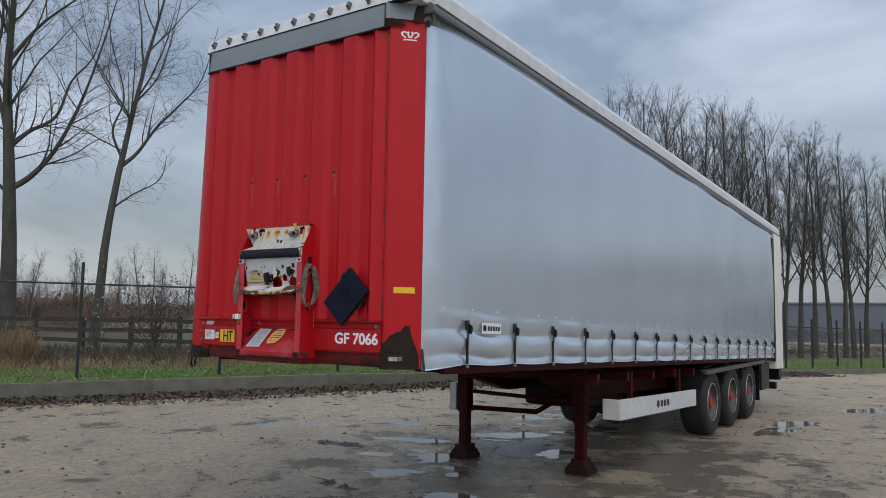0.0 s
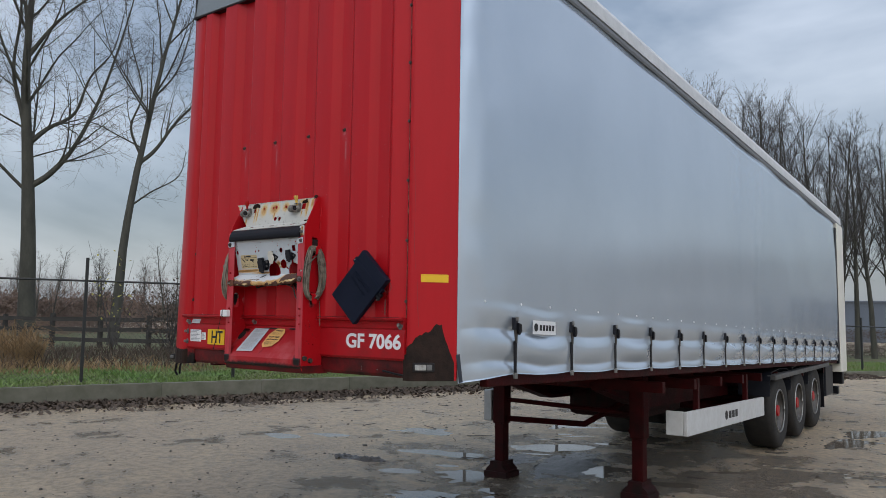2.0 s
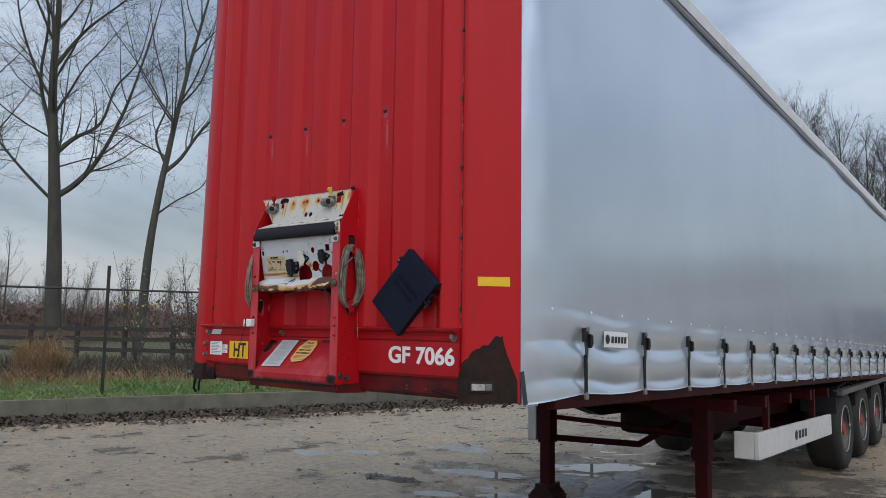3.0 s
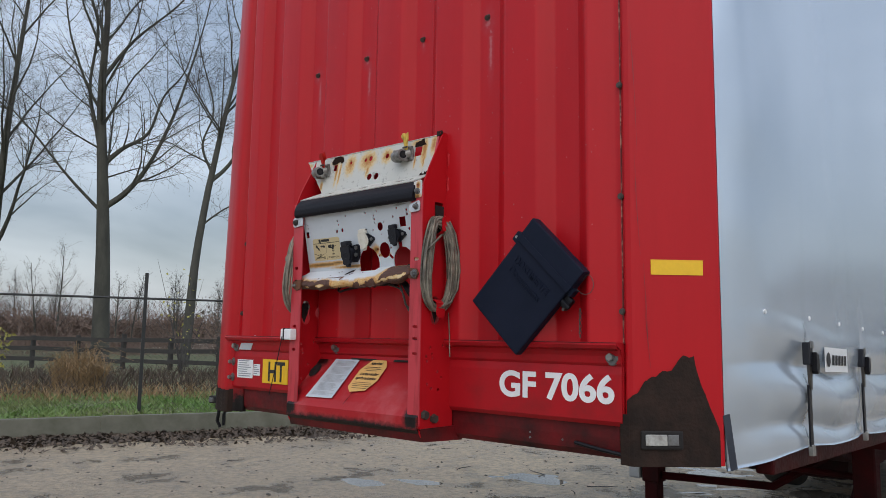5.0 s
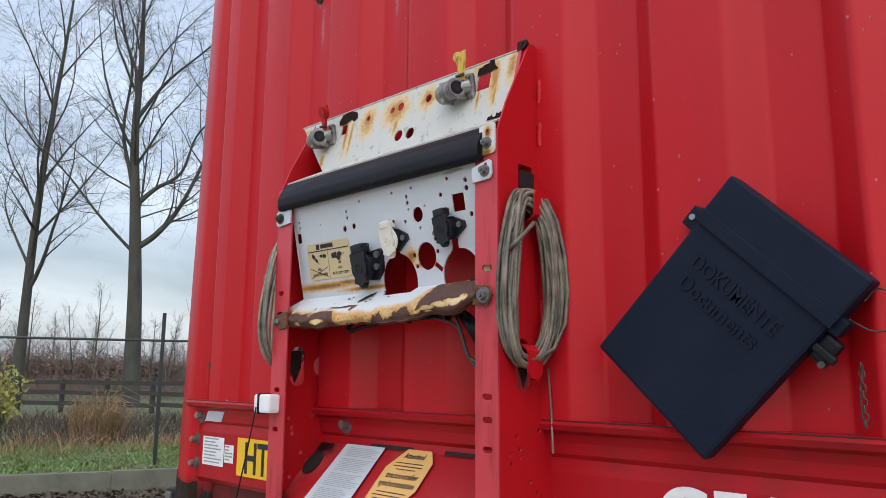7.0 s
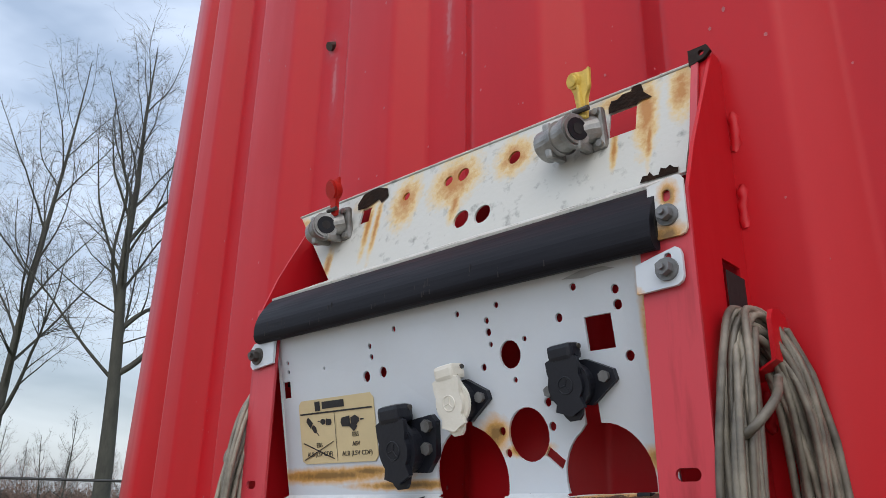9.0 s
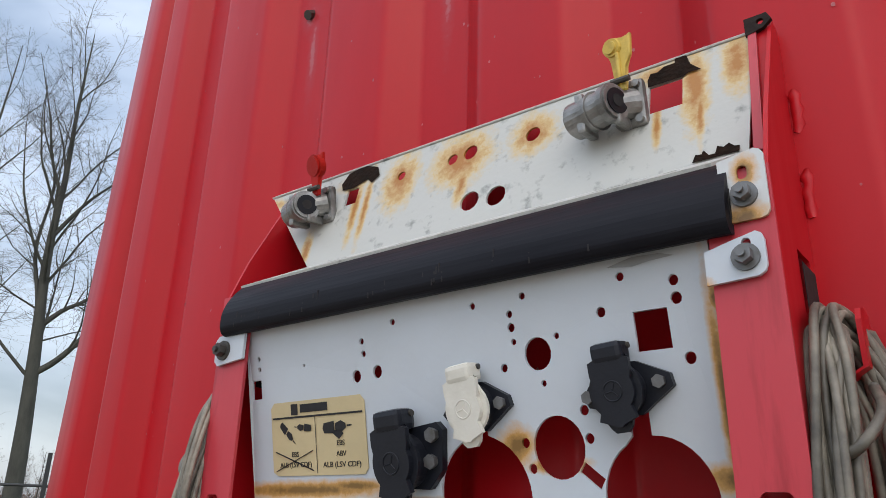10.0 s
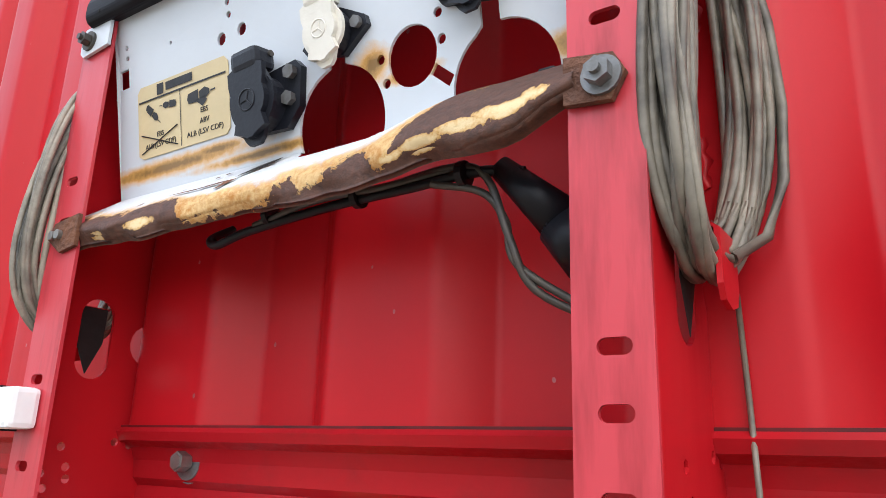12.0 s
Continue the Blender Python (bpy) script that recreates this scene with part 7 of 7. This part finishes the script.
# tongues cut from the plates and bent out to carry the cable coils: the upper points up, the lower down
def cable_hook(xs, sg, y0, y1, z0, way, reach, square):
    """A tongue: its foot leaves the plate at z0, then it turns up (way 1) or down (way -1) before the cable."""
    ym = (y0 + y1) / 2
    pts = [(y0, 0.0), (y1, 0.0), (y1, 0.074), (y1 - 0.006, 0.084), (ym, 0.088), (y0 + 0.006, 0.084), (y0, 0.074)]

    def bend(u, v, d):
        k = min(1.0, v / 0.032)
        return (xs + sg * (reach * k + d), u, z0 + way * (0.008 * k + max(0.0, v - 0.032)))

    part("cable_hook", sheet(subdivided(pts), [], bend, 0.004), M_red, console)
    if square:
        gap = [(y0, z0), (y1, z0), (y1, z0 + way * 0.104), (y0, z0 + way * 0.104)]
    else:
        gap = [(y0 + 0.003, z0), (y1 - 0.003, z0), (y1 - 0.004, z0 + way * 0.042), (ym, z0 + way * 0.080), (y0 + 0.004, z0 + way * 0.042)]
    part("hook_slot", sheet(gap, [], lambda u, v, d: (xs + sg * (0.0022 + d), u, v), 0.0006), M_void, console)


def subdivided(pts, step=0.016):
    """The outline with points every step along it, so that it can be bent."""
    out = []
    for a, b in zip(pts, pts[1:] + pts[:1]):
        n = max(1, int(math.hypot(b[0] - a[0], b[1] - a[1]) / step))
        out += [(a[0] + (b[0] - a[0]) * i / n, a[1] + (b[1] - a[1]) * i / n) for i in range(n)]
    return out


for xs, sg in ((XR, 1), (XL, -1)):
    cable_hook(xs, sg, -0.106, -0.062, 2.105, 1, 0.034, True)
    cable_hook(xs, sg, -0.122, -0.080, 1.884, -1, 0.027, False)


def coil(x, sg, loops, seed, label, half=0.050, mid=-0.106, thick=0.0036):
    """A long-looped hank of cable hung over the two tongues."""
    hank = thing("cable_coil", label, "cable")
    rnd = random.Random(seed)
    for k in range(loops):
        w, h = half + rnd.uniform(-0.012, 0.010), 0.150 + rnd.uniform(-0.012, 0.010)
        xo = x + sg * rnd.uniform(-0.013, 0.013)
        cy, cz, skew = mid + rnd.uniform(-0.006, 0.006), 2.002 + rnd.uniform(-0.008, 0.008), rnd.uniform(-0.006, 0.006)
        pts = []
        for i in range(50):
            a = 2 * math.pi * i / 48 - 0.9
            s, c = math.sin(a), math.cos(a)
            yy = cy + w * math.copysign(abs(c) ** 0.70, c) * (1 - 0.24 * s)
            zz = cz + h * math.copysign(abs(s) ** 0.9, s)
            low = max(max(0.0, -s) ** 2, 0.9 * max(0.0, s) ** 3)
            pts.append((x + (xo - x) * (1 - 0.6 * low) - sg * 0.012 * low + sg * (0.014 * c * (1 - 0.6 * low) + skew * s) + 0.003 * math.sin(3 * a + k), yy + 0.004 * math.sin(2 * a + k * 2), zz))
        part("cable_loop", tubes([(pts, thick + rnd.uniform(-0.0003, 0.0003))], 7), M_cable, hank, smooth=True)
    part("cable_wrap", tubes([(flow([(x - sg * 0.020, mid - 0.045, 2.046), (x + sg * 0.004, mid - 0.060, 2.052), (x + sg * 0.019, mid - 0.040, 2.078), (x + sg * 0.012, mid - 0.008, 2.100)]), 0.0042)], 8), M_cable, hank, smooth=True)
    part("cable_end", tubes([([(x, -0.085, 2.150), (x + sg * 0.010, -0.070, 2.150), (x + sg * 0.022, -0.055, 2.11), (x + sg * 0.032, -0.048, 2.05), (x + sg * 0.036, -0.046, 1.98), (x + sg * 0.033, -0.052, 1.92), (x + sg * 0.022, -0.070, 1.875), (x + sg * 0.004, -0.095, 1.856)], 0.0042)], 7), M_cable, hank, smooth=True)
    part("cable_end", tubes([([(x - sg * 0.004, -0.055, 1.84), (x - sg * 0.002, -0.05, 1.76), (x, -0.05, 1.69)], 0.0022)], 7), M_cable, hank, smooth=True)


coil(XR + 0.028, 1, 38, 2, "hank of weathered grey cable hung on the red console")
coil(XL - 0.028, -1, 28, 6, "hank of weathered grey cable hung behind the red console", 0.064, -0.118)

# wiring behind the sill
wir = part("wiring_harness", tubes([(flow([(-1.405, -0.100, 1.948), (-1.412, -0.122, 1.932), (-1.395, -0.128, 1.922), (-1.35, -0.128, 1.930), (-1.245, -0.128, 1.938), (-1.15, -0.128, 1.940), (-1.09, -0.125, 1.943), (-1.05, -0.118, 1.938)]), 0.0046)], 10), M_black, console, "black taped wiring harness under the sill", smooth=True)
for pts in ([(-1.19, -0.125, 1.946), (-1.11, -0.128, 1.950), (-1.08, -0.125, 1.936), (-1.062, -0.12, 1.885), (-1.045, -0.11, 1.845), (-0.99, -0.09, 1.815)], [(-1.13, -0.13, 1.938), (-1.085, -0.125, 1.925), (-1.066, -0.12, 1.90), (-1.058, -0.115, 1.865), (-1.01, -0.1, 1.83)], [(-1.23, -0.122, 1.942), (-1.215, -0.10, 1.97), (-1.20, -0.07, 2.01)], [(-1.34, -0.13, 1.934), (-1.26, -0.134, 1.944), (-1.18, -0.132, 1.944), (-1.10, -0.125, 1.95)]):
    part("wire", tubes([(flow(pts), 0.0033)], 8), M_bolt, wir, smooth=True)
part("cable_gland", cyl((-1.072, -0.118, 1.946), (-1.020, -0.108, 1.893), 0.010, 0.0195, 28), M_black, wir, smooth=True)
part("cable_gland", cyl((-1.024, -0.109, 1.897), (-1.000, -0.102, 1.862), 0.0215, 0.022, 28, bevel=0.003), M_black, wir, smooth=True)
for xt in (-1.10, -1.21, -1.32):
    part("cable_tie", cyl((xt - 0.003, -0.128, 1.942), (xt + 0.003, -0.128, 1.942), 0.011, n=14), M_black, wir)

part("inner_cable", tubes([([(XL + 0.012, -0.036, 2.0), (XL + 0.012, -0.030, 1.88), (XL + 0.011, -0.020, 1.78), (XL + 0.010, -0.014, 1.72)], 0.004)], 6), M_cable, console)

# small white box tied to the far flange
tiebox = part("tied_box", box(-1.662, -1.597, FY - 0.036, FY - 0.005, 1.737, 1.780, 0.006), M_decal, console, "small white plastic box held by a black tie")
part("tie", box(-1.643, -1.637, FY - 0.038, FY - 0.004, 1.735, 1.782), M_black, tiebox)
part("tie_end", tubes([([(-1.643, FY - 0.04, 1.75), (-1.66, FY - 0.05, 1.64), (-1.70, FY - 0.05, 1.52)], 0.0018)], 5), M_black, tiebox)

# road grime on the far pillar's foot
far_post.data.materials[0] = spotted("red_paint_black_at_the_foot", M_red, [(-2.22, 1.40, 0.09, 0.105), (-2.40, 1.40, 0.2, 0.09)], (0.014, 0.010, 0.010), wobble=0.5, scale=40)
# water marks below the bolts of the front wall
front_panel.data.materials[0] = spotted("red_paint_with_water_marks", M_red, [(-1.724, 2.875, 0.020, 0.030), (-1.711, 2.79, 0.010, 0.09), (-1.413, 2.875, 0.018, 0.030), (-1.400, 2.78, 0.010, 0.10), (-0.790, 2.865, 0.022, 0.04), (-0.778, 2.76, 0.011, 0.12), (-1.101, 2.865, 0.010, 0.03)], (0.42, 0.030, 0.040), edge=0.6, wobble=0.9, scale=70, fleck=(0.44, 0.11, 0.12))
# chipped and blistered paint, scattered over the wall
chip = random.Random(33)
vs, fs = [], []
for _ in range(260):
    x, z = chip.uniform(-2.1, -0.34), chip.uniform(1.78, 3.2)
    run = front_profile()
    y = next(p[1] + (q[1] - p[1]) * (x - p[0]) / max(q[0] - p[0], 1e-6) for p, q in zip(run, run[1:]) if p[0] <= x <= q[0]) - 0.0045
    r, k = chip.uniform(0.0008, 0.0030), len(vs)
    vs += [(x + r * 0.8 * math.cos(a + 0.4), y - 0.0006, z + r * chip.uniform(0.7, 1.5) * math.sin(a + 0.4)) for a in np.linspace(0, 6.28, 6, endpoint=False)]
    fs.append(tuple(range(k, k + 6)))
tagged(part("paint_chips", (vs, fs), mat("pale_chipped_primer", (0.50, 0.14, 0.15), 0.6, second=(0.22, 0.05, 0.05), scale=90, amount=0.9), trailer), "small pale chips in the red paint", kind="stuff")

# ---- paint, plates and writing on the front wall ----
def pillar_point(s, z, lift=0.0025, side=1):
    """A point s (0 to 1) across the pillar's front, at height z, lifted off the paint."""
    pr = pillar_profile(side)[4:(-2 if side > 0 else -1)]
    d = [0.0]
    for a, b in zip(pr, pr[1:]):
        d.append(d[-1] + math.hypot(b[0] - a[0], b[1] - a[1]))
    t = s * d[-1]
    for i in range(len(pr) - 1):
        if t <= d[i + 1] or i == len(pr) - 2:
            f = (t - d[i]) / (d[i + 1] - d[i])
            tx, ty = (pr[i + 1][0] - pr[i][0]) / (d[i + 1] - d[i]), (pr[i + 1][1] - pr[i][1]) / (d[i + 1] - d[i])
            nx, ny = (ty, -tx) if side > 0 else (-ty, tx)
            return (pr[i][0] + (pr[i + 1][0] - pr[i][0]) * f + nx * lift, pr[i][1] + (pr[i + 1][1] - pr[i][1]) * f + ny * lift, z)


def bare_patch(tops, z0, side, label):
    """Where the paint has come off the foot of a pillar."""
    n, rows = 60, 10
    verts, faces = [], []
    for i in range(n + 1):
        s = i / n
        k = next(j for j in range(len(tops) - 1) if s <= tops[j + 1][0])
        (a, za), (b, zb) = tops[k], tops[k + 1]
        top = za + (zb - za) * (s - a) / (b - a) + noise.noise((s * 14, 3.1, side)) * 0.010 + noise.noise((s * 45, 1.1, side)) * 0.004
        for j in range(rows + 1):
            verts.append(pillar_point(s, z0 + (top - z0) * j / rows, 0.0025, side))
    for i in range(n):
        for j in range(rows):
            a = i * (rows + 1) + j
            faces.append((a, a + 1, a + rows + 2, a + rows + 1))
    ob = part("bare_patch", (verts, faces), M_scab, trailer, label)
    return leaned(ob) if side < 0 else ob


bare_patch([(0, 1.585), (0.12, 1.61), (0.2, 1.64), (0.35, 1.662), (0.5, 1.674), (0.57, 1.703), (0.62, 1.712), (0.735, 1.712), (0.75, 1.68), (0.80, 1.64), (0.9, 1.57), (1.0, 1.50)], 1.402, 1, "bare dark steel where red paint has peeled")
bare_patch([(0, 1.50), (0.3, 1.505), (0.6, 1.52), (0.85, 1.535), (1.0, 1.53)], 1.402, -1, "bare dark steel where red paint has peeled")
part("bare_patch", box(-0.292, -0.262, -0.0150, 0.0, 1.403, 1.545, 0.002), M_scab, trailer)
SPLAY = Matrix.Translation((-0.194, 0.0457, 1.476)) @ Matrix.Rotation(math.atan2(0.175, 0.1765), 4, "Z")


def on_splay(x0, x1, y0, y1, z0, z1, bevel):
    """A block on the splayed pillar face, measured from its middle, y outwards negative."""
    bm = box(x0, x1, y0, y1, z0, z1, bevel)
    bmesh.ops.transform(bm, matrix=SPLAY, verts=bm.verts)
    return bm


lamp = part("marker_lamp", on_splay(-0.062, 0.060, -0.010, 0.004, -0.026, 0.026, 0.005), M_void, trailer)
part("lens", on_splay(-0.050, 0.012, -0.014, -0.006, -0.015, 0.016, 0.003), mat("dirty_lens", (0.46, 0.46, 0.44), 0.35, second=(0.20, 0.19, 0.17), scale=60, amount=0.9), lamp, "small dirty white marker lens")
part("lens", on_splay(0.014, 0.046, -0.0125, -0.006, -0.015, 0.016, 0.003), M_greybolt, lamp)
lamp = part("marker_lamp", box(-2.48, -2.42, 0.0, 0.05, 1.425, 1.46, 0.006), M_void, trailer)
part("lens", box(-2.47, -2.435, -0.008, 0.002, 1.432, 1.452, 0.003), M_greybolt, lamp)

# yellow tape, crest and fleet number
tape = []
for i in range(9):
    s = 0.280 + i * 0.58 / 8
    tape += [pillar_point(s, 1.946, 0.002), pillar_point(s, 1.990, 0.002)]
part("reflective_tape", (tape, [(2 * i, 2 * i + 1, 2 * i + 3, 2 * i + 2) for i in range(8)]), M_reflect, trailer, "yellow reflective tape")


def crest(cx, cz, k):
    """A small crown: two bowed arms, a forked middle and a bar below, each a painted band."""
    arms = [[(-0.030, -0.012), (-0.052, 0.012), (-0.056, 0.034), (-0.040, 0.046), (-0.024, 0.036)],
            [(0.030, -0.012), (0.052, 0.012), (0.056, 0.034), (0.040, 0.046), (0.024, 0.036)],
            [(-0.004, -0.010), (-0.016, 0.030), (-0.010, 0.050)], [(0.004, -0.010), (0.016, 0.030), (0.010, 0.050)],
            [(-0.046, -0.034), (-0.02, -0.030), (0.02, -0.030), (0.046, -0.034)]]
    for arm in arms:
        run = flow([(u, 0.0, v) for u, v in arm], 5)
        vs, fs = [], []
        for i, p in enumerate(run):
            d = (Vector(run[min(i + 1, len(run) - 1)]) - Vector(run[max(i - 1, 0)])).normalized()
            for sg in (-1, 1):
                u, v = p[0] - d.z * 0.0065 * sg, p[2] + d.x * 0.0065 * sg
                vs.append((cx + u * k, cy_of(cx + u * k), cz + v * k))
            if i:
                fs.append((2 * i - 2, 2 * i - 1, 2 * i + 1, 2 * i))
        part("crest_shape", (vs, fs), M_decal, trailer)


def cy_of(x):
    pr = pillar_profile(1)[5:]
    for a, b in zip(pr, pr[1:]):
        if a[0] <= x <= b[0]:
            return a[1] + (b[1] - a[1]) * (x - a[0]) / (b[0] - a[0]) - 0.004
    return -0.02


crest(-0.149, 3.853, 0.78)


def split_letters(ob):
    """Each letter of a painted word becomes a part of its own."""
    src, parent = ob.data, ob.parent
    near = [set() for _ in src.vertices]
    for p in src.polygons:
        for v in p.vertices:
            near[v].update(p.vertices)
    seen = set()
    for v0 in range(len(near)):
        if v0 in seen:
            continue
        todo, island = [v0], set()
        while todo:
            v = todo.pop()
            if v not in island:
                island.add(v)
                todo += near[v] - island
        seen |= island
        order = {v: i for i, v in enumerate(sorted(island))}
        fs = [tuple(order[v] for v in p.vertices) for p in src.polygons if p.vertices[0] in island]
        part("letter", ([src.vertices[v].co.copy() for v in order], fs), M_decal, parent)
    bpy.data.objects.remove(ob)


split_letters(lettering("fleet_number", "GF 7066", 0.118, wall_text(-0.514, -0.0195, 1.574) @ Matrix.Scale(0.94, 4), M_decal, trailer, 0.0006, 0.441, 0.0036))

plate_ht = part("code_plate", box(-2.042 + 0.02, -1.861 + 0.02, -0.0225, -0.0188, 1.545, 1.648, 0.001), M_reflect, trailer, "yellow plate with black letters")
lettering("letters", "HT", 0.118, wall_text(-1.922, -0.0232, 1.556), M_ink, plate_ht, 0.0004, 0.118, 0.0022)


def paper(x0, x1, z0, z1, y, material, bars, label, tilt=0.0):
    st = part("label", ([(x0, y, z0), (x1, y, z0), (x1 + tilt, y - abs(tilt) * 0.2, z1), (x0 + tilt, y - abs(tilt) * 0.2, z1)], [(0, 1, 2, 3)]), material, trailer, label)
    rnd = random.Random(int(abs(x0) * 1000))
    for k in range(bars):
        z = z1 - (z1 - z0) * (k + 0.8) / (bars + 0.6)
        w = (x1 - x0) * rnd.uniform(0.45, 0.85)
        xx = x0 + (x1 - x0) * 0.08 + tilt * (z - z0) / (z1 - z0)
        part("print_bar", ([(xx, y - 0.0012, z), (xx + w, y - 0.0012, z), (xx + w, y - 0.0012, z + 0.004), (xx, y - 0.0012, z + 0.004)], [(0, 1, 2, 3)]), M_greyink, st)


paper(-2.220, -2.098, 1.560, 1.642, -0.0205, M_decal, 8, "white data label with small grey print")
paper(-2.094, -2.044, 1.574, 1.624, -0.0205, M_decal, 5, "white data label with small grey print")
paper(-2.212, -2.118, 1.686, 1.752, -0.0225, M_foil, 5, "pale blue-grey label with small print", 0.05)
part("edge_tag", box(-2.532, -2.522, 0.10, 0.16, 1.86, 2.02, 0.002), M_decal, trailer, "white tag on the pillar edge")
part("loose_strap", tubes([([(-2.50, 0.10, 1.44), (-2.53, 0.09, 1.38), (-2.54, 0.09, 1.33), (-2.525, 0.10, 1.30)], 0.009), ([(-2.49, 0.11, 1.42), (-2.50, 0.10, 1.36), (-2.50, 0.10, 1.31)], 0.008)], 5), M_black, trailer)
hem = []
for i in range(9):
    u = i / 8
    x, y, z = -0.067 + 0.012 * u, 0.172 + 0.016 * u, 1.545 - 0.155 * u
    hem += [(x, y, z), (x + 0.016, y + 0.008, z + 0.006)]
n = len(hem)
part("corner_flap", (hem + [(x - 0.002, y + 0.008, z) for x, y, z in hem], [(2 * i, 2 * i + 1, 2 * i + 3, 2 * i + 2) for i in range(8)] + [(n + 2 * i + 2, n + 2 * i + 3, n + 2 * i + 1, n + 2 * i) for i in range(8)] + [(0, n, n + 1, 1), (n - 2, n - 1, 2 * n - 1, 2 * n - 2)]), M_doc_blue, trailer, "dark blue-grey hem at the curtain's loose lower corner")

# maker's sticker on the curtain, drawn as shapes
sx = max(curtain_x(y, z) for y in (0.9, 1.0, 1.1, 1.2) for z in (1.68, 1.72, 1.765)) + 0.002
cs = part("maker_sticker", ([(sx, 0.86, 1.682), (sx, 1.165, 1.682), (sx, 1.165, 1.768), (sx, 0.86, 1.768)], [(0, 1, 2, 3)]), M_decal, trailer, "white sticker with a small dark emblem", nose=True)
part("emblem", ([(sx + 0.002, 0.902 + 0.026 * math.cos(a), 1.725 + 0.026 * math.sin(a)) for a in np.linspace(0, 6.28, 14, endpoint=False)], [tuple(range(14))]), M_ink, cs, nose=True)
for k in range(5):
    part("emblem", ([(sx + 0.002, 0.945 + k * 0.041 + q, z) for q, z in ((0, 1.706), (0.03, 1.706), (0.036, 1.742), (0.006, 1.742))], [(0, 1, 2, 3)]), M_ink, cs, nose=True)

# ---- document box ----
docbox = thing("document_box", "dark blue-black plastic document box mounted askew on the wall", "document box")
M_doc = mat("blue_black_plastic", (0.007, 0.0105, 0.023), 0.5, second=(0.011, 0.015, 0.031), scale=9, amount=0.7, grain=220, bump=0.06, spec=0.12)
BX = Matrix.Translation((-0.579, -0.045, 1.917)) @ Matrix(((0.714, 0, 0.700, 0), (0, 1, 0, 0), (-0.700, 0, 0.714, 0), (0, 0, 0, 1)))


def boxpart(name, x0, x1, y0, y1, z0, z1, bevel, material, parent, label=""):
    return part(name, moved(box(x0, x1, y0, y1, z0, z1, bevel), BX), material, parent, label)


body = boxpart("box_body", -0.124, 0.124, -0.034, 0.0, -0.178, 0.095, 0.006, M_doc, docbox)
lid = boxpart("lid", -0.127, 0.127, -0.038, 0.002, 0.092, 0.176, 0.005, M_doc, docbox)
boxpart("lid_band", -0.128, 0.128, -0.0405, -0.036, 0.090, 0.112, 0.0015, M_doc, lid)
boxpart("hinge_ear", -0.150, -0.124, -0.024, -0.002, 0.07, 0.105, 0.003, M_doc, docbox)
boxpart("latch", 0.122, 0.152, -0.022, -0.002, 0.040, 0.082, 0.006, M_black, docbox)
boxpart("clasp", 0.124, 0.160, -0.030, -0.020, 0.052, 0.064, 0.003, M_black, docbox)
part("clasp_pin", moved(cyl((0.150, -0.034, 0.045), (0.150, -0.018, 0.045), 0.005, n=10), BX), M_bolt, docbox)
boxpart("latch", 0.122, 0.140, -0.030, -0.004, 0.085, 0.112, 0.003, M_doc, docbox)
part("rivet", moved(cyl((-0.139, -0.028, 0.088), (-0.139, -0.022, 0.088), 0.005, n=12), BX), M_steel, docbox)
lettering("embossed_word", "DOKUMENTE", 0.034, BX @ Matrix.Translation((-0.005, -0.0335, 0.030)) @ FRONT, M_doc, docbox, 0.0030, 0.165, 0.0006)
lettering("embossed_word", "Documents", 0.034, BX @ Matrix.Translation((-0.008, -0.0335, -0.006)) @ FRONT, M_doc, docbox, 0.0030, 0.150, 0.0006)
part("cord_loop", tubes([(flow([(-0.405, -0.06, 1.905), (-0.375, -0.072, 1.888), (-0.350, -0.074, 1.892), (-0.342, -0.07, 1.912), (-0.350, -0.065, 1.935), (-0.368, -0.06, 1.945), (-0.385, -0.058, 1.930)]), 0.0013)], 6), M_bolt, docbox, smooth=True)
chain = part("chain", tubes([(flow([(-0.395, -0.055, 1.845), (-0.402, -0.05, 1.80), (-0.400, -0.05, 1.762)]), 0.0012)], 6), M_bolt, docbox)
for k in range(9):
    zc = 1.842 - k * 0.0095
    a = 0.4 if k % 2 else 1.7
    part("link", tubes([([(-0.398 + 0.0036 * math.cos(q) * math.cos(a), -0.052 + 0.0036 * math.cos(q) * math.sin(a), zc + 0.006 * math.sin(q)) for q in np.linspace(0, 2 * math.pi, 11)], 0.0011)], 5), M_bolt, chain)

# drips down the near pillar and along the wall seam
M_drip = mat("dark_dried_drip", (0.30, 0.010, 0.016), 0.45, second=(0.16, 0.02, 0.02), scale=30, amount=0.8)
dr = random.Random(17)
for s0, z1, ln in ((0.09, 2.72, 0.42), (0.13, 2.3, 0.3), (0.19, 1.98, 0.26), (0.22, 1.86, 0.20)):
    lft, rgt = [], []
    for i in range(15):
        z = z1 - ln * i / 14
        q = s0 + 0.035 * noise.noise((s0 * 20, z * 2.2, 0)) + 0.004 * i
        w = 0.0045 * (0.5 + dr.random()) * math.sin(math.pi * (i + 0.5) / 15)
        lft.append(pillar_point(q - w, z, 0.0012))
        rgt.append(pillar_point(q + w, z, 0.0012))
    part("drip_stain", (lft + rgt, [(i, i + 1, 16 + i, 15 + i) for i in range(14)]), M_drip, trailer)
